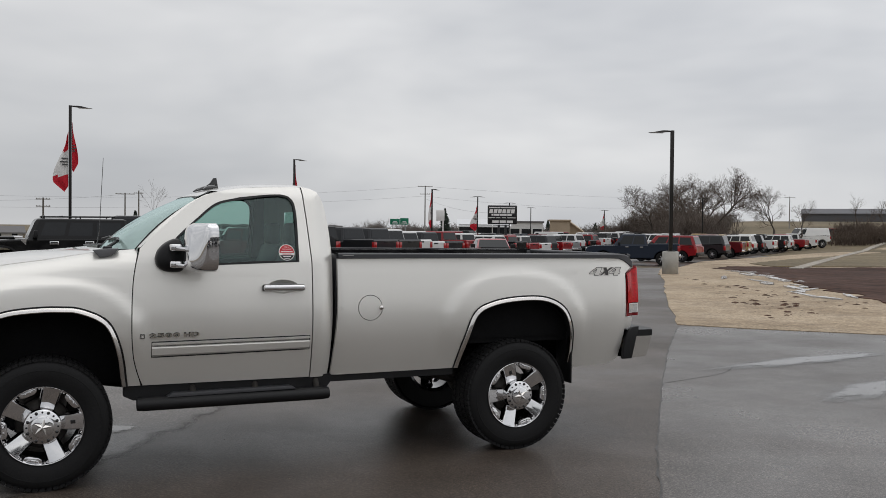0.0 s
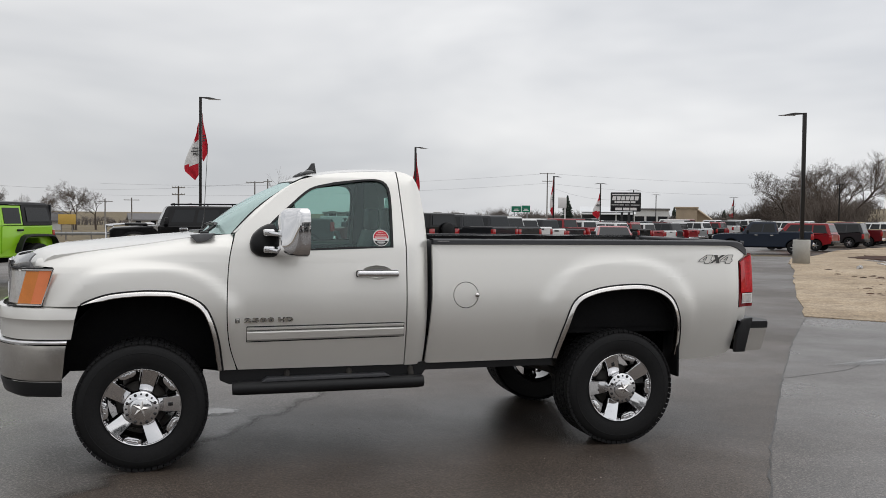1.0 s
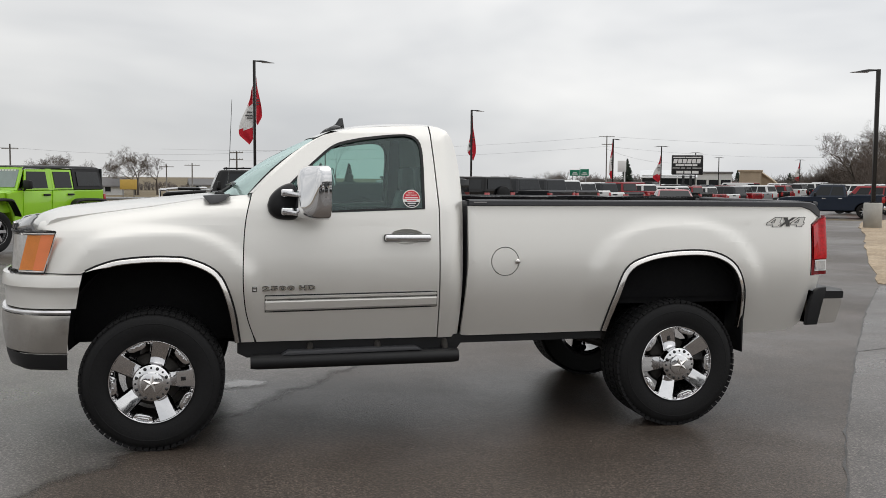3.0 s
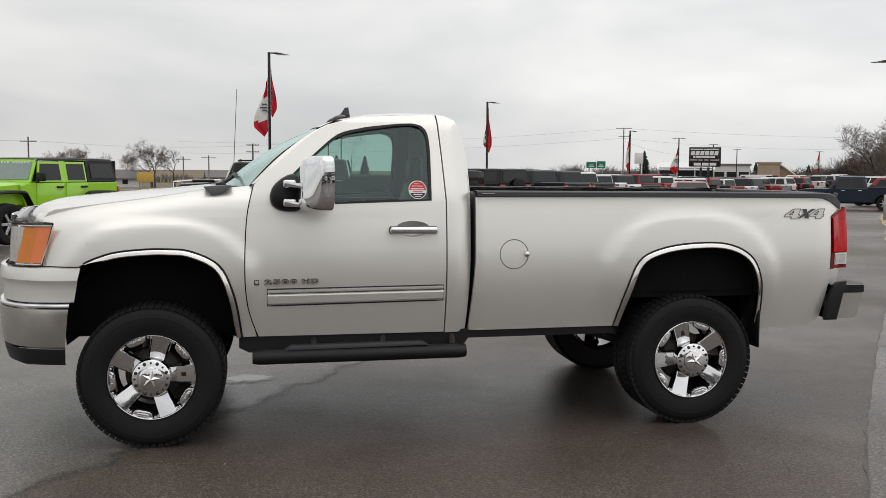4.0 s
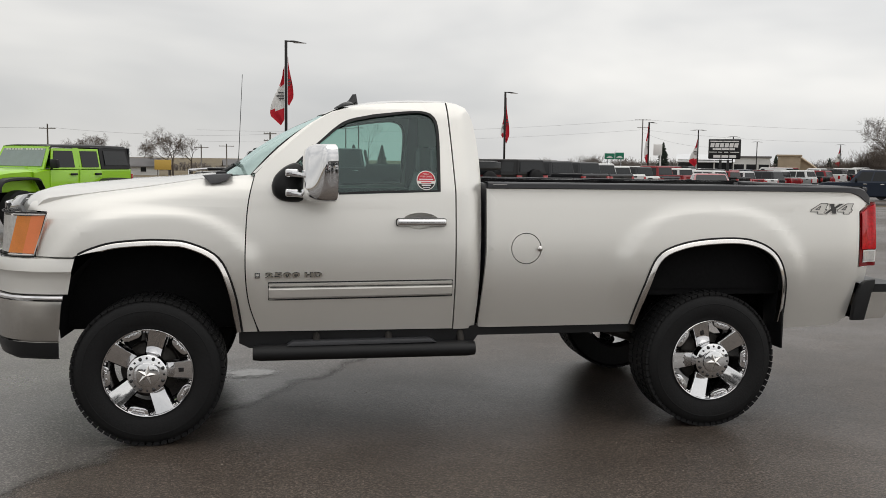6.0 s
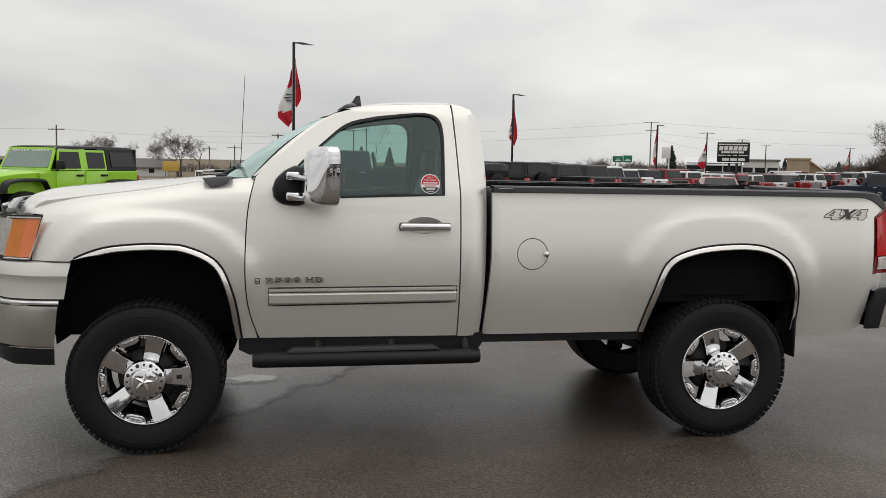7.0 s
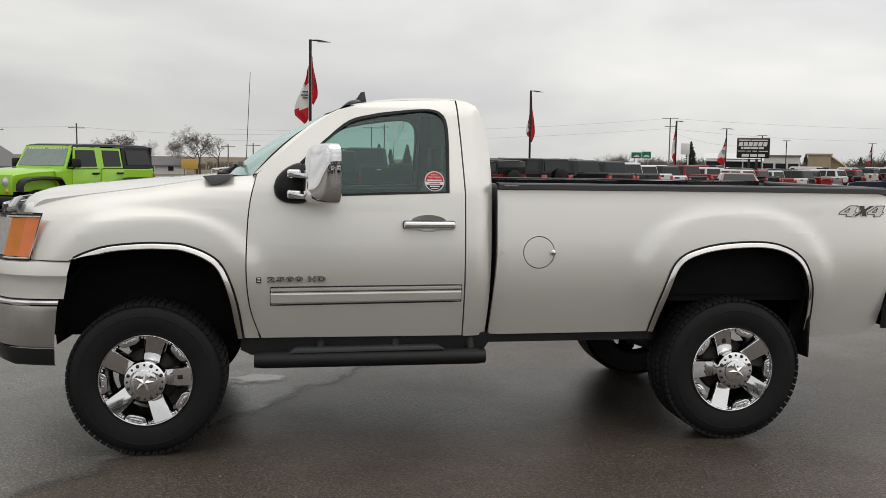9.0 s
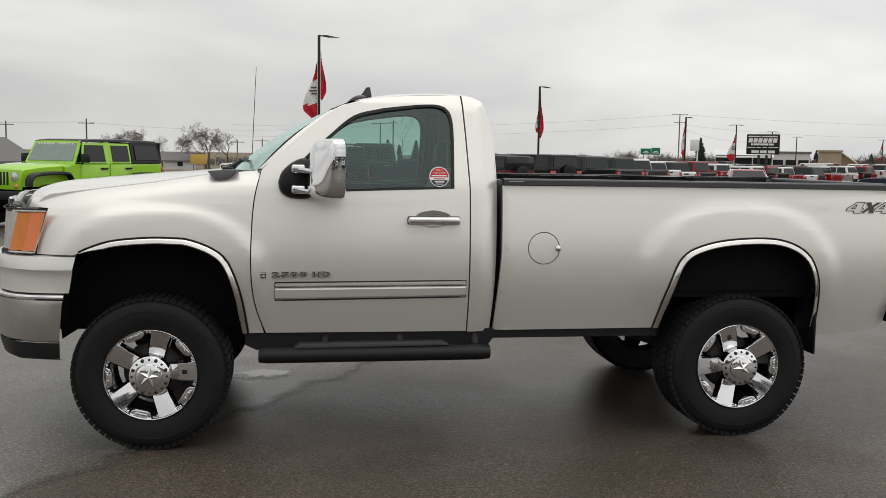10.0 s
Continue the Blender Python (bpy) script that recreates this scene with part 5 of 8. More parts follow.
def polar_sheet(bm, radii, angles, dz):
    rows = []
    for d in radii:
        row = []
        for a in angles:
            x, y = 0.5 + d * math.sin(a), -5.5 + d * math.cos(a)
            row.append((x, y, gz(x, y) + dz))
        rows.append(row)
    grid_faces(bm, rows, close_v=True)


bm = bmesh.new()
RADII = [0.5, 10, 25, 40, 50, 60, 70, 80, 95, 110, 130, 150, 175, 200, 230, 260, 300, 350, 420, 600, 1000, 1800, 3500]
polar_sheet(bm, RADII, [2 * math.pi * k / 180 for k in range(180)], -0.05)
bmesh.ops.recalc_face_normals(bm, faces=bm.faces)
if bm.faces[0:1] and sum(f.normal.z for f in bm.faces) < 0:
    bmesh.ops.reverse_faces(bm, faces=bm.faces)
solo("ground", bm, field, "dry winter grass and bare earth reaching the horizon", "ground", kind="structure")


def sheet(outline, step, dz, rough_z=0.0, wobble=0.0, seed=0.0):
    """A sheet over the ground inside an outline in xy, cut into a grid, with an uneven edge."""
    from mathutils.geometry import tessellate_polygon
    ring = []
    n = len(outline)
    for i in range(n):
        a, b = Vector(outline[i]), Vector(outline[(i + 1) % n])
        cuts = max(1, min(60, int((b - a).length / (step * 0.5))))
        for k in range(cuts):
            p = a.lerp(b, k / cuts)
            if wobble:
                q = noise.noise_vector((p.x * 0.9 + seed, p.y * 0.9, 0)) * wobble + noise.noise_vector((p.x * 3.1, p.y * 3.1 + seed, 2)) * wobble * 0.45
                p = Vector((p.x + q.x, p.y + q.y))
            ring.append((p.x, p.y))
    bm = bmesh.new()
    vs = [bm.verts.new((x, y, 0)) for x, y in ring]
    for tri in tessellate_polygon([[Vector((x, y, 0)) for x, y in ring]]):
        try:
            bm.faces.new([vs[i] for i in tri])
        except ValueError:
            pass
    for ax in (0, 1):
        lo, hi = min(p[ax] for p in ring), max(p[ax] for p in ring)
        k = math.floor(lo / step) + 1
        while k * step < hi:
            c = k * step
            bmesh.ops.bisect_plane(bm, geom=bm.verts[:] + bm.edges[:] + bm.faces[:], dist=1e-5, plane_co=(c, 0, 0) if ax == 0 else (0, c, 0), plane_no=(1, 0, 0) if ax == 0 else (0, 1, 0))
            k += 1
    for v in bm.verts:
        v.co.z = gz(v.co.x, v.co.y) + dz
        if rough_z and not v.is_boundary:
            v.co.z += rough_z * (0.6 + noise.noise((v.co.x * 0.8, v.co.y * 0.8, seed)) + 0.6 * noise.noise((v.co.x * 3, v.co.y * 3, seed)))
    bmesh.ops.recalc_face_normals(bm, faces=bm.faces)
    if sum(f.normal.z for f in bm.faces) < 0:
        bmesh.ops.reverse_faces(bm, faces=bm.faces)
    # the edge turned down to what lies below
    r = bmesh.ops.extrude_edge_only(bm, edges=[e for e in bm.edges if e.is_boundary])
    bmesh.ops.translate(bm, vec=(0, 0, -dz - 0.02), verts=[g for g in r["geom"] if isinstance(g, bmesh.types.BMVert)])
    return bm


LOT = [(-70, -60), (75, -60), (75, 20), (60, 60), (120, 110), (112, 150), (60, 128), (20, 95), (-8, 60), (-30, 52), (-70, 48)]
solo("pavement", sheet(LOT, 6, 0.0), asphalt, "damp dark grey asphalt of a parking lot", "pavement", kind="structure")
LANE = [(10.6, 7.2), (8.5, 4.7), (6.6, 2.3), (4.65, -0.25), (3.75, -1.5), (2.2, -3.6), (-8.0, -17.5), (-20, -34), (20, -50), (52, -36), (29, -10.0), (13.6, 5.2), (11.5, 6.9)]
old_asphalt = ground_material("older_asphalt", (0.066, 0.0575, 0.0510), (0.110, 0.097, 0.087), 0.27, 0.44, 0.22, 60, 0.42, spec=0.45, stones=85, amp=(0.4, 1.6))
# an older, paler stretch that meets the new paving in an uneven damp edge
worn = ground_material("worn_asphalt", (0.078, 0.069, 0.062), (0.126, 0.113, 0.103), 0.27, 0.44, 0.22, 60, 0.42, spec=0.45, stones=85, amp=(0.4, 1.6))
wn_, wl_ = worn.node_tree.nodes, worn.node_tree.links
w_tc, w_sx, w_edge, w_in = wn_.new("ShaderNodeTexCoord"), wn_.new("ShaderNodeSeparateXYZ"), wn_.new("ShaderNodeTexNoise"), wn_.new("ShaderNodeMapRange")
w_edge.inputs["Scale"].default_value, w_edge.inputs["Detail"].default_value = 2.2, 6
w_add = wn_.new("ShaderNodeMath")
w_add.operation = "MULTIPLY_ADD"
w_add.inputs[1].default_value = 0.5
w_in.interpolation_type = "SMOOTHSTEP"
w_in.inputs["From Min"].default_value, w_in.inputs["From Max"].default_value = 0.22, 0.42
wl_.new(w_tc.outputs["Object"], w_sx.inputs[0])
wl_.new(w_tc.outputs["Object"], w_edge.inputs["Vector"])
wl_.new(w_edge.outputs["Fac"], w_add.inputs[0])
wl_.new(w_sx.outputs["X"], w_add.inputs[2])
wl_.new(w_add.outputs[0], w_in.inputs["Value"])
w_tr, w_ms = wn_.new("ShaderNodeBsdfTransparent"), wn_.new("ShaderNodeMixShader")
wl_.new(w_in.outputs[0], w_ms.inputs[0])
wl_.new(w_tr.outputs[0], w_ms.inputs[1])
wl_.new(wn_["Principled BSDF"].outputs[0], w_ms.inputs[2])
wl_.new(w_ms.outputs[0], wn_["Material Output"].inputs["Surface"])
bm = bmesh.new()
grid_faces(bm, [[(x, y, 0) for y in (-7, 0, 8, 16, 24)] for x in (-0.3, 5, 12)])
bmesh.ops.recalc_face_normals(bm, faces=bm.faces)
if sum(f.normal.z for f in bm.faces) < 0:
    bmesh.ops.reverse_faces(bm, faces=bm.faces)
apron = solo("apron", bm, worn, "paler worn asphalt with a damp sheen", "pavement", kind="structure")
apron.matrix_basis = pose(1.1, 1.5, 0.003, 0, 0, 145.7)
solo("lane", sheet(LANE, 4, 0.0015, 0.0, 0.012, 5.0), old_asphalt, "paler worn asphalt lane with a damp sheen", "pavement", kind="structure")
DIRT = [(10.8, 7.45), (13.2, 10.9), (16.6, 15.6), (19.9, 20.0), (22.7, 24.1), (27.4, 30.3), (32, 36.0), (44, 48), (75, 68), (160, 112), (160, -50), (60, -45), (29, -10.5), (13.1, 5.0), (11.5, 6.6)]
solo("dirt_yard", sheet(DIRT, 1.6, 0.012, 0.022, 0.07, 3.0), sand, "trampled beige sand beside the asphalt", "dirt", kind="structure")
MUD = [(39.5, 40), (34.5, 35), (30.5, 29.4), (25.4, 21.3), (23.0, 16.9), (20.8, 13.3), (18.4, 9.2), (26, 0), (46, -14), (76, -4), (74, 26), (52, 36), (44, 37)]
solo("mud_track", sheet(MUD, 1.0, 0.05, 0.022, 0.5, 7.0), mud, "dark brown churned mud with ruts", "mud", kind="structure")
GRASS = [(44.5, 43.5), (42.5, 39.0), (47, 38.0), (58, 35), (88, 40), (155, 62), (145, 98), (98, 76), (74, 62), (54, 50)]
solo("grass_patch", sheet(GRASS, 2.5, 0.06, 0.03, 0.5, 11.0), field, "strip of dry tan grass", "grass", kind="structure")
rng = random.Random(23)
bm = bmesh.new()
for i in range(420):
    u, v = rng.random(), rng.random()
    if u + v > 1:
        u, v = 1 - u, 1 - v
    x, y = 12.3 + 9.2 * u + 5.9 * v, 6.6 + 14.4 * u + 2.9 * v
    r = 0.012 + 0.075 * rng.random() ** 5
    clod = bmesh.ops.create_icosphere(bm, subdivisions=1, radius=1.0)["verts"]
    for q in clod:
        k = r * (1 + 0.5 * noise.noise((q.co.x * 2 + i, q.co.y * 2, q.co.z * 2)))
        q.co = Vector((x + q.co.x * k * 1.5, y + q.co.y * k, gz(x, y) + 0.016 + q.co.z * k * 0.45))
solo("dirt_clods", bm, mud, "dark clods and crumbs scattered over the sand", "dirt", kind="stuff")
rng = random.Random(17)
for i in range(30):
    w = rng.random()
    x, y = 19.3 + 9.2 * w ** 1.3 + rng.gauss(0, 0.5), 11.6 + 14.6 * w ** 1.3 + rng.gauss(0, 0.5)
    a, b, rot = rng.uniform(0.35, 1.25), rng.uniform(0.06, 0.16), rng.gauss(62, 16)
    pts = []
    for k in range(36):
        v = 2 * math.pi * k / 36
        rr = 1 + 0.75 * noise.noise((math.cos(v) * 1.9 + i * 5, math.sin(v) * 1.9, 1)) + 0.4 * noise.noise((math.cos(v) * 5.0 + i * 3, math.sin(v) * 5.0, 6))
        px, py = a * rr * math.cos(v), b * rr * math.sin(v)
        c, q = math.cos(radians(rot)), math.sin(radians(rot))
        pts.append((x + px * c - py * q, y + px * q + py * c))
    solo("puddle", sheet(pts, 3, 0.046 + 0.0006 * i), water, "shallow pale puddle on the mud", "puddle", "puddles", "structure")
path = []
left, right = [], []
for x, y in spline([(40.5, 35.2), (48.2, 41.5), (67.1, 56.9), (96.8, 80.4), (125, 100)], 24):
    wv = 0.6 + 0.25 * noise.noise((x * 0.3, y * 0.3, 0))
    left.append((x - 0.35 * wv, y + 0.45 * wv))
    right.append((x + 0.35 * wv, y - 0.45 * wv))
solo("gravel_track", sheet(left + right[::-1], 3, 0.12), gravel_mat, "pale gravel track through the grass", "track", kind="structure")
# paving joint, a shallow filled crack
joint = mat("joint_tar", (0.042, 0.038, 0.035), 0.45, 0, var=0.3, scale=5, fine=60, bump=0.4)
def crack(pts, width, seed):
    bm = bmesh.new()
    L = []
    for x, y in spline(pts, 90):
        j = noise.noise((x * 4.0, y * 4.0, seed)) * 0.03
        wd = width * (0.5 + abs(noise.noise((x * 7, y * 7, seed + 4))) * 1.6)
        L.append([(x + j - wd, y + wd * 0.6, 0.004), (x + j, y, 0.0045), (x + j + wd, y - wd * 0.6, 0.004)])
    grid_faces(bm, L)
    bmesh.ops.recalc_face_normals(bm, faces=bm.faces)
    if sum(f.normal.z for f in bm.faces) < 0:
        bmesh.ops.reverse_faces(bm, faces=bm.faces)
    return bm
solo("pavement_joint", crack([(2.2, -3.6), (3.75, -1.5), (4.65, -0.25), (6.6, 2.3), (8.5, 4.7), (10.6, 7.2)], 0.008, 1.0), joint, "narrow dark joint in the asphalt", "joint", "pavement cracks", "structure")
solo("pavement_crack", crack([(6.45, 2.15), (7.0, 2.3), (7.6, 2.5), (8.2, 2.95)], 0.009, 9.0), joint, "fine branching crack in the asphalt", "crack", "pavement cracks", "structure")
# thin wet films that shine and dry out towards their edges
def wet_film_material():
    m = bpy.data.materials.new("wet_film")
    m.use_nodes = True
    n, l = m.node_tree.nodes, m.node_tree.links
    b = n["Principled BSDF"]
    b.inputs["Base Color"].default_value = (0.10, 0.092, 0.084, 1)
    b.inputs["Roughness"].default_value = 0.09
    b.inputs["IOR"].default_value = 1.6
    tc = n.new("ShaderNodeTexCoord")
    gr = n.new("ShaderNodeTexGradient")
    gr.gradient_type = "SPHERICAL"
    l.new(tc.outputs["Object"], gr.inputs["Vector"])
    ns = n.new("ShaderNodeTexNoise")
    ns.inputs["Scale"].default_value, ns.inputs["Detail"].default_value = 3.5, 5
    l.new(tc.outputs["Object"], ns.inputs["Vector"])
    ad = n.new("ShaderNodeMath")
    ad.operation = "MULTIPLY"
    l.new(gr.outputs["Fac"], ad.inputs[0])
    l.new(ns.outputs["Fac"], ad.inputs[1])
    mr = n.new("ShaderNodeMapRange")
    mr.interpolation_type = "SMOOTHSTEP"
    mr.inputs["From Min"].default_value, mr.inputs["From Max"].default_value = 0.10, 0.36
    l.new(ad.outputs[0], mr.inputs["Value"])
    tr = n.new("ShaderNodeBsdfTransparent")
    mx = n.new("ShaderNodeMixShader")
    l.new(mr.outputs[0], mx.inputs[0])
    l.new(tr.outputs[0], mx.inputs[1])
    l.new(b.outputs[0], mx.inputs[2])
    l.new(mx.outputs[0], n["Material Output"].inputs["Surface"])
    return m


wet_film = wet_film_material()
for x, y, a, b, rot in ((9.5, 3.05, 2.6, 0.42, 8), (8.5, 1.05, 1.7, 0.5, 20), (0.62, 1.80, 0.36, 0.26, 10), (-3.4, 3.2, 1.6, 0.5, 20)):
    bm = bmesh.new()
    grid_faces(bm, [[(r * math.cos(v), r * math.sin(v), 0) for v in np.linspace(0, 2 * math.pi, 33)[:-1]] for r in (0.02, 0.5, 1.0)], close_v=True)
    bmesh.ops.recalc_face_normals(bm, faces=bm.faces)
    if sum(f.normal.z for f in bm.faces) < 0:
        bmesh.ops.reverse_faces(bm, faces=bm.faces)
    film = solo("puddle", bm, wet_film, "thin shining film of water on the asphalt", "puddle", "wet films", "structure")
    film.matrix_basis = pose(x, y, 0.008, 0, 0, rot) @ Matrix.Diagonal((a, b, 1, 1))
# loose grit
bm = bmesh.new()
rng = random.Random(5)
for k in range(700):
    x, y = rng.uniform(-4.5, 9), rng.uniform(-3.5, 7)
    s = rng.uniform(0.003, 0.008)
    vs = [bm.verts.new((x + s * math.cos(a) * rng.uniform(0.7, 1.2), y + s * math.sin(a), 0.0)) for a in (0.3, 1.8, 3.3, 5.0)]
    tp = bm.verts.new((x, y, s * 0.9))
    for i in range(4):
        bm.faces.new((vs[i], vs[(i + 1) % 4], tp))
solo("grit", bm, mat("grit_stone", (0.22, 0.19, 0.16), 0.8, var=0.4, scale=30), "loose grit scattered on the asphalt", "grit", kind="stuff")


# ---- light poles with pennant flags ----
pole_metal = mat("bronze_pole", (0.020, 0.018, 0.017), 0.45, 0.3, var=0.15, scale=4)
flag_red = mat("flag_red", (0.55, 0.015, 0.03), 0.8, 0, var=0.1, scale=4, bump=0.1)
flag_white = mat("flag_white", (0.75, 0.74, 0.72), 0.8, 0, var=0.06, scale=4, bump=0.1)


def light_pole(x, y, top, heads, turn, flags, base=0.9, label="dark square lot-light pole"):
    z0 = gz(x, y)
    p = thing("light_pole", label, "light pole", "lot light poles")
    p.matrix_basis = pose(x, y, z0, 0, 0, turn)
    h = top - z0
    bm = bmesh.new()
    lathe(bm, [(0.0, 0.0), (0.31, 0.0), (0.31, base - 0.02), (0.29, base), (0.0, base)], "z", 28)
    part("base", bm, concrete, p, "round weathered concrete base")
    bm = bmesh.new()
    box(bm, -0.065, 0.065, -0.065, 0.065, base, h, 0.012)
    box(bm, -0.15, 0.15, -0.15, 0.15, base, base + 0.03, 0.005)
    part("shaft", bm, pole_metal, p)
    for s in heads:
        bm = bmesh.new()
        rows = []
        for w in np.linspace(0, 1, 10):
            xx = s * (0.06 + 0.88 * w)
            wd = 0.02 + 0.14 * smooth01((w - 0.12) / 0.25) * (1 - 0.35 * w)
            th = 0.055 + 0.03 * math.sin(math.pi * min(1, w * 1.3)) - 0.05 * w
            rows.append([(xx, -wd, h - 0.06 - 0.04 * w), (xx, -wd * 0.8, h - 0.06 + th - 0.04 * w), (xx, wd * 0.8, h - 0.06 + th - 0.04 * w), (xx, wd, h - 0.06 - 0.04 * w)])
        vs = grid_faces(bm, rows, close_v=True)
        cap(bm, vs[0])
        cap(bm, vs[-1])
        bmesh.ops.recalc_face_normals(bm, faces=bm.faces)
        head = part("lamp_head", bm, pole_metal, p, "flat dark lamp head", 50)
        bm = bmesh.new()
        box(bm, min(s * 0.35, s * 0.85), max(s * 0.35, s * 0.85), -0.10, 0.10, h - 0.108, h - 0.098)
        part("lamp_glass", bm, white_lens, head)
    for side, zt, length, hang in flags:
        bm = bmesh.new()
        rows = []
        n = 18
        for i in range(n + 1):
            w = i / n
            wide = length * (0.12 + 0.88 * smooth01(w / 0.75)) * (1 if w < 0.82 else 1 - 0.75 * (w - 0.82) / 0.18)
            row = []
            for j in range(7):
                u = j / 6
                sag = 0.30 * u * length
                fold = 0.07 * math.sin(6.5 * u + 4 * w + side) * (0.3 + u)
                row.append((side * (0.075 + wide * u * 0.75), fold + 0.05 * u, zt - z0 - hang * w - sag))
            rows.append(row)
        vs = grid_faces(bm, rows)
        for f in bm.faces:
            w = (zt - z0 - f.calc_center_median().z) / hang
            u = abs(f.calc_center_median().x) / length
            f.material_index = 1 if (side < 0 or heads == (1, -1)) and 0.34 + 0.1 * u < w < 0.76 + 0.1 * u else 0
        flag = part("pennant", bm, [flag_red, flag_white], p, "red and white pennant flag hanging slack", 60)
        bm = bmesh.new()
        for k, (zz, ww) in enumerate(((0.50, 0.5), (0.56, 0.65), (0.61, 0.45))):
            box(bm, min(side * 0.10, side * (0.10 + ww * length * 0.6)), max(side * 0.10, side * (0.10 + ww * length * 0.6)), -0.075, -0.068, zt - z0 - hang * zz - 0.03, zt - z0 - hang * zz + 0.03)
        part("printing", bm, gloss_black, flag)
    return p


light_pole(1.69, 39.8, 7.12, (1,), 0, ((1, 6.4, 0.36, 2.2), (-1, 5.95, 0.88, 2.5)))
light_pole(17.66, 61.0, 6.63, (1,), 0, ((1, 6.25, 0.36, 3.2), (-1, 4.9, 0.25, 1.5)))
light_pole(22.82, 23.55, 5.59, (-1,), -20, ())
light_pole(38.6, 84.6, 5.80, (1,), 10, ((-1, 5.4, 0.42, 3.6),))
light_pole(50.6, 98.5, 5.68, (1, -1), -20, ((-1, 4.6, 1.15, 2.9),))
light_pole(61.1, 110.1, 5.35, (1, -1), -20, ())
light_pole(79.2, 136.7, 5.45, (1, -1), -20, ())
light_pole(99.8, 145.2, 5.45, (1, -1), -20, ((-1, 5.0, 1.0, 3.2),))
light_pole(66.0, 75.0, 5.2, (1, -1), -35, ())


# ---- parked vehicles: each built round its own origin, nose along +x ----
PAINTS = {
    "white": paint("white_paint", (0.72, 0.72, 0.71), 0.0, 0.4),
    "red": paint("red_paint", (0.25, 0.007, 0.012), 0.05, 0.35, spec=0.25, coat=0.6),
    "maroon": paint("maroon_paint", (0.11, 0.008, 0.011), 0.1, 0.35, spec=0.2, coat=0.6),
    "black": paint("black_paint", (0.005, 0.005, 0.0055), 0.0, 0.3, spec=0.1, coat=0.5),
    "dark grey": paint("dark_grey_paint", (0.022, 0.023, 0.026), 0.2, 0.35, spec=0.2, coat=0.6),
    "silver": paint("silver_paint", (0.42, 0.43, 0.44), 0.5, 0.35),
    "navy blue": paint("navy_paint", (0.009, 0.017, 0.034), 0.1, 0.32, spec=0.2, coat=0.6),
    "tan": paint("tan_paint", (0.42, 0.29, 0.13), 0.2, 0.38),
    "pink-red": paint("faded_red_paint", (0.42, 0.10, 0.11), 0.1, 0.4),
    "lime green": paint("lime_paint", (0.30, 0.62, 0.012), 0.05, 0.35),
}
far_lamp_red = mat("far_tail_lamp", (0.36, 0.012, 0.014), 0.15, 0, coat=0.8)
far_lamp_white = mat("far_head_lamp", (0.6, 0.6, 0.6), 0.12, 0.3, coat=0.8)
far_rim = mat("far_alloy", (0.50, 0.50, 0.51), 0.28, 0.9, var=0.1)
bm = bmesh.new()
lathe(bm, [(0.20, -0.10), (0.26, -0.125), (0.345, -0.12), (0.38, -0.09), (0.385, 0.0), (0.38, 0.09), (0.345, 0.12), (0.2, 0.11)], "y", 28)
bmesh.ops.recalc_face_normals(bm, faces=bm.faces)
FAR_TYRE = mesh_of("tyre", bm, rubber)
bm = bmesh.new()
lathe(bm, [(0.235, -0.118), (0.225, -0.10), (0.21, -0.06), (0.20, -0.04)], "y", 28)
for k in range(6):
    box(bm, 0.03, 0.215, -0.105, -0.06, -0.028, 0.028, 0.006, 1, Matrix.Rotation(k * math.pi / 3, 4, "Y"))
lathe(bm, [(0.0, -0.115), (0.05, -0.11), (0.06, -0.07)], "y", 16)
bmesh.ops.recalc_face_normals(bm, faces=bm.faces)
FAR_RIM = mesh_of("rim", bm, far_rim)
bm = bmesh.new()
lathe(bm, [(0.0, -0.05), (0.22, -0.05)], "y", 20)
FAR_DISC = mesh_of("wheel_back", bm, dark_inside)


def far_wheel(car, x, y, r):
    m = pose(x, y, r) @ Matrix.Scale(r / 0.385, 4)
    if y > 0:
        m = m @ Matrix.Rotation(math.pi, 4, "Z")
    w = piece("wheel", FAR_TYRE, car, m)
    piece("rim", FAR_RIM, w)
    piece("wheel_back", FAR_DISC, w)


def arch(cx, r, z, n=11):
    """Points of a wheel opening, from its rear foot over to its front foot."""
    return [(cx - r * math.cos(a), z + r * math.sin(a) * 0.95) for a in np.linspace(0, math.pi, n)]


def quad_pane(name, car, corners, material, depth=0.012, label=""):
    """A pane over four corners, standing a little proud, with thickness."""
    c = [Vector(p) for p in corners]
    nrm = (c[1] - c[0]).cross(c[3] - c[0]).normalized()
    bm = bmesh.new()
    lo = [bm.verts.new(p - nrm * depth) for p in c]
    hi = [bm.verts.new(p + nrm * 0.006) for p in c]
    bm.faces.new(hi)
    for i in range(4):
        bm.faces.new((lo[i], lo[(i + 1) % 4], hi[(i + 1) % 4], hi[i]))
    bmesh.ops.recalc_face_normals(bm, faces=bm.faces)
    return part(name, bm, material, car, label)


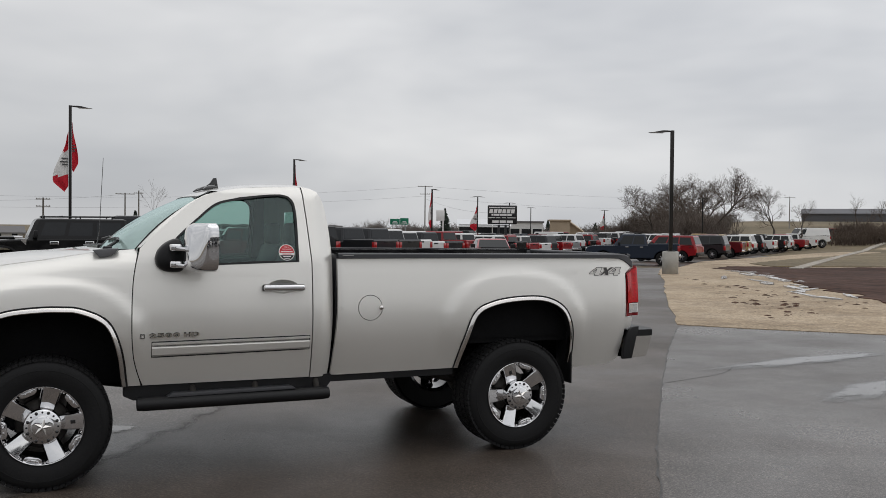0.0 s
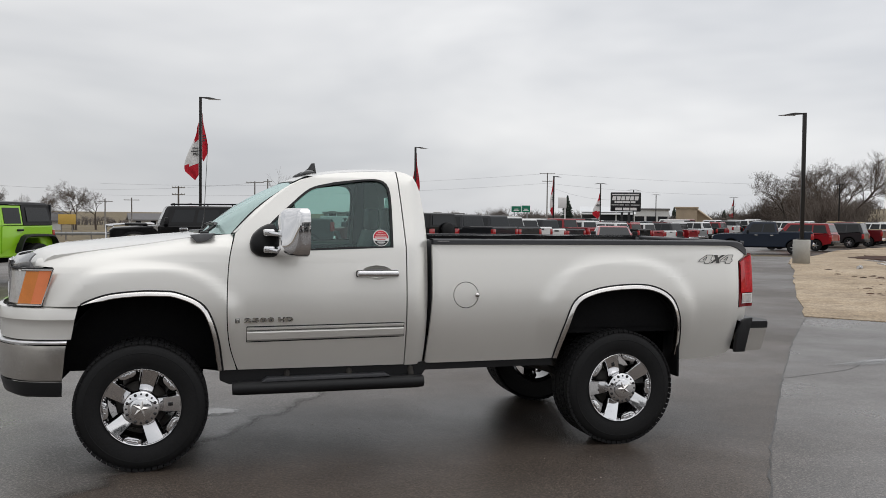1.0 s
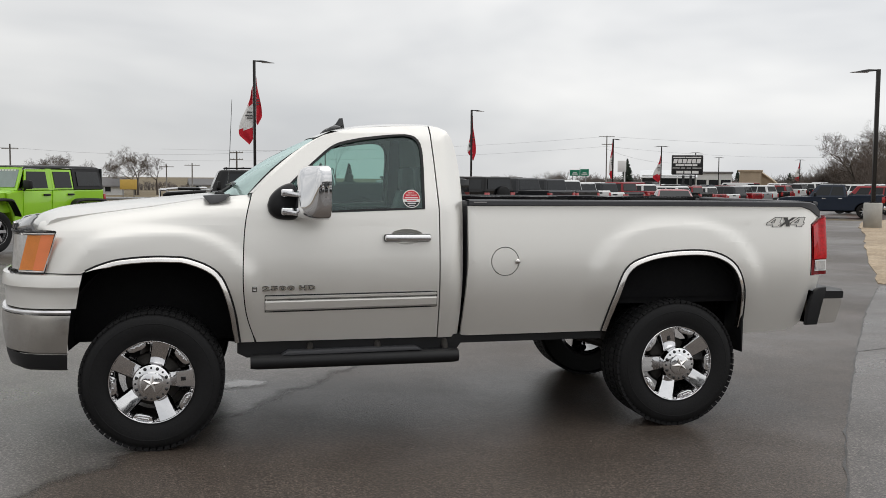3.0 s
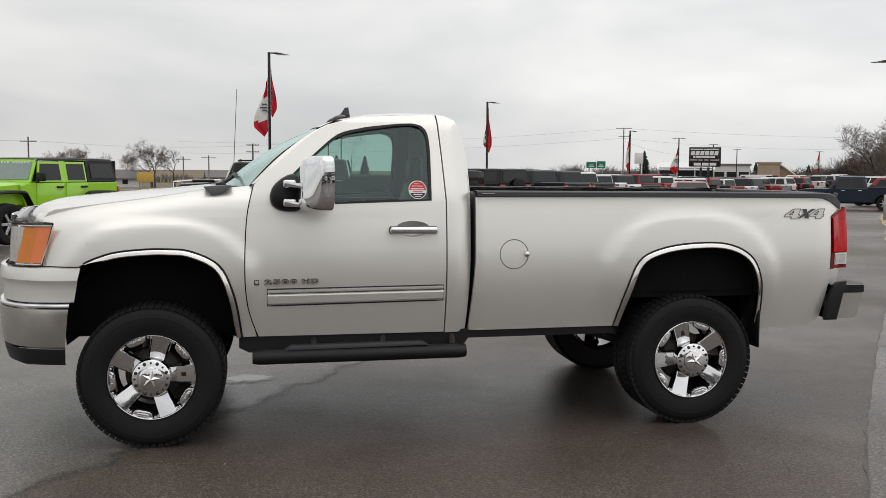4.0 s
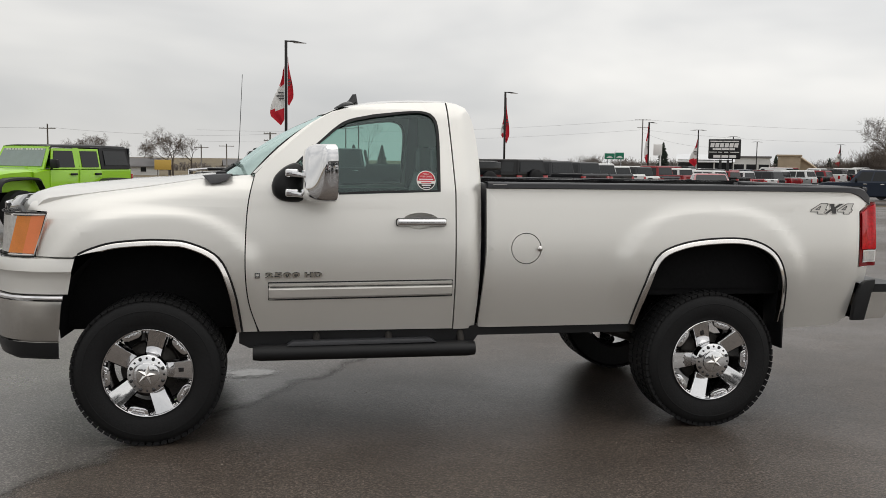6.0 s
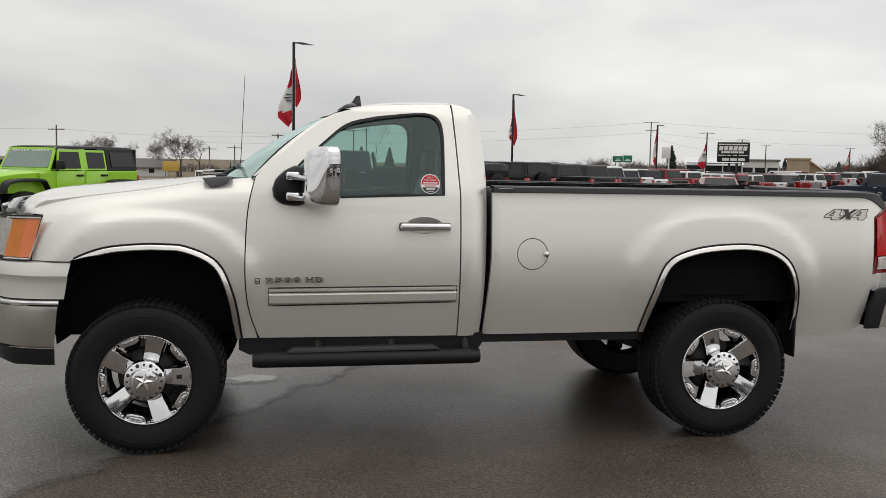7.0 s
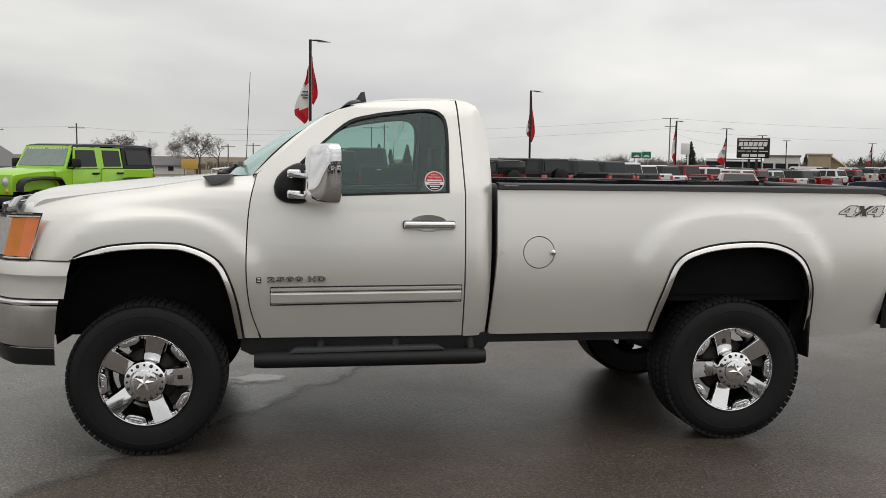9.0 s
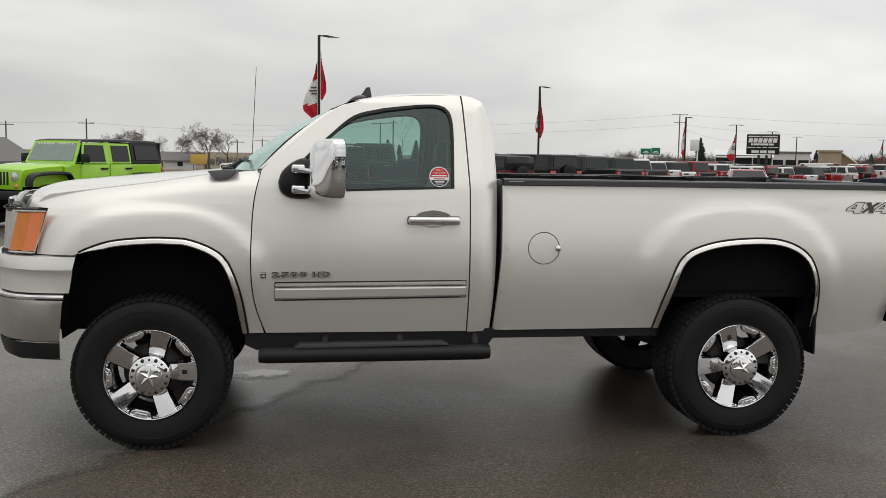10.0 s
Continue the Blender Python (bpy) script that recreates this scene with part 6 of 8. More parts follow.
def greenhouse(bm, g, W0, W1, z0, z1):
    """The glazed upper body, between its base and its roof, with a crowned roof."""
    xf0, xf1, xr1, xr0 = g
    rows = []
    for k, (w, zz) in enumerate(((0, z0), (0.5, (z0 + z1) / 2), (0.92, z1 - 0.05), (1.0, z1 - 0.012))):
        xa, xb, wd = xf0 + (xf1 - xf0) * w, xr0 + (xr1 - xr0) * w, (W0 + (W1 - W0) * w) / 2 - (0.03 if k == 3 else 0)
        if k == 3:
            xa, xb = xa - 0.04, xb + 0.04
        rows.append([(xa, -wd * 0.93, zz), (xa - 0.10, -wd, zz), (xb + 0.08, -wd, zz), (xb, -wd * 0.95, zz), (xb, wd * 0.95, zz), (xb + 0.08, wd, zz), (xa - 0.10, wd, zz), (xa, wd * 0.93, zz)])
    rows.append([(p[0] * 0.96 + (xf1 + xr1) / 2 * 0.04, p[1] * 0.8, z1) for p in rows[-1]])
    vs = grid_faces(bm, rows, close_v=True)
    cap(bm, vs[-1])
    cap(bm, vs[0])
    bmesh.ops.recalc_face_normals(bm, faces=bm.faces)


def side_pane(car, g, W0, W1, z0, z1, u0, u1, v0, v1, s, material=None):
    xf0, xf1, xr1, xr0 = g
    def at(u, v):
        xa, xb = xf0 + (xf1 - xf0) * v - 0.06, xr0 + (xr1 - xr0) * v + 0.05
        return (xa + (xb - xa) * u, s * (W0 + (W1 - W0) * v) / 2, z0 + (z1 - z0) * v)
    c = [at(u0, v0), at(u1, v0), at(u1, v1), at(u0, v1)]
    if s < 0:
        c = c[::-1]
    quad_pane("side_window", car, c, material or dark_glass)


def end_pane(name, car, x0, x1, W0, W1, z0, z1, front, material=None):
    c = [(x0, -W0 / 2, z0), (x0, W0 / 2, z0), (x1, W1 / 2, z1), (x1, -W1 / 2, z1)]
    if not front:
        c = c[::-1]
    quad_pane(name, car, c, material or dark_glass)


def make_car(kind, colour, lift=0.0):
    """pickup, suv, van or sedan."""
    body_paint = PAINTS[colour]
    spec = {
        "pickup": dict(L=5.85, W=2.0, belt=1.22, roof=1.92, hood=1.14, wb=(1.80, -1.85), r=0.40, g=(1.18, 0.62, -0.78, -0.92), bed=1.32),
        "suv": dict(L=5.0, W=1.95, belt=1.16, roof=1.86, hood=1.08, wb=(1.48, -1.45), r=0.38, g=(1.02, 0.45, -2.15, -2.42), bed=0),
        "van": dict(L=5.6, W=2.05, belt=1.25, roof=2.15, hood=1.15, wb=(1.75, -1.65), r=0.37, g=(1.70, 1.05, -2.62, -2.74), bed=0),
        "sedan": dict(L=4.7, W=1.78, belt=0.95, roof=1.42, hood=0.92, wb=(1.38, -1.35), r=0.32, g=(0.85, 0.20, -1.25, -1.75), bed=0.98),
    }[kind]
    L, W, belt, roof, hood, r, g = spec["L"], spec["W"], spec["belt"] + lift, spec["roof"] + lift, spec["hood"] + lift, spec["r"] + lift * 0.4, spec["g"]
    a, b = spec["wb"]
    rear_top = (spec["bed"] + lift) if spec["bed"] else belt
    zb = 0.42 + lift
    car = thing(kind + "_vehicle" if kind != "pickup" else "parked_pickup", "%s %s parked on the lot" % (colour, kind), kind, "parked vehicles")
    bm = bmesh.new()
    ra = r + 0.09
    prof = [(-L / 2 + 0.06, zb + 0.08), (b - ra - 0.02, zb)] + arch(b, ra, r)[0:] + [(b + ra + 0.02, zb - 0.03), (a - ra - 0.02, zb - 0.03)] + arch(a, ra, r) + [(L / 2 - 0.10, zb + 0.02), (L / 2 - 0.02, zb + 0.2),
            (L / 2 - 0.02, hood - 0.18), (L / 2 - 0.14, hood - 0.04), (L / 2 - 0.5, hood + 0.03), (g[0] + 0.02, belt - 0.02), (g[0] - 0.3, belt), (g[3] + 0.05, belt)]
    if spec["bed"]:
        prof += [(g[3] - 0.02, belt), (g[3] - 0.05, rear_top), (-L / 2 + 0.08, rear_top + 0.02)]
    else:
        prof += [(-L / 2 + 0.16, belt)]
    prof += [(-L / 2 + 0.02, rear_top - 0.06), (-L / 2 + 0.02, zb + 0.25)]
    slab(bm, prof, -W / 2, W / 2, 0.045)
    part("body", bm, body_paint, car, "", 18)
    bm = bmesh.new()
    greenhouse(bm, g, W - 0.10, W - 0.42, belt - 0.01, roof)
    part("cab" if kind == "pickup" else "upper_body", bm, body_paint, car, "", 18)
    bm = bmesh.new()
    box(bm, -L / 2 + 0.3, L / 2 - 0.3, -W / 2 + 0.28, W / 2 - 0.28, zb - 0.08, zb + 0.6)
    part("underbody", bm, dark_inside, car)
    cuts = {"pickup": ((0.10, 0.53), (0.57, 0.95)), "suv": ((0.10, 0.36), (0.39, 0.64), (0.67, 0.95)), "van": ((0.06, 0.20),), "sedan": ((0.12, 0.48), (0.51, 0.86))}[kind]
    for s in (1, -1):
        for u0, u1 in cuts:
            side_pane(car, g, W - 0.10, W - 0.42, belt - 0.01, roof, u0, u1, 0.10, 0.82, s)
    end_pane("windscreen", car, g[0] + (g[1] - g[0]) * 0.08 + 0.005, g[0] + (g[1] - g[0]) * 0.88 + 0.005, W - 0.28, W - 0.50, belt + (roof - belt) * 0.08, belt + (roof - belt) * 0.88, True)
    end_pane("rear_window", car, g[3] + (g[2] - g[3]) * 0.15 - 0.005, g[3] + (g[2] - g[3]) * 0.85 - 0.005, W - 0.36, W - 0.55, belt + (roof - belt) * 0.15, belt + (roof - belt) * 0.85, False)
    for x in (a, b):
        for s in (1, -1):
            far_wheel(car, x, s * (W / 2 - 0.13), r)
    trim = chrome if kind == "pickup" else black_plastic
    bm = bmesh.new()
    box(bm, -L / 2 - 0.06, -L / 2 + 0.10, -W / 2 + 0.03, W / 2 - 0.03, zb + 0.06, zb + 0.26, 0.03)
    part("rear_bumper", bm, trim, car)
    bm = bmesh.new()
    box(bm, L / 2 - 0.12, L / 2 + 0.05, -W / 2 + 0.04, W / 2 - 0.04, zb + 0.02, zb + 0.24, 0.04)
    part("front_bumper", bm, trim, car)
    bm = bmesh.new()
    box(bm, L / 2 - 0.06, L / 2 + 0.02, -W / 2 + 0.48, W / 2 - 0.48, hood - 0.36, hood - 0.08, 0.02)
    part("grille", bm, black_plastic, car)
    for s in (1, -1):
        bm = bmesh.new()
        y0, y1 = sorted((s * (W / 2 - 0.20), s * (W / 2 + 0.006)))
        zt = rear_top - 0.10
        box(bm, -L / 2 - 0.01, -L / 2 + 0.16, y0, y1, zt - (0.36 if kind != "sedan" else 0.18), zt, 0.02)
        part("tail_lamp", bm, far_lamp_red, car)
        bm = bmesh.new()
        y0, y1 = sorted((s * (W / 2 - 0.42), s * (W / 2 - 0.02)))
        box(bm, L / 2 - 0.20, L / 2 + 0.0, y0, y1, hood - 0.30, hood - 0.10, 0.03)
        part("head_lamp", bm, far_lamp_white, car)
        bm = bmesh.new()
        y0, y1 = sorted((s * (W / 2 - 0.02), s * (W / 2 + 0.22)))
        box(bm, g[0] - 0.42, g[0] - 0.30, y0, y1, belt + 0.02, belt + 0.22, 0.03)
        part("mirror", bm, black_plastic, car)
        for hx in ((g[0] - 0.95, g[3] + 0.25) if kind != "sedan" else (g[0] - 0.9, g[3] + 0.6)):
            bm = bmesh.new()
            y0, y1 = sorted((s * (W / 2 - 0.01), s * (W / 2 + 0.025)))
            box(bm, hx, hx + 0.2, y0, y1, belt - 0.14, belt - 0.10, 0.01)
            part("door_handle", bm, trim, car)
    if kind == "pickup":
        bm = bmesh.new()
        box(bm, -L / 2 + 0.14, g[3] - 0.10, -W / 2 + 0.10, W / 2 - 0.10, rear_top - 0.1, rear_top + 0.024)
        part("bed_liner", bm, dark_inside, car)
        bm = bmesh.new()
        box(bm, -L / 2 + 0.008, -L / 2 + 0.03, -0.22, 0.22, rear_top - 0.16, rear_top - 0.07, 0.01)
        part("tailgate_handle", bm, black_plastic, car)
    return car


PROTO = {}


def park(kind, colour, x, y, heading, lift=0.0, z=None):
    """A vehicle at a place; heading in degrees, 0 along +x, 90 along +y."""
    key = (kind, lift)
    m = pose(x, y, gz(x, y) + 0.01 if z is None else z, 0, 0, heading)
    if key not in PROTO:
        car = make_car(kind, colour, lift)
        PROTO[key] = (car, colour)
        car.matrix_basis = m
        return car
    first, was = PROTO[key]
    car = copy_thing(first, m)
    if colour != was:
        for o in car.children_recursive:
            if o.type == "MESH" and o.data.materials and o.data.materials[0] == PAINTS[was]:
                o.material_slots[0].link = "OBJECT"
                o.material_slots[0].material = PAINTS[colour]
        car["label"] = "%s %s parked on the lot" % (colour, kind)
    return car


# the row behind the truck's bed, tails towards the lane
H = 121
ROW = [("pickup", "dark grey", 16.1, 37.2, 0.10), ("pickup", "dark grey", 18.5, 40.0, 0.10), ("suv", "white", 18.6, 46.0, 0.0), ("pickup", "white", 20.9, 44.3, 0.10), ("pickup", "white", 23.1, 47.3, 0.0), ("pickup", "dark grey", 25.6, 49.9, 0.0)]
MORE = ["pickup red", "pickup white", "suv white", "pickup black", "pickup red", "pickup white", "suv dark grey", "pickup red", "pickup silver", "suv white", "pickup black", "suv red", "pickup white", "suv black",
        "pickup dark grey", "suv white", "pickup black", "suv silver", "pickup white", "suv black"]
for j, w in enumerate(MORE):
    ROW.append((w.split(" ", 1)[0], w.split(" ", 1)[1], 28.2 + 2.65 * j, 52.5 + 2.62 * j, 0.10 if j % 3 == 0 else 0.0))
for kind, colour, x, y, up in ROW:
    # the place given is that of the tail
    h = H + random.uniform(-3, 3)
    c = park(kind, colour, x + 2.9 * math.cos(radians(h)), y + 2.9 * math.sin(radians(h)), h, up)
# two rows further back
rng = random.Random(11)
KINDS = ["pickup", "pickup", "suv", "suv", "van", "pickup"]
COLS = ["white", "red", "black", "dark grey", "white", "silver", "maroon", "white", "navy blue"]
for row in range(1, 4):
    for k in range(17):
        if rng.random() < 0.12:
            continue
        x, y = 19.0 + k * 3.5 - row * 5.4, 48.5 + k * 3.45 + row * 9.6
        park(rng.choice(KINDS), rng.choice(COLS), x + rng.uniform(-0.3, 0.3), y + rng.uniform(-0.3, 0.3), (H if row % 2 else H + 180) + rng.uniform(-3, 3))
# a saloon nosing out of the lane, a blue pickup across the way
park("sedan", "pink-red", 20.9, 35.2, 250, 0.10)
park("pickup", "navy blue", 35.4, 44.0, 143, 0.04)
# the row on the sand by the field
for kind, colour, x, y in (("suv", "red", 41.6, 48.9), ("suv", "dark grey", 49.0, 54.7), ("pickup", "maroon", 52.4, 57.4), ("pickup", "tan", 56.4, 61.2), ("suv", "white", 60.6, 64.5),
                           ("suv", "black", 64.3, 67.4), ("pickup", "white", 68.1, 70.5), ("pickup", "black", 72.1, 73.3), ("suv", "white", 76.2, 75.9), ("pickup", "red", 80.7, 79.0), ("pickup", "white", 85.7, 82.4)):
    park(kind, colour, x, y, 127 + random.uniform(-4, 4))
park("van", "white", 90.0, 84.5, 165, 0.35)
park("pickup", "red", 108.0, 97.5, 138)
for kind, colour, x, y in (("pickup", "white", 58.0, 70.0), ("pickup", "tan", 64.0, 73.0), ("suv", "white", 57.5, 73.0), ("suv", "silver", 64.0, 80.0), ("suv", "white", 68.0, 84.0), ("suv", "white", 80.0, 96.0)):
    park(kind, colour, x, y, 127 + random.uniform(-6, 6))
# a row behind the place the camera starts from, mirrored in the chrome
for k, (kind, colour) in enumerate((("suv", "black"), ("pickup", "dark grey"), ("suv", "maroon"), ("pickup", "white"), ("suv", "black"), ("pickup", "black"), ("suv", "dark grey"), ("pickup", "navy blue"))):
    park(kind, colour, -9.5 + 3.0 * k, -17.5, 90)
# seen through the cab: a dark pickup and others standing beyond
park("pickup", "dark grey", 3.6, 31.0, 172, 0.32)
park("suv", "silver", 2.2, 42.0, 160)


# ---- the lime green off-roader with a black hard top ----
def boxy_offroader(colour, label, doors=2, guard=False):
    body_paint = PAINTS[colour]
    car = thing("off_road_vehicle", label, "off-road vehicle", "parked vehicles")
    r = 0.45
    W = 1.56
    bm = bmesh.new()
    prof = [(-2.05, 0.72), (-1.90, 0.62), (-1.72, 0.62)] + [(-1.68, 0.80), (-1.55, 1.02), (-1.0, 1.02), (-0.84, 0.80), (-0.80, 0.58)] + [(0.85, 0.58), (0.92, 0.85), (1.02, 1.05), (1.05, 1.28), (0.72, 1.33), (-2.05, 1.33)]
    slab(bm, prof, -W / 2, W / 2, 0.035)
    part("tub", bm, body_paint, car, "", 18)
    bm = bmesh.new()
    rows = []
    for x, hw, z in ((0.70, 0.74, 1.335), (1.1, 0.72, 1.33), (1.6, 0.68, 1.30), (1.98, 0.63, 1.25), (2.08, 0.62, 1.19)):
        rows.append([(x, -hw, 0.85), (x, -hw, z - 0.05), (x, -hw + 0.07, z), (x, -0.35, z + 0.012), (x, -0.28, z + 0.035), (x, 0.28, z + 0.035), (x, 0.35, z + 0.012), (x, hw - 0.07, z), (x, hw, z - 0.05), (x, hw, 0.85)])
    vs = grid_faces(bm, rows)
    cap(bm, vs[-1])
    bmesh.ops.recalc_face_normals(bm, faces=bm.faces)
    part("bonnet", bm, body_paint, car, "", 40)
    bm = bmesh.new()
    box(bm, 2.06, 2.13, -0.66, 0.66, 0.78, 1.22, 0.03)
    gr = part("grille", bm, body_paint, car)
    for k in range(7):
        bm = bmesh.new()
        y = (k - 3) * 0.098
        box(bm, 2.125, 2.136, y - 0.03, y + 0.03, 0.88, 1.16, 0.008)
        part("grille_slot", bm, seam_black, gr)
    for s in (1, -1):
        bm = bmesh.new()
        lathe(bm, [(0.0, 0.03), (0.07, 0.025), (0.095, 0.0), (0.105, 0.0), (0.105, -0.03)], "x", 24, (2.13, s * 0.50, 1.06))
        part("head_lamp", bm, far_lamp_white, car, "round head lamp")
        bm = bmesh.new()
        lathe(bm, [(0.0, 0.02), (0.045, 0.015), (0.05, -0.01)], "x", 16, (2.13, s * 0.55, 0.86))
        part("turn_signal", bm, amber_lens, car)
        # black flares
        for pts in ([(0.82, 0.82), (0.98, 1.08), (1.12, 1.17), (1.85, 1.15), (2.05, 1.05), (2.08, 0.92)], [(-2.06, 0.90), (-1.98, 1.05), (-1.80, 1.12), (-1.05, 1.12), (-0.86, 1.0), (-0.74, 0.74)]):
            bm = bmesh.new()
            rows = [[(x, s * 0.74, z), (x, s * 0.95, z - 0.01), (x, s * 0.965, z - 0.05), (x, s * 0.94, z - 0.07), (x, s * 0.74, z - 0.05)] for x, z in spline(pts, 18)]
            vs = grid_faces(bm, rows, close_v=True)
            cap(bm, vs[0])
            cap(bm, vs[-1])
            bmesh.ops.recalc_face_normals(bm, faces=bm.faces)
            part("wheel_flare", bm, black_plastic if pts[0][0] < 0 or not guard else black_plastic, car)
        # door outlines: panels standing proud, with handles and panes
        bounds = ((0.60, -0.25), (-0.29, -1.02)) if doors == 4 else ((0.60, -0.45),)
        for x1, x0 in bounds:
            bm = bmesh.new()
            y0, y1 = sorted((s * (W / 2 - 0.01), s * (W / 2 + 0.022)))
            slab(bm, [(x0, 0.68 if x0 > -0.9 else 1.0), (x0 + 0.02, 1.32), (x1 - 0.02, 1.32), (x1, 0.68)], y0, y1, 0.012)
            d = part("door", bm, body_paint, car)
            bm = bmesh.new()
            y0, y1 = sorted((s * (W / 2 + 0.02), s * (W / 2 + 0.06)))
            box(bm, x0 + 0.05, x0 + 0.25, y0, y1, 1.20, 1.245, 0.012)
            part("door_handle", bm, black_plastic, d)
            c = [(x0 + 0.03, s * W / 2, 1.34), (x1 - 0.03, s * W / 2, 1.34), (x1 - 0.03 - (0.12 if x1 > 0.5 else 0), s * (W / 2 - 0.09), 1.80), (x0 + 0.03, s * (W / 2 - 0.09), 1.80)]
            quad_pane("door_frame", car, c if s < 0 else c[::-1], body_paint, 0.02)
            c = [(x0 + 0.09, s * (W / 2 + 0.008), 1.38), (x1 - 0.10, s * (W / 2 + 0.008), 1.38), (x1 - 0.10 - (0.10 if x1 > 0.5 else 0), s * (W / 2 - 0.07), 1.75), (x0 + 0.09, s * (W / 2 - 0.07), 1.75)]
            quad_pane("side_window", car, c if s < 0 else c[::-1], dark_glass, 0.012)
        if doors == 4:
            c = [(-0.36, s * (W / 2 - 0.004), 1.33), (-0.19, s * (W / 2 - 0.004), 1.33), (-0.19, s * (W / 2 - 0.094), 1.82), (-0.36, s * (W / 2 - 0.094), 1.82)]
            quad_pane("pillar", car, c if s < 0 else c[::-1], body_paint, 0.02)
        xr = bounds[-1][1]
        c = [(-2.02, s * W / 2, 1.34), (xr, s * W / 2, 1.34), (xr, s * (W / 2 - 0.09), 1.82), (-1.98, s * (W / 2 - 0.09), 1.82)]
        quad_pane("hard_top_side", car, c if s < 0 else c[::-1], black_plastic, 0.02)
        c = [(-1.92, s * (W / 2 + 0.008), 1.42), (xr - 0.12, s * (W / 2 + 0.008), 1.42), (xr - 0.12, s * (W / 2 - 0.065), 1.76), (-1.88, s * (W / 2 - 0.065), 1.76)]
        quad_pane("side_window", car, c if s < 0 else c[::-1], dark_glass, 0.012)
        bm = bmesh.new()
        y0, y1 = sorted((s * 0.80, s * 1.02))
        box(bm, 0.52, 0.62, y0, y1, 1.36, 1.56, 0.03)
        tube(bm, [(0.56, s * 0.78, 1.33), (0.57, s * 0.88, 1.40)], 0.02, 6)
        part("mirror", bm, black_plastic, car)
        bm = bmesh.new()
        y0, y1 = sorted((s * 0.60, s * 0.80))
        box(bm, -2.10, -2.03, y0, y1, 1.0, 1.22, 0.015)
        part("tail_lamp", bm, far_lamp_red, car)
        for x in (1.50, -1.42):
            far_wheel(car, x, s * 0.82, r)
    quad_pane("windscreen_frame", car, [(0.74, -0.76, 1.33), (0.74, 0.76, 1.33), (0.48, 0.68, 1.85), (0.48, -0.68, 1.85)], body_paint, 0.03)
    quad_pane("windscreen", car, [(0.726, -0.68, 1.40), (0.726, 0.68, 1.40), (0.515, 0.62, 1.79), (0.515, -0.62, 1.79)], mat("far_windscreen", (0.20, 0.25, 0.24), 0.05, 0, coat=0.5), 0.012)
    if doors == 4:
        for k in range(13):
            if k == 6:
                continue
            y = (k - 6) * 0.085
            bm = bmesh.new()
            box(bm, 0.528, 0.538, y - 0.03, y + 0.03, 1.76, 1.80)
            part("banner_letter", bm, sticker_white, car, "white banner lettering on the windscreen")
    bm = bmesh.new()
    rows = []
    for x, z in ((0.50, 1.85), (0.42, 1.875), (-0.8, 1.895), (-1.9, 1.88), (-2.02, 1.84)):
        rows.append([(x, -0.70, z - 0.06), (x, -0.67, z - 0.01), (x, -0.4, z + 0.012), (x, 0.4, z + 0.012), (x, 0.67, z - 0.01), (x, 0.70, z - 0.06)])
    grid_faces(bm, rows)
    bmesh.ops.recalc_face_normals(bm, faces=bm.faces)
    part("hard_top", bm, black_plastic, car, "black hard top")
    bm = bmesh.new()
    box(bm, -2.04, -2.0, -0.74, 0.74, 1.33, 1.84, 0.01)
    part("rear_glass", bm, dark_glass, car)
    bm = bmesh.new()
    lathe(bm, [(0.0, -0.13), (0.2, -0.14), (0.36, -0.12), (0.40, -0.05), (0.40, 0.05), (0.36, 0.12), (0.0, 0.12)], "x", 26, (-2.20, 0.05, 1.08))
    part("spare_wheel", bm, rubber, car)
    bm = bmesh.new()
    box(bm, 2.12, 2.32, -0.85, 0.85, 0.58, 0.76, 0.04)
    part("front_bumper", bm, black_plastic, car)
    bm = bmesh.new()
    box(bm, -2.22, -2.05, -0.80, 0.80, 0.58, 0.74, 0.04)
    part("rear_bumper", bm, black_plastic, car)
    bm = bmesh.new()
    box(bm, -1.9, 1.9, -0.5, 0.5, 0.45, 0.9)
    part("underbody", bm, dark_inside, car)
    return car


jeep = boxy_offroader("lime green", "lime green four-door off-roader with a black hard top", 4)
jeep.matrix_basis = pose(-4.29, 17.66, gz(-4.29, 17.66) + 0.04, 0, 0, 237)
jeep2 = boxy_offroader("maroon", "dark red two-door off-roader with a black hard top", 2)
jeep2.matrix_basis = pose(8.5, 33.5, gz(8.5, 33.5), 0, 0, 121)


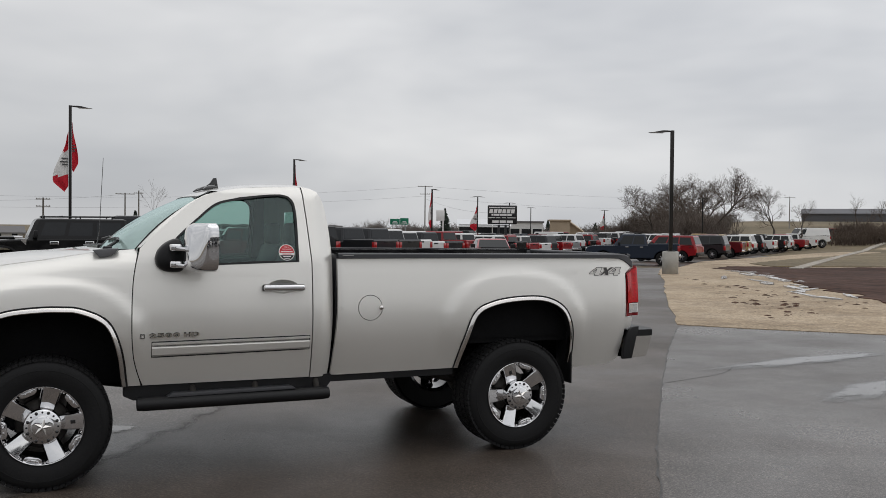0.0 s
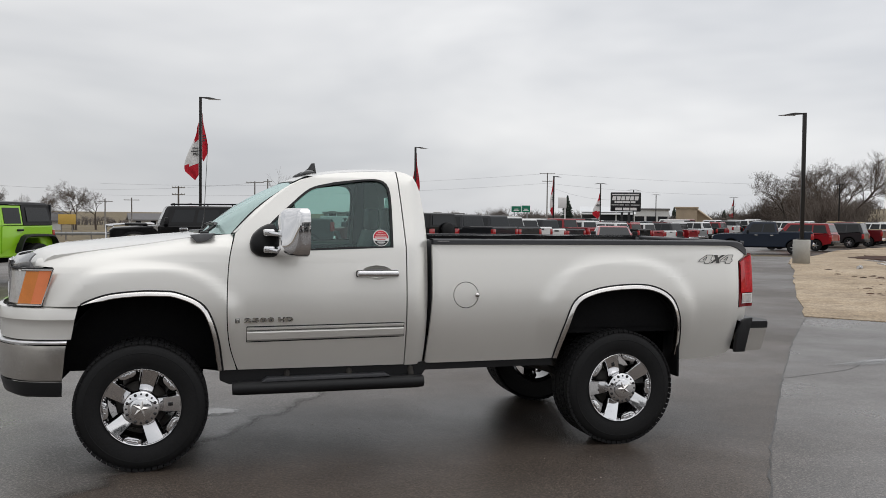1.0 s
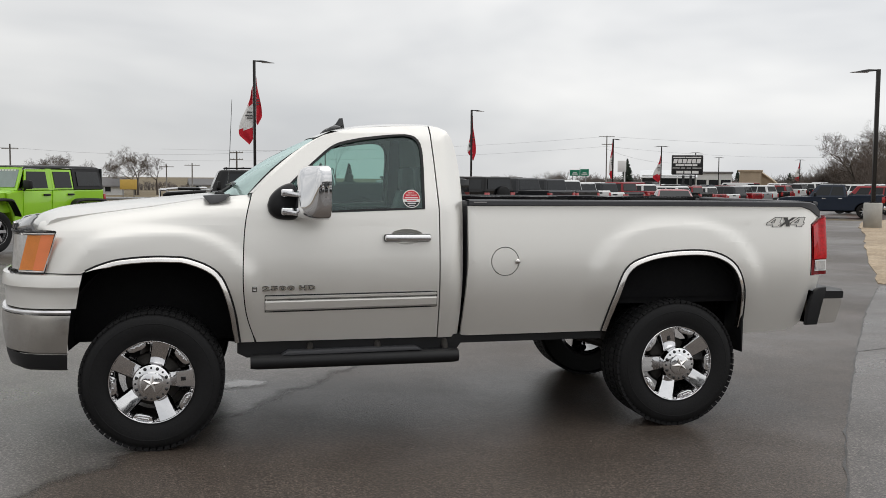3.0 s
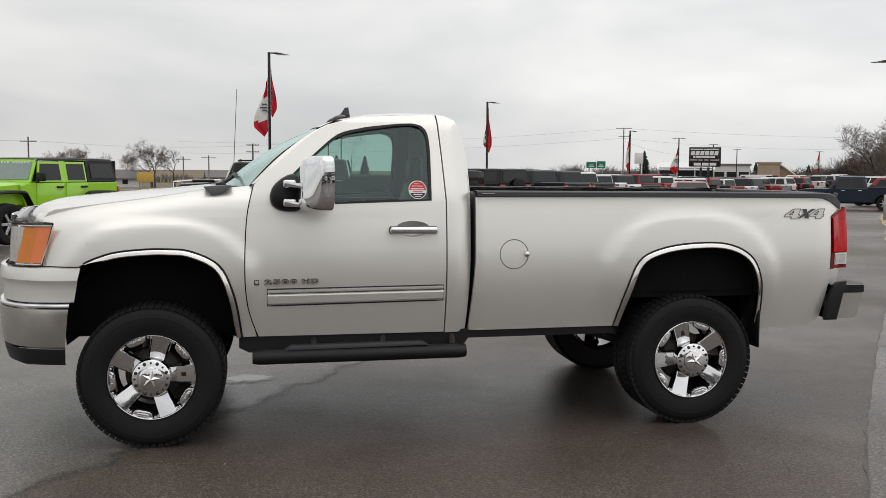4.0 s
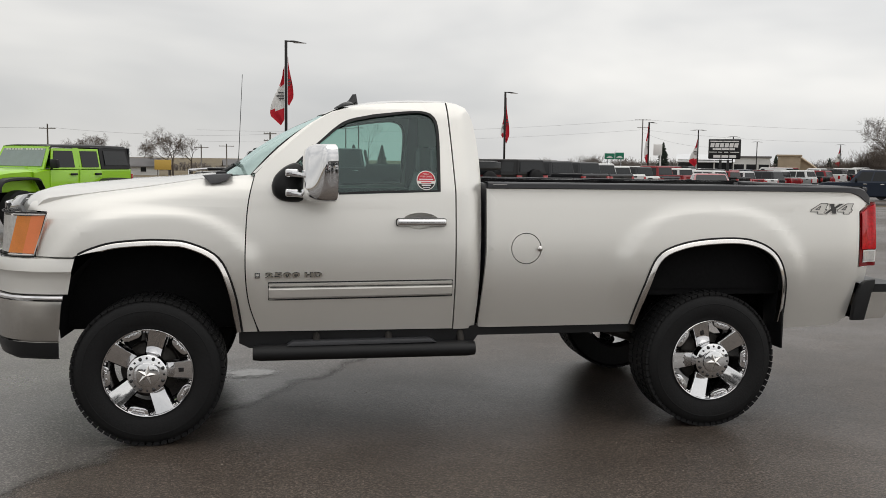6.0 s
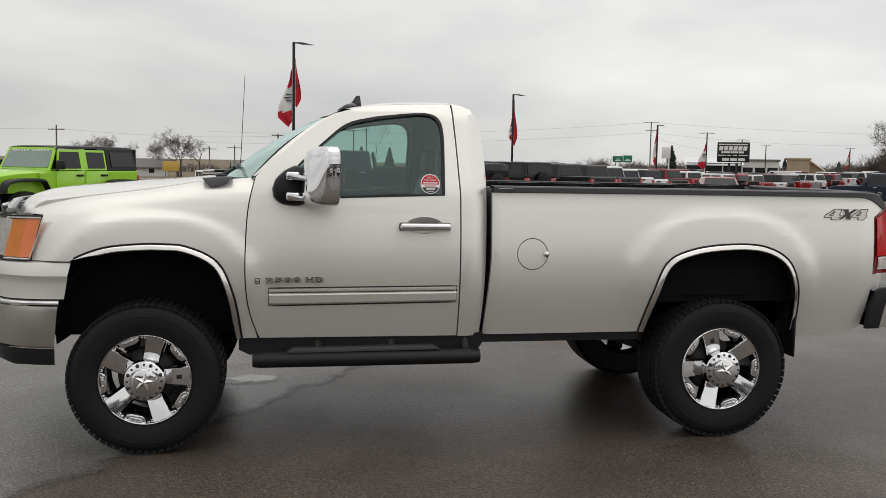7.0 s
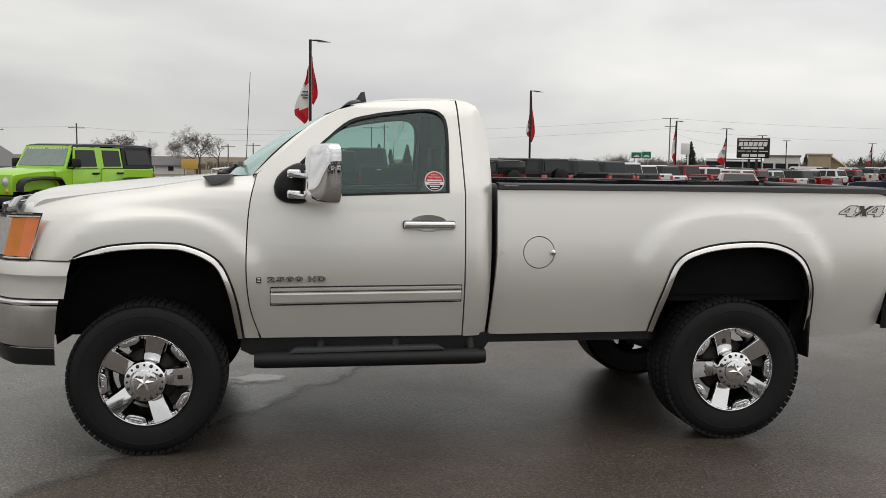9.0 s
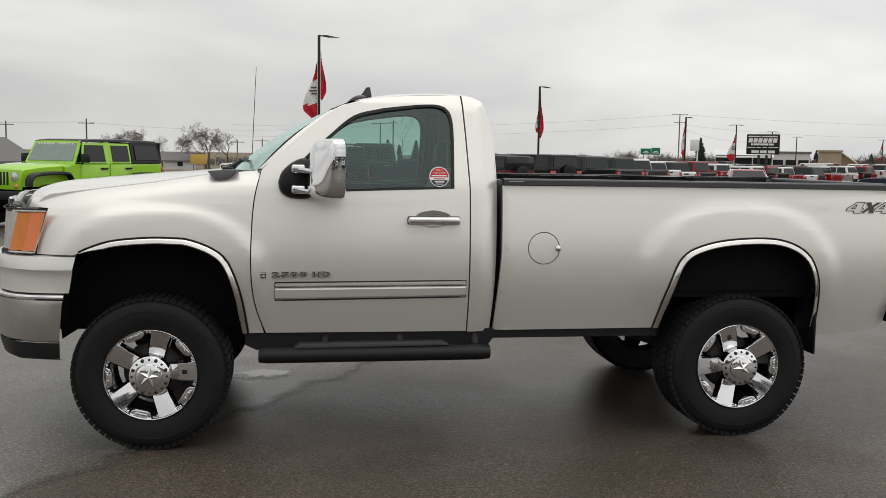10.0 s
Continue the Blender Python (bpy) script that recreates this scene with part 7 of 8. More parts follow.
# ---- broad black off-road wagons ----
def broad_wagon(label):
    car = thing("off_road_wagon", label, "off-road vehicle", "parked vehicles")
    P = PAINTS["black"]
    W = 2.06
    r = 0.47
    bm = bmesh.new()
    prof = [(-2.36, 0.78)] + arch(-1.55, 0.58, 0.55) + [(-0.9, 0.60), (1.0, 0.60)] + arch(1.58, 0.58, 0.55) + [(2.22, 0.72), (2.38, 0.85), (2.38, 1.22), (2.25, 1.30), (0.82, 1.38), (-2.36, 1.40)]
    slab(bm, prof, -W / 2, W / 2, 0.05)
    part("body", bm, P, car, "", 18)
    bm = bmesh.new()
    g = (0.80, 0.52, -2.24, -2.34)
    greenhouse(bm, g, W - 0.06, W - 0.36, 1.38, 2.05)
    part("upper_body", bm, P, car, "", 18)
    for s in (1, -1):
        for u0, u1 in ((0.09, 0.33), (0.37, 0.62), (0.67, 0.94)):
            side_pane(car, g, W - 0.06, W - 0.36, 1.38, 2.05, u0, u1, 0.16, 0.80, s)
        for x in (1.58, -1.55):
            far_wheel(car, x, s * 0.88, r)
            bm = bmesh.new()
            rows = [[(px, s * 1.0, pz + 0.03), (px, s * 1.09, pz + 0.03), (px, s * 1.09, pz - 0.04), (px, s * 1.0, pz - 0.04)] for px, pz in arch(x, 0.60, 0.58, 17)]
            vs = grid_faces(bm, rows, close_v=True)
            cap(bm, vs[0])
            cap(bm, vs[-1])
            bmesh.ops.recalc_face_normals(bm, faces=bm.faces)
            part("wheel_flare", bm, black_plastic, car)
        for x in (0.02, -1.06):
            bm = bmesh.new()
            y0, y1 = sorted((s * (W / 2 - 0.01), s * (W / 2 + 0.03)))
            box(bm, x - 0.14, x + 0.14, y0, y1, 1.19, 1.31, 0.015)
            h = part("door_handle", bm, chrome, car, "chrome door-handle surround")
            bm = bmesh.new()
            y0, y1 = sorted((s * (W / 2 + 0.028), s * (W / 2 + 0.036)))
            for zz in (1.215, 1.265):
                box(bm, x - 0.11, x + 0.11, y0, y1, zz - 0.012, zz + 0.022, 0.004)
            part("handle_slot", bm, seam_black, h)
        bm = bmesh.new()
        y0, y1 = sorted((s * (W / 2 + 0.0), s * (W / 2 + 0.24)))
        box(bm, 0.52, 0.64, y0, y1, 1.42, 1.66, 0.03)
        part("mirror", bm, black_plastic, car)
        bm = bmesh.new()
        y0, y1 = sorted((s * (W / 2 - 0.03), s * (W / 2 + 0.015)))
        slab(bm, [(0.86, 1.18), (1.02, 1.35), (0.84, 1.37)], y0, y1)
        part("vent_plate", bm, chrome, car, "chrome side vent")
        bm = bmesh.new()
        y0, y1 = sorted((s * 0.70, s * 1.02))
        box(bm, -2.40, -2.34, y0, y1, 0.95, 1.32, 0.015)
        part("tail_lamp", bm, far_lamp_red, car)
        bm = bmesh.new()
        tube(bm, [(0.35, s * 0.72, 2.10), (-1.9, s * 0.72, 2.12)], 0.022, 8)
        for x in (0.3, -0.8, -1.8):
            tube(bm, [(x, s * 0.72, 2.03), (x, s * 0.72, 2.11)], 0.02, 6)
        part("roof_rail", bm, black_plastic, car)
    bm = bmesh.new()
    for x in (0.3, -0.25):
        tube(bm, [(x, -0.72, 2.12), (x, 0.72, 2.12)], 0.022, 8)
    part("roof_bar", bm, black_plastic, car)
    end_pane("windscreen", car, 0.79, 0.57, 1.76, 1.60, 1.44, 1.96, True)
    end_pane("rear_window", car, -2.345, -2.275, 1.6, 1.45, 1.48, 1.93, False)
    bm = bmesh.new()
    for z in (0.80, 1.10, 1.36):
        tube(bm, [(2.25, -0.95, z), (2.46, -0.85, z), (2.50, 0, z), (2.46, 0.85, z), (2.25, 0.95, z)], 0.03, 8)
    for y in (-0.85, -0.4, 0.4, 0.85):
        tube(bm, [(2.48, y, 0.70), (2.48, y, 1.38), (1.9, y * 1.05, 1.42)], 0.026, 8)
    part("grille_guard", bm, chrome, car, "chrome tubular grille guard")
    bm = bmesh.new()
    box(bm, 1.15, 1.9, -0.5, 0.5, 1.36, 1.45, 0.03)
    part("bonnet_bulge", bm, P, car)
    bm = bmesh.new()
    box(bm, 0.95, 1.20, -0.95, -0.55, 1.40, 1.46, 0.02)
    box(bm, 0.95, 1.20, 0.55, 0.95, 1.40, 1.46, 0.02)
    part("bonnet_latch", bm, chrome, car)
    bm = bmesh.new()
    box(bm, -2.50, -2.36, -0.95, 0.95, 0.62, 0.84, 0.04)
    part("rear_bumper", bm, black_plastic, car)
    bm = bmesh.new()
    lathe(bm, [(0.30, 0.0), (0.32, -0.01), (0.36, -0.01), (0.38, 0.0)], "x", 26, (-2.46, -0.15, 1.2))
    lathe(bm, [(0.0, -0.11), (0.36, -0.10), (0.42, -0.03), (0.42, 0.08), (0.0, 0.1)], "x", 26, (-2.46, -0.15, 1.2))
    part("spare_wheel", bm, rubber, car)
    bm = bmesh.new()
    box(bm, -2.1, 2.1, -0.7, 0.7, 0.5, 1.0)
    part("underbody", bm, dark_inside, car)
    return car


h2 = broad_wagon("black broad off-road wagon with chrome guard and roof bars")
h2.matrix_basis = pose(0.7, 27.6, gz(0.7, 27.6), 0, 0, 183)
h2b = copy_thing(h2, pose(11.5, 38.3, gz(11.5, 38.3), 0, 0, 121))
for o in list(h2b.children):
    if o.name.startswith(("roof_rail", "roof_bar")):
        bpy.data.objects.remove(o)


# ---- bare winter trees ----
bark = mat("grey_bark", (0.085, 0.070, 0.058), 0.9, 0, var=0.3, scale=3, fine=30, bump=0.5)
twig = mat("brown_twigs", (0.10, 0.075, 0.058), 0.9, 0, var=0.25, scale=0.5, fine=10)
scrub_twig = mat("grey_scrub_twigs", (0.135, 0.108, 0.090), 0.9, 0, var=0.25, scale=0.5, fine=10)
# paler twigs for the far hedges: distance haze mixed into the colour
far_twig = mat("far_hazed_twigs", (0.19, 0.165, 0.15), 0.9, 0, var=0.2, scale=0.3, fine=6)
needle = mat("dark_needles", (0.018, 0.028, 0.018), 0.8, 0, var=0.4, scale=1.5, fine=20)


def limb(bm, a, b, r0, r1, seg):
    d = (b - a)
    if d.length < 1e-4:
        return
    d.normalize()
    s = d.orthogonal().normalized()
    u = d.cross(s)
    lo = [bm.verts.new(a + (s * math.cos(2 * math.pi * k / seg) + u * math.sin(2 * math.pi * k / seg)) * r0) for k in range(seg)]
    hi = [bm.verts.new(b + (s * math.cos(2 * math.pi * k / seg) + u * math.sin(2 * math.pi * k / seg)) * r1) for k in range(seg)]
    for k in range(seg):
        bm.faces.new((lo[k], lo[(k + 1) % seg], hi[(k + 1) % seg], hi[k]))


def bare_tree(x, y, top, seed, spread=0.5, depth=6, trunk_r=0.22, lean=0.0, stems=1, z0=None):
    """A leafless tree: tapered trunk and limbs, then a crown of fine twigs."""
    rng = random.Random(seed)
    g = gz(x, y) if z0 is None else z0
    h = top - g
    t = thing("bare_tree", "bare winter tree with fine branching twigs", "tree", "bare trees")
    t.matrix_basis = pose(x, y, g - 0.05)
    wood, fine = bmesh.new(), bmesh.new()

    def grow(p, d, length, r, lvl):
        n = 2 if lvl > 1 else 3
        for k in range(n):
            q = p + d * (length / n)
            r1 = r * (0.86 if lvl < 5 else 0.7)
            limb(wood if lvl < 3 else fine, p, q, r, r1, 7 if lvl == 0 else 5 if lvl < 2 else 3)
            p, r = q, r1
            d = (d + Vector((rng.uniform(-1, 1), rng.uniform(-1, 1), rng.uniform(-0.3, 0.6))) * 0.16).normalized()
            if lvl >= 1 and lvl < depth and rng.random() < 0.75:
                grow(p, turn_off(d, rng.uniform(25, 62)), length * rng.uniform(0.45, 0.72), r * 0.62, lvl + 1)
        if lvl < depth:
            for k in range(rng.choice((2, 2, 3))):
                grow(p, turn_off(d, rng.uniform(14, 48) * (0.6 + spread)), length * rng.uniform(0.58, 0.82), max(0.006, r * 0.7), lvl + 1)

    def turn_off(d, deg):
        ax = Vector((rng.uniform(-1, 1), rng.uniform(-1, 1), rng.uniform(-1, 1))).cross(d)
        if ax.length < 1e-3:
            ax = d.orthogonal()
        e = Matrix.Rotation(radians(deg), 3, ax.normalized()) @ d
        e.z = e.z * 0.85 + 0.12
        return e.normalized()
    for k in range(stems):
        d = Vector((lean + rng.uniform(-0.12, 0.12) * stems, rng.uniform(-0.1, 0.1) * stems, 1)).normalized()
        grow(Vector((rng.uniform(-0.4, 0.4) * (stems - 1), rng.uniform(-0.4, 0.4) * (stems - 1), 0)), d, h * 0.30, trunk_r, 0)
    zmax = max(v.co.z for b in (wood, fine) for v in b.verts)
    for b in (wood, fine):
        bmesh.ops.scale(b, vec=(h / zmax, h / zmax, h / zmax), verts=b.verts)
    part("trunk", wood, bark, t)
    part("crown", fine, twig, t, "crown of bare twigs")
    return t


bare_tree(72.0, 79.2, 9.3, 1, 0.35, 7, 0.26)
bare_tree(85.2, 85.0, 7.6, 2, 0.35, 7, 0.22)
bare_tree(87.4, 82.8, 5.9, 3, 0.25, 6, 0.17, 0.05)
bare_tree(93.0, 111.4, 9.6, 4, 0.5, 7, 0.34)
bare_tree(88.8, 103.6, 9.2, 5, 0.6, 7, 0.34)
bare_tree(92.0, 113.0, 8.2, 6, 0.5, 7, 0.32, -0.05)
bare_tree(95.6, 117.2, 8.6, 7, 0.5, 7, 0.32)
bare_tree(90.4, 107.6, 10.4, 14, 0.5, 7, 0.30)
bare_tree(97.8, 114.6, 9.5, 15, 0.5, 6, 0.28)
bare_tree(-23.1, 132.8, 5.0, 8, 0.5, 7, 0.15, 0.0, 2)
bare_tree(-11.4, 124.1, 5.9, 9, 0.45, 7, 0.16, 0.0, 2)
bare_tree(-9.0, 126.0, 4.6, 16, 0.5, 6, 0.12)
bare_tree(-16.6, 134.0, 4.3, 10, 0.5, 7, 0.13)
bare_tree(-19.5, 140.0, 4.2, 12, 0.5, 6, 0.11)
bare_tree(-12.6, 38.5, 3.9, 13, 0.3, 4, 0.05, 0.12)
for k in range(10):
    a = radians(47.5 + k * 0.55 + random.uniform(-0.2, 0.2))
    d = random.uniform(170, 215)
    bare_tree(0.5 + d * math.sin(a), -5.5 + d * math.cos(a), random.uniform(6.0, 9.5), 30 + k, 0.3, 4, 0.12)
bare_tree(71.2, 90.9, 7.5, 60, 0.5, 7, 0.20)
bare_tree(74.0, 89.5, 7.6, 61, 0.45, 7, 0.20, 0.05)
bare_tree(9.0, 72.0, 5.6, 50, 0.15, 4, 0.05)


def thicket(name, label, segs, height, count, seed, mat_, thin=0.03, dens=5):
    """Scrub and far woods: many thin leafless stems, uneven in height."""
    rng = random.Random(seed)
    bm = bmesh.new()
    for k in range(count):
        i = rng.randrange(len(segs) - 1)
        w = rng.random()
        (x0, y0), (x1, y1) = segs[i], segs[i + 1]
        x, y = x0 + (x1 - x0) * w + rng.uniform(-3, 3), y0 + (y1 - y0) * w + rng.uniform(-3, 3)
        z = gz(x, y)
        h = height * (0.45 + 0.55 * abs(noise.noise((x * 0.12, y * 0.12, seed))) * 1.8) * rng.uniform(0.6, 1.05)
        p = Vector((x, y, z))
        q = p + Vector((rng.uniform(-0.1, 0.1) * h, rng.uniform(-0.1, 0.1) * h, h * 0.55))
        limb(bm, p, q, thin * 1.5, thin, 3)
        for j in range(dens):
            s = p.lerp(q, rng.uniform(0.35, 1.0))
            e = s + Vector((rng.uniform(-0.35, 0.35) * h, rng.uniform(-0.35, 0.35) * h, rng.uniform(0.15, 0.5) * h))
            limb(bm, s, e, thin * 0.8, thin * 0.3, 3)
            for m in range(2):
                s2 = s.lerp(e, rng.uniform(0.3, 0.9))
                limb(bm, s2, s2 + Vector((rng.uniform(-0.2, 0.2) * h, rng.uniform(-0.2, 0.2) * h, rng.uniform(0.05, 0.25) * h)), thin * 0.5, thin * 0.2, 3)
    solo(name, bm, mat_, label, "scrub", kind="stuff")


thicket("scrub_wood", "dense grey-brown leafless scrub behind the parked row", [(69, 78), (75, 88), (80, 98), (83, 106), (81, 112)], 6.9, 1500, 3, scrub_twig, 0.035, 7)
thicket("field_scrub", "low brown scrub along the field's far edge", [(99, 88), (112, 93), (130, 99), (160, 112)], 4.6, 1300, 4, twig, 0.03, 5)
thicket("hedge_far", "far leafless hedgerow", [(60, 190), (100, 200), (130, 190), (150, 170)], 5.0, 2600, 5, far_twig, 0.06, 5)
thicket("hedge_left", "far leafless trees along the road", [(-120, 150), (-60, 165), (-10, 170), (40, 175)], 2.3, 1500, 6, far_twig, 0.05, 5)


def spruce(x, y, top, seed, wide=1.3):
    rng = random.Random(seed)
    z0 = gz(x, y)
    t = thing("spruce_tree", "dark green spruce with ragged drooping boughs", "tree", "spruces")
    t.matrix_basis = pose(x, y, z0)
    h = top - z0
    bm = bmesh.new()
    tube(bm, [(0, 0, 0), (0, 0, h * 0.97)], [0.14, 0.02], 7)
    part("trunk", bm, bark, t)
    bm = bmesh.new()
    for k in range(420):
        w = rng.random() ** 0.8
        z = h * (0.08 + 0.9 * w)
        rr = wide * (1 - w) ** 0.8 * rng.uniform(0.55, 1.1)
        a = rng.uniform(0, 2 * math.pi)
        tip = Vector((rr * math.cos(a), rr * math.sin(a), z - 0.15 * rr))
        root = Vector((0.1 * math.cos(a), 0.1 * math.sin(a), z + 0.1))
        side = Vector((-math.sin(a), math.cos(a), 0)) * (0.16 + 0.1 * rr)
        midp = root.lerp(tip, 0.55)
        vs = [bm.verts.new(p) for p in (root, midp + side - Vector((0, 0, 0.12)), tip, midp - side - Vector((0, 0, 0.12)), midp + Vector((0, 0, 0.08)))]
        for i, j in ((0, 1), (1, 2), (2, 3), (3, 0)):
            bm.faces.new((vs[i], vs[j], vs[4]))
    part("crown", bm, needle, t)


spruce(65.1, 141.4, 5.2, 1, 1.9)
spruce(9.3, 88.5, 3.1, 2, 1.25)
spruce(10.6, 90.0, 2.6, 4, 1.0)
spruce(12.3, 90.0, 3.1, 3, 1.2)
for k, (dx, up) in enumerate(((0, 0.4), (2.2, 1.1), (3.6, 0.2), (6.5, 0.9), (8.0, -0.2), (12.5, 0.5))):
    spruce(114 + dx, 196 - dx * 0.5, 3.0 + up, 20 + k, 1.7)


# ---- roadside sign boards ----
sign_black = mat("sign_black", (0.012, 0.012, 0.013), 0.35, 0, var=0.1)
sign_green = mat("sign_green", (0.0, 0.16, 0.085), 0.5, 0, var=0.06)
steel = mat("galvanised_steel", (0.35, 0.36, 0.37), 0.45, 0.7, var=0.15)
# timber lightened beyond its own tone, haze over the far poles painted in
wood_pole = mat("weathered_hazed_timber", (0.20, 0.185, 0.17), 0.85, 0, var=0.3, scale=2, fine=40, bump=0.3)


def board_sign():
    t = thing("lot_sign", "black board sign with white lettering on two posts", "sign")
    x, y = 44.2, 79.4
    z0 = gz(x, y) - 0.95
    t.matrix_basis = pose(x, y, gz(x, y), 0, 0, -27)
    o = 1.42
    bm = bmesh.new()
    box(bm, -1.50, 1.50, -0.14, 0.14, o + 1.60, o + 3.52, 0.10, 4)
    board = part("board", bm, sign_black, t)
    bm = bmesh.new()
    box(bm, -1.42, 1.42, -0.150, -0.142, o + 3.44, o + 3.46)
    part("board_edge", bm, steel, board)
    # brand panel and lines of writing as plain bars
    def bars(name, z0_, z1_, cuts, m, shear=0.0):
        for a, b in cuts:
            bm = bmesh.new()
            slab(bm, [(a, o + z0_), (b, o + z0_), (b + shear, o + z1_), (a + shear, o + z1_)], -0.152, -0.146)
            part(name, bm, m, board)
    bars("brand_bar", 2.72, 3.12, [(-1.34 + k * 0.44, -1.34 + k * 0.44 + 0.36) for k in range(6)], sticker_white, 0.06)
    bars("name_bar", 2.46, 2.64, [(-1.10, -0.9), (-0.86, -0.3), (-0.26, 0.45), (0.5, 0.95)], sticker_white)
    bars("web_bar", 3.24, 3.34, [(-1.35, -0.2), (-0.15, 1.3)], sticker_white)
    bars("small_bar", 2.22, 2.29, [(-1.4, -0.7), (-0.6, -0.2), (-0.05, 0.35), (0.5, 1.35)], sticker_white)
    bars("number_bar", 1.72, 1.98, [(-1.02, -0.36), (-0.26, 0.36), (0.46, 1.08)], sticker_white)
    for s in (-0.35, 0.35):
        bm = bmesh.new()
        box(bm, s - 0.12, s + 0.12, -0.12, 0.12, 0, o + 1.55, 0.02)
        part("post", bm, sign_black, t)


board_sign()
t = thing("road_sign", "green highway guide sign with white legend", "sign")
x, y = 42.2, 103.5
t.matrix_basis = pose(x, y, gz(x, y), 0, 0, -21)
o = 1.35
for a, b, c, d in ((-1.15, 0.06, 1.50, 2.22), (0.10, 1.15, 1.50, 2.32)):
    bm = bmesh.new()
    box(bm, a, b, -0.03, 0.03, o + c, o + d, 0.02)
    p = part("panel", bm, sign_green, t)
    bm = bmesh.new()
    for zz, w in ((0.16, 0.7), (0.32, 0.45)):
        box(bm, (a + b) / 2 - w / 2, (a + b) / 2 + w / 2, -0.04, -0.032, o + c + zz, o + c + zz + 0.09)
    part("legend_bar", bm, sticker_white, p)
for s in (-0.8, 0.8):
    bm = bmesh.new()
    box(bm, s - 0.06, s + 0.06, 0.03, 0.12, 0, o + 2.2)
    part("post", bm, steel, t)
t = thing("pylon_sign", "white pylon sign on a post", "sign")
x, y = 45.6, 98.5
t.matrix_basis = pose(x, y, gz(x, y), 0, 0, -23)
o = 0.9
bm = bmesh.new()
box(bm, -0.5, 0.5, -0.1, 0.1, o + 2.45, o + 3.75, 0.05)
part("panel", bm, sticker_white, t)
bm = bmesh.new()
box(bm, 0.25, 0.42, -0.06, 0.06, 0, o + 2.5)
part("post", bm, sticker_white, t)
t = thing("yellow_board", "plain yellow board on two posts", "sign")
x, y = -9.0, 89.3
t.matrix_basis = pose(x, y, gz(x, y), 0, 0, 6)
o = -0.65
bm = bmesh.new()
box(bm, -0.78, 0.78, -0.05, 0.05, o + 1.80, o + 2.75, 0.01)
part("panel", bm, mat("yellow_board_paint", (0.55, 0.36, 0.08), 0.6, var=0.1), t)
for s in (-0.5, 0.5):
    bm = bmesh.new()
    box(bm, s - 0.05, s + 0.05, 0.05, 0.14, 0, o + 2.2)
    part("post", bm, wood_pole, t)


# ---- utility poles and wires ----
def utility_pole(x, y, top, arms, turn):
    t = thing("utility_pole", "weathered timber utility pole with cross-arms", "utility pole", "utility poles")
    z0 = gz(x, y)
    t.matrix_basis = pose(x, y, z0, 0, 0, turn)
    h = top - z0
    bm = bmesh.new()
    tube(bm, [(0, 0, 0), (0, 0, h)], [0.12, 0.075], 10)
    part("pole", bm, wood_pole, t)
    for d, w in arms:
        bm = bmesh.new()
        box(bm, -w / 2, w / 2, -0.05, 0.05, h - d - 0.09, h - d, 0.01)
        arm = part("cross_arm", bm, wood_pole, t)
        for k in (-0.9, -0.45, 0.45, 0.9):
            bm = bmesh.new()
            lathe(bm, [(0.0, h - d), (0.03, h - d), (0.035, h - d + 0.05), (0.02, h - d + 0.08), (0.0, h - d + 0.09)], "z", 8, (k * w / 2, 0, 0))
            part("insulator", bm, concrete, arm)


utility_pole(58.1, 133.5, 8.5, ((0.1, 2.4), (1.3, 1.6)), -20)
utility_pole(-24.3, 112.2, 5.3, ((0.5, 1.8),), 10)
utility_pole(11.4, 123.2, 5.9, ((0.1, 2.4),), 0)
utility_pole(13.6, 128.0, 6.4, ((0.3, 1.2),), 0)
utility_pole(1.2, 93.7, 4.3, ((0.1, 1.3), (0.8, 1.3)), 0)
utility_pole(-5.0, 140.0, 3.7, ((0.3, 2.2),), 0)
utility_pole(-9.0, 145.0, 3.5, ((0.3, 2.2),), 0)
utility_pole(-35.0, 118.0, 5.0, ((0.4, 1.8),), 10)
utility_pole(150.0, 150.0, 9.3, ((0.2, 2.2),), -40)
# wire colour raised too, so it fades as through haze
wire_mat = mat("wire", (0.30, 0.30, 0.31), 0.6)
def wire(a, b, sag, r=0.015):
    bm = bmesh.new()
    a, b = Vector(a), Vector(b)
    tube(bm, [a.lerp(b, w) - Vector((0, 0, sag * 4 * w * (1 - w))) for w in np.linspace(0, 1, 17)], r, 4)
    solo("overhead_wire", bm, wire_mat, "thin overhead utility wire", "wire", "overhead wires")
wire((58.1, 133.5, 8.4), (-10, 150, 6.0), 1.0)
wire((58.1, 133.5, 6.85), (-10, 150, 4.2), 0.8)
wire((58.1, 133.5, 8.4), (150, 150, 9.2), 1.0)
wire((58.1, 133.5, 6.85), (112, 146, 6.2), 0.8)
wire((58.1, 133.5, 6.45), (66, 125, 4.2), 0.6)
wire((-24.3, 112.2, 4.9), (-110, 100, 5.0), 0.8)
wire((-24.3, 112.2, 4.9), (11.4, 123.2, 5.7), 0.9)


# ---- buildings beyond the road ----
wall_grey = mat("grey_siding", (0.22, 0.21, 0.20), 0.8, 0, var=0.12, scale=0.6, fine=4)
# tan brick made paler and greyer, the haze before it put into the colour
wall_tan = mat("hazed_tan_brick", (0.40, 0.32, 0.235), 0.85, 0, var=0.15, scale=0.8, fine=8)
wall_white = mat("white_siding", (0.62, 0.62, 0.61), 0.75, 0, var=0.08, scale=0.5, fine=5)
wall_yellow = mat("cream_siding", (0.55, 0.43, 0.22), 0.75, 0, var=0.08, scale=0.5, fine=5)
roof_white = mat("white_metal_roof", (0.70, 0.71, 0.72), 0.5, 0.1, var=0.05)
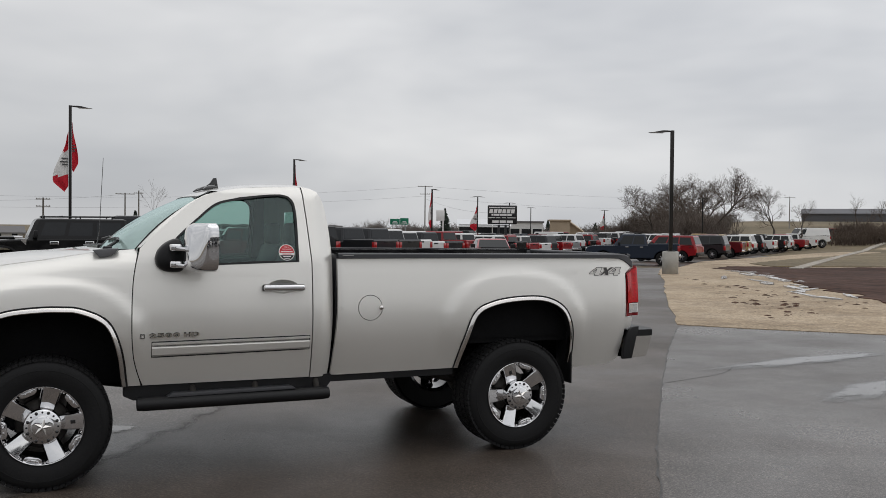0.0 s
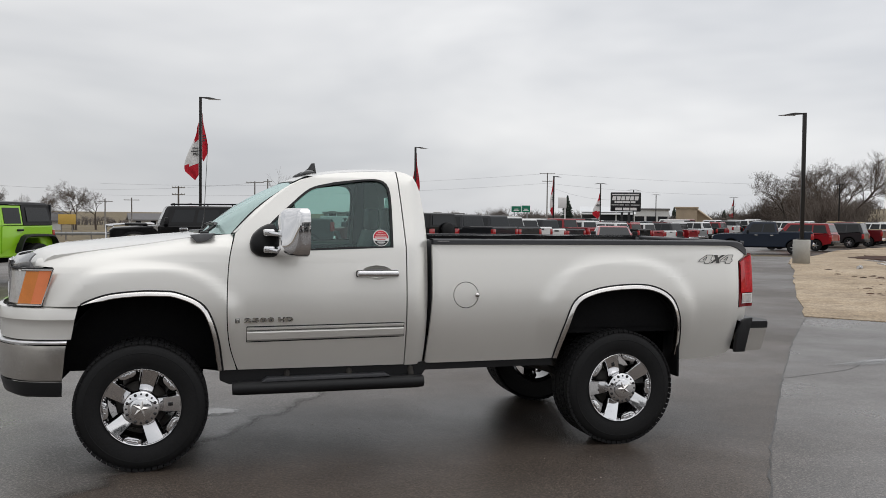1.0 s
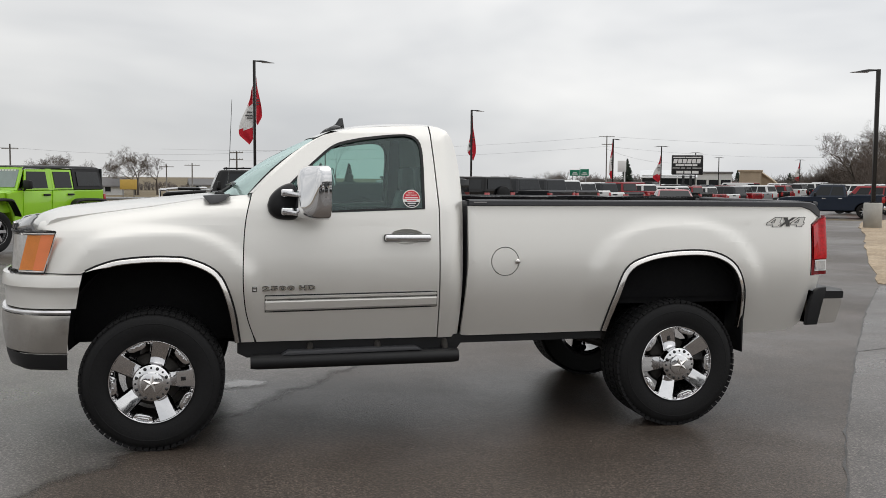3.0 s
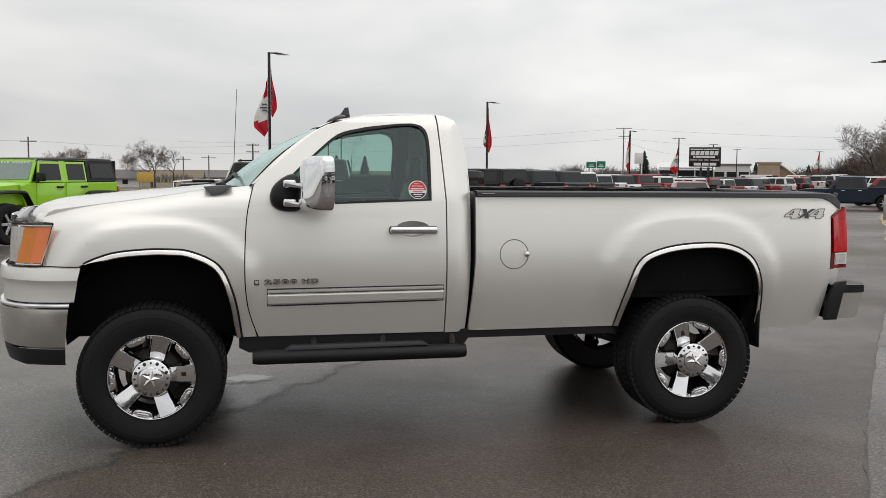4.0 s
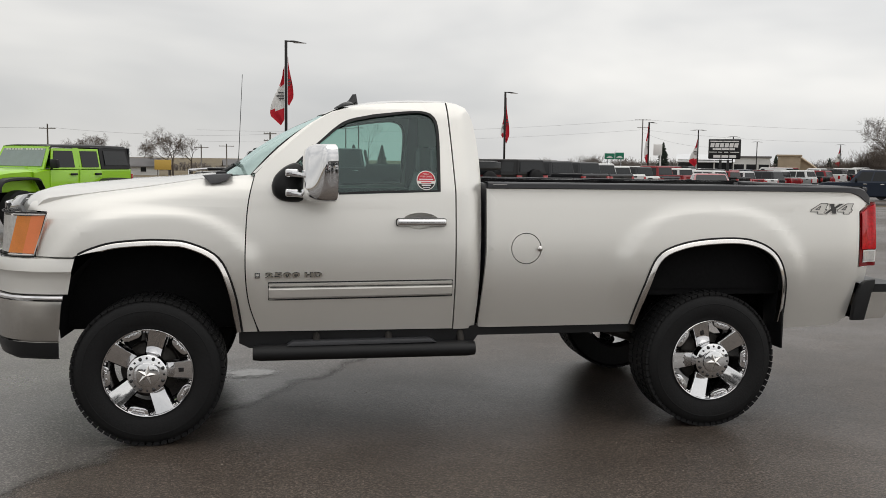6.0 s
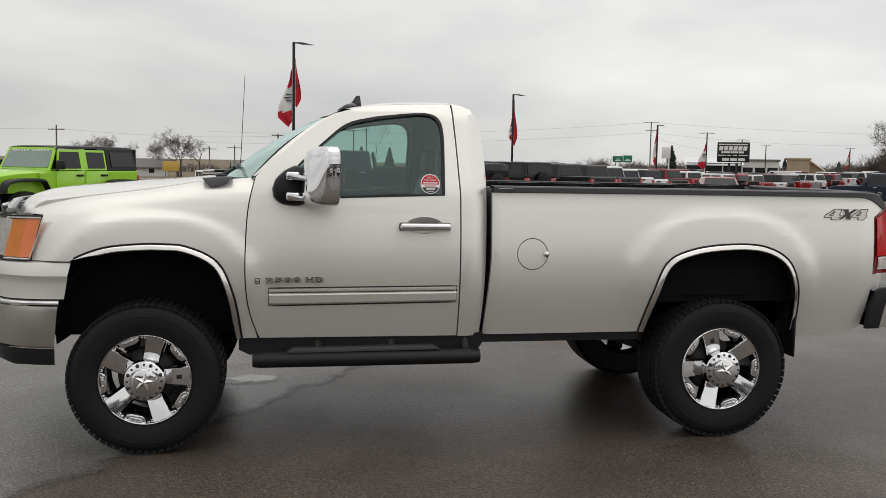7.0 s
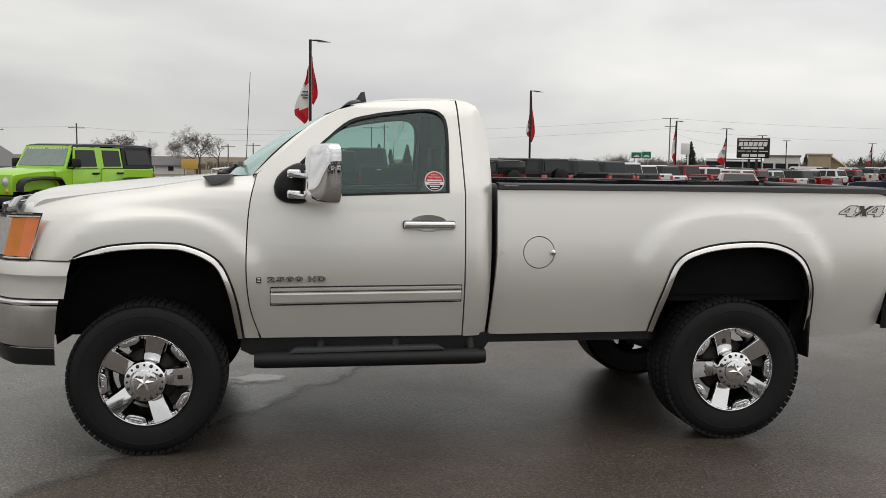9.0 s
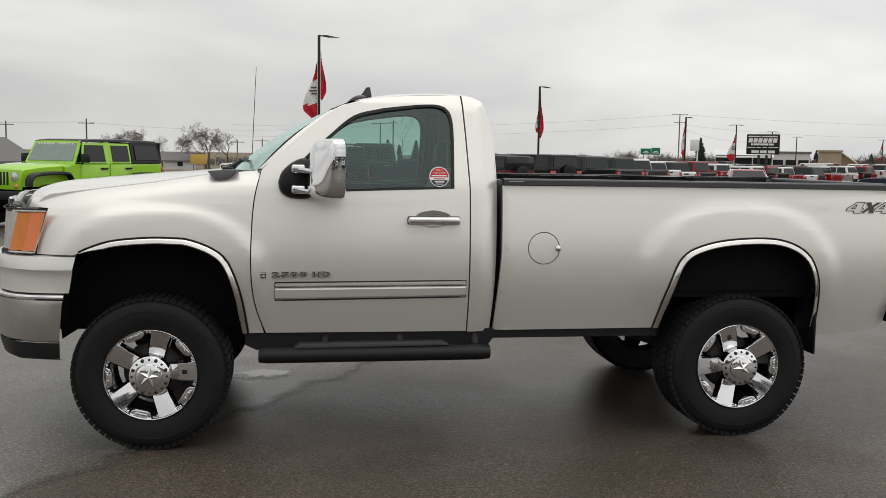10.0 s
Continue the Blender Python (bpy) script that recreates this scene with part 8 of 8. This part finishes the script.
roof_grey = mat("grey_shingles", (0.16, 0.155, 0.155), 0.85, 0, var=0.2, scale=1, fine=12)


def building(name, label, x, y, turn, w, d, h, wall, roof_mat, gable=0.0, windows=0, ww=1.2, wh=1.2, wz=1.2, z0=None):
    t = thing(name, label, "building")
    t.matrix_basis = pose(x, y, gz(x, y) - 0.2 if z0 is None else z0, 0, 0, turn)
    bm = bmesh.new()
    if gable:
        slab(bm, [(-d / 2, 0), (d / 2, 0), (d / 2, h), (0, h + gable), (-d / 2, h)], -w / 2, w / 2, plane="yz")
    else:
        box(bm, -w / 2, w / 2, -d / 2, d / 2, 0, h)
    part("wall", bm, wall, t)
    bm = bmesh.new()
    if gable:
        slab(bm, [(-d / 2 - 0.4, h - 0.30), (0, h + gable + 0.05), (d / 2 + 0.4, h - 0.30), (d / 2 + 0.4, h - 0.12), (0, h + gable + 0.25), (-d / 2 - 0.4, h - 0.12)], -w / 2 - 0.4, w / 2 + 0.4, plane="yz")
    else:
        box(bm, -w / 2 - 0.25, w / 2 + 0.25, -d / 2 - 0.25, d / 2 + 0.25, h, h + 0.35, 0.05)
    part("roof", bm, roof_mat, t)
    for k in range(windows):
        cx = -w / 2 + w * (k + 0.5) / windows
        bm = bmesh.new()
        for a, b, c, e in ((cx - ww / 2 - 0.1, cx + ww / 2 + 0.1, wz - 0.1, wz), (cx - ww / 2 - 0.1, cx + ww / 2 + 0.1, wz + wh, wz + wh + 0.1), (cx - ww / 2 - 0.1, cx - ww / 2, wz, wz + wh), (cx + ww / 2, cx + ww / 2 + 0.1, wz, wz + wh)):
            box(bm, a, b, -d / 2 - 0.06, -d / 2 - 0.004, c, e)
        f = part("window", bm, wall_white, t)
        bm = bmesh.new()
        box(bm, cx - ww / 2, cx + ww / 2, -d / 2 - 0.03, -d / 2 - 0.006, wz, wz + wh)
        part("pane", bm, dark_glass, f)
    return t


building("shed", "long grey shed with a white metal roof", 76.8, 150.2, -25, 9, 7, 3.3, wall_grey, roof_white, 0.9, 3, 3.0, 3.0, 0.4)
building("store", "low storefront with a wide glazed front", 90.5, 163.5, -29, 11, 10, 4.0, wall_white, roof_grey, 0, 5, 1.8, 2.0, 0.8)
building("brick_store", "plain tan brick store", 98.8, 160.0, -30, 4, 7, 4.3, wall_tan, wall_tan, 0)
building("gabled_house", "tan gabled building behind the store", 104.0, 164.6, 55, 4.5, 5, 2.4, wall_tan, wall_tan, 1.7)
building("warehouse", "long low grey warehouse", 42.0, 172.0, -12, 26, 14, 2.6, wall_grey, roof_grey, 0, 8, 1.4, 1.0, 2.0)
building("house", "cream house with a grey roof", -22.4, 64.5, 60, 7, 6, 2.0, wall_yellow, roof_grey, 1.3, 2, 0.8, 0.7, 0.7, z0=-1.1)
building("house", "small white house among trees", -15.4, 126.0, 10, 4.0, 4.0, 1.5, wall_white, roof_grey, 0.7, 1, 0.7, 0.7, 0.6)
building("house", "small white house among trees", -24.0, 138.0, -15, 5, 5, 1.4, wall_white, roof_grey, 0.7, 2, 0.7, 0.7, 0.6)
building("house", "grey house beside the road", -3.4, 150.0, 5, 4.5, 5, 1.5, wall_white, roof_grey, 0.6, 2, 0.8, 0.6, 0.6)
building("hill_building", "long dark two-storey building on the low hill", 262, 206, -47, 76, 16, 3.6, mat("far_dark_wall", (0.10, 0.10, 0.11), 0.8, var=0.15, scale=0.3, fine=2), mat("far_dark_roof", (0.13, 0.13, 0.14), 0.8, var=0.1, scale=0.3, fine=2), 1.4, 0, z0=4.2)

# guard rail and fence along the road on the left
t = thing("guard_rail", "galvanised guard rail on posts beside the road", "guard rail")
t.matrix_basis = pose(-12, 78, gz(-12, 78))
bm = bmesh.new()
rows = [[(x, 0, 0.62), (x, -0.05, 0.58), (x, 0, 0.53), (x, -0.05, 0.47), (x, 0, 0.42)] for x in np.linspace(-30, 16, 24)]
grid_faces(bm, rows)
part("rail", bm, steel, t)
bm = bmesh.new()
box(bm, -0.06, 0.06, 0.0, 0.12, -0.3, 0.68)
POST = mesh_of("post", bm, wood_pole)
for k in range(24):
    piece("post", POST, t, pose(-30 + 2 * k, 0.01, 0))
bm = bmesh.new()
grid_faces(bm, [[(x, 97 + dy, gz(x, 97 + dy) + 0.06) for dy in (0, 5, 10)] for x in np.linspace(-90, 40, 40)])
bmesh.ops.recalc_face_normals(bm, faces=bm.faces)
if sum(f.normal.z for f in bm.faces) < 0:
    bmesh.ops.reverse_faces(bm, faces=bm.faces)
solo("road", bm, asphalt, "damp two-lane road beyond the lot", "road", kind="structure")

# the sales building behind, plain, closing the place
b = building("sales_building", "long plain grey sales building with a flat roof", 4, -70, 180, 44, 14, 4.8, mat("dark_cladding", (0.10, 0.10, 0.10), 0.6, 0, var=0.12, scale=0.4, fine=3), roof_grey, 0, 12, 2.2, 2.0, 0.9)
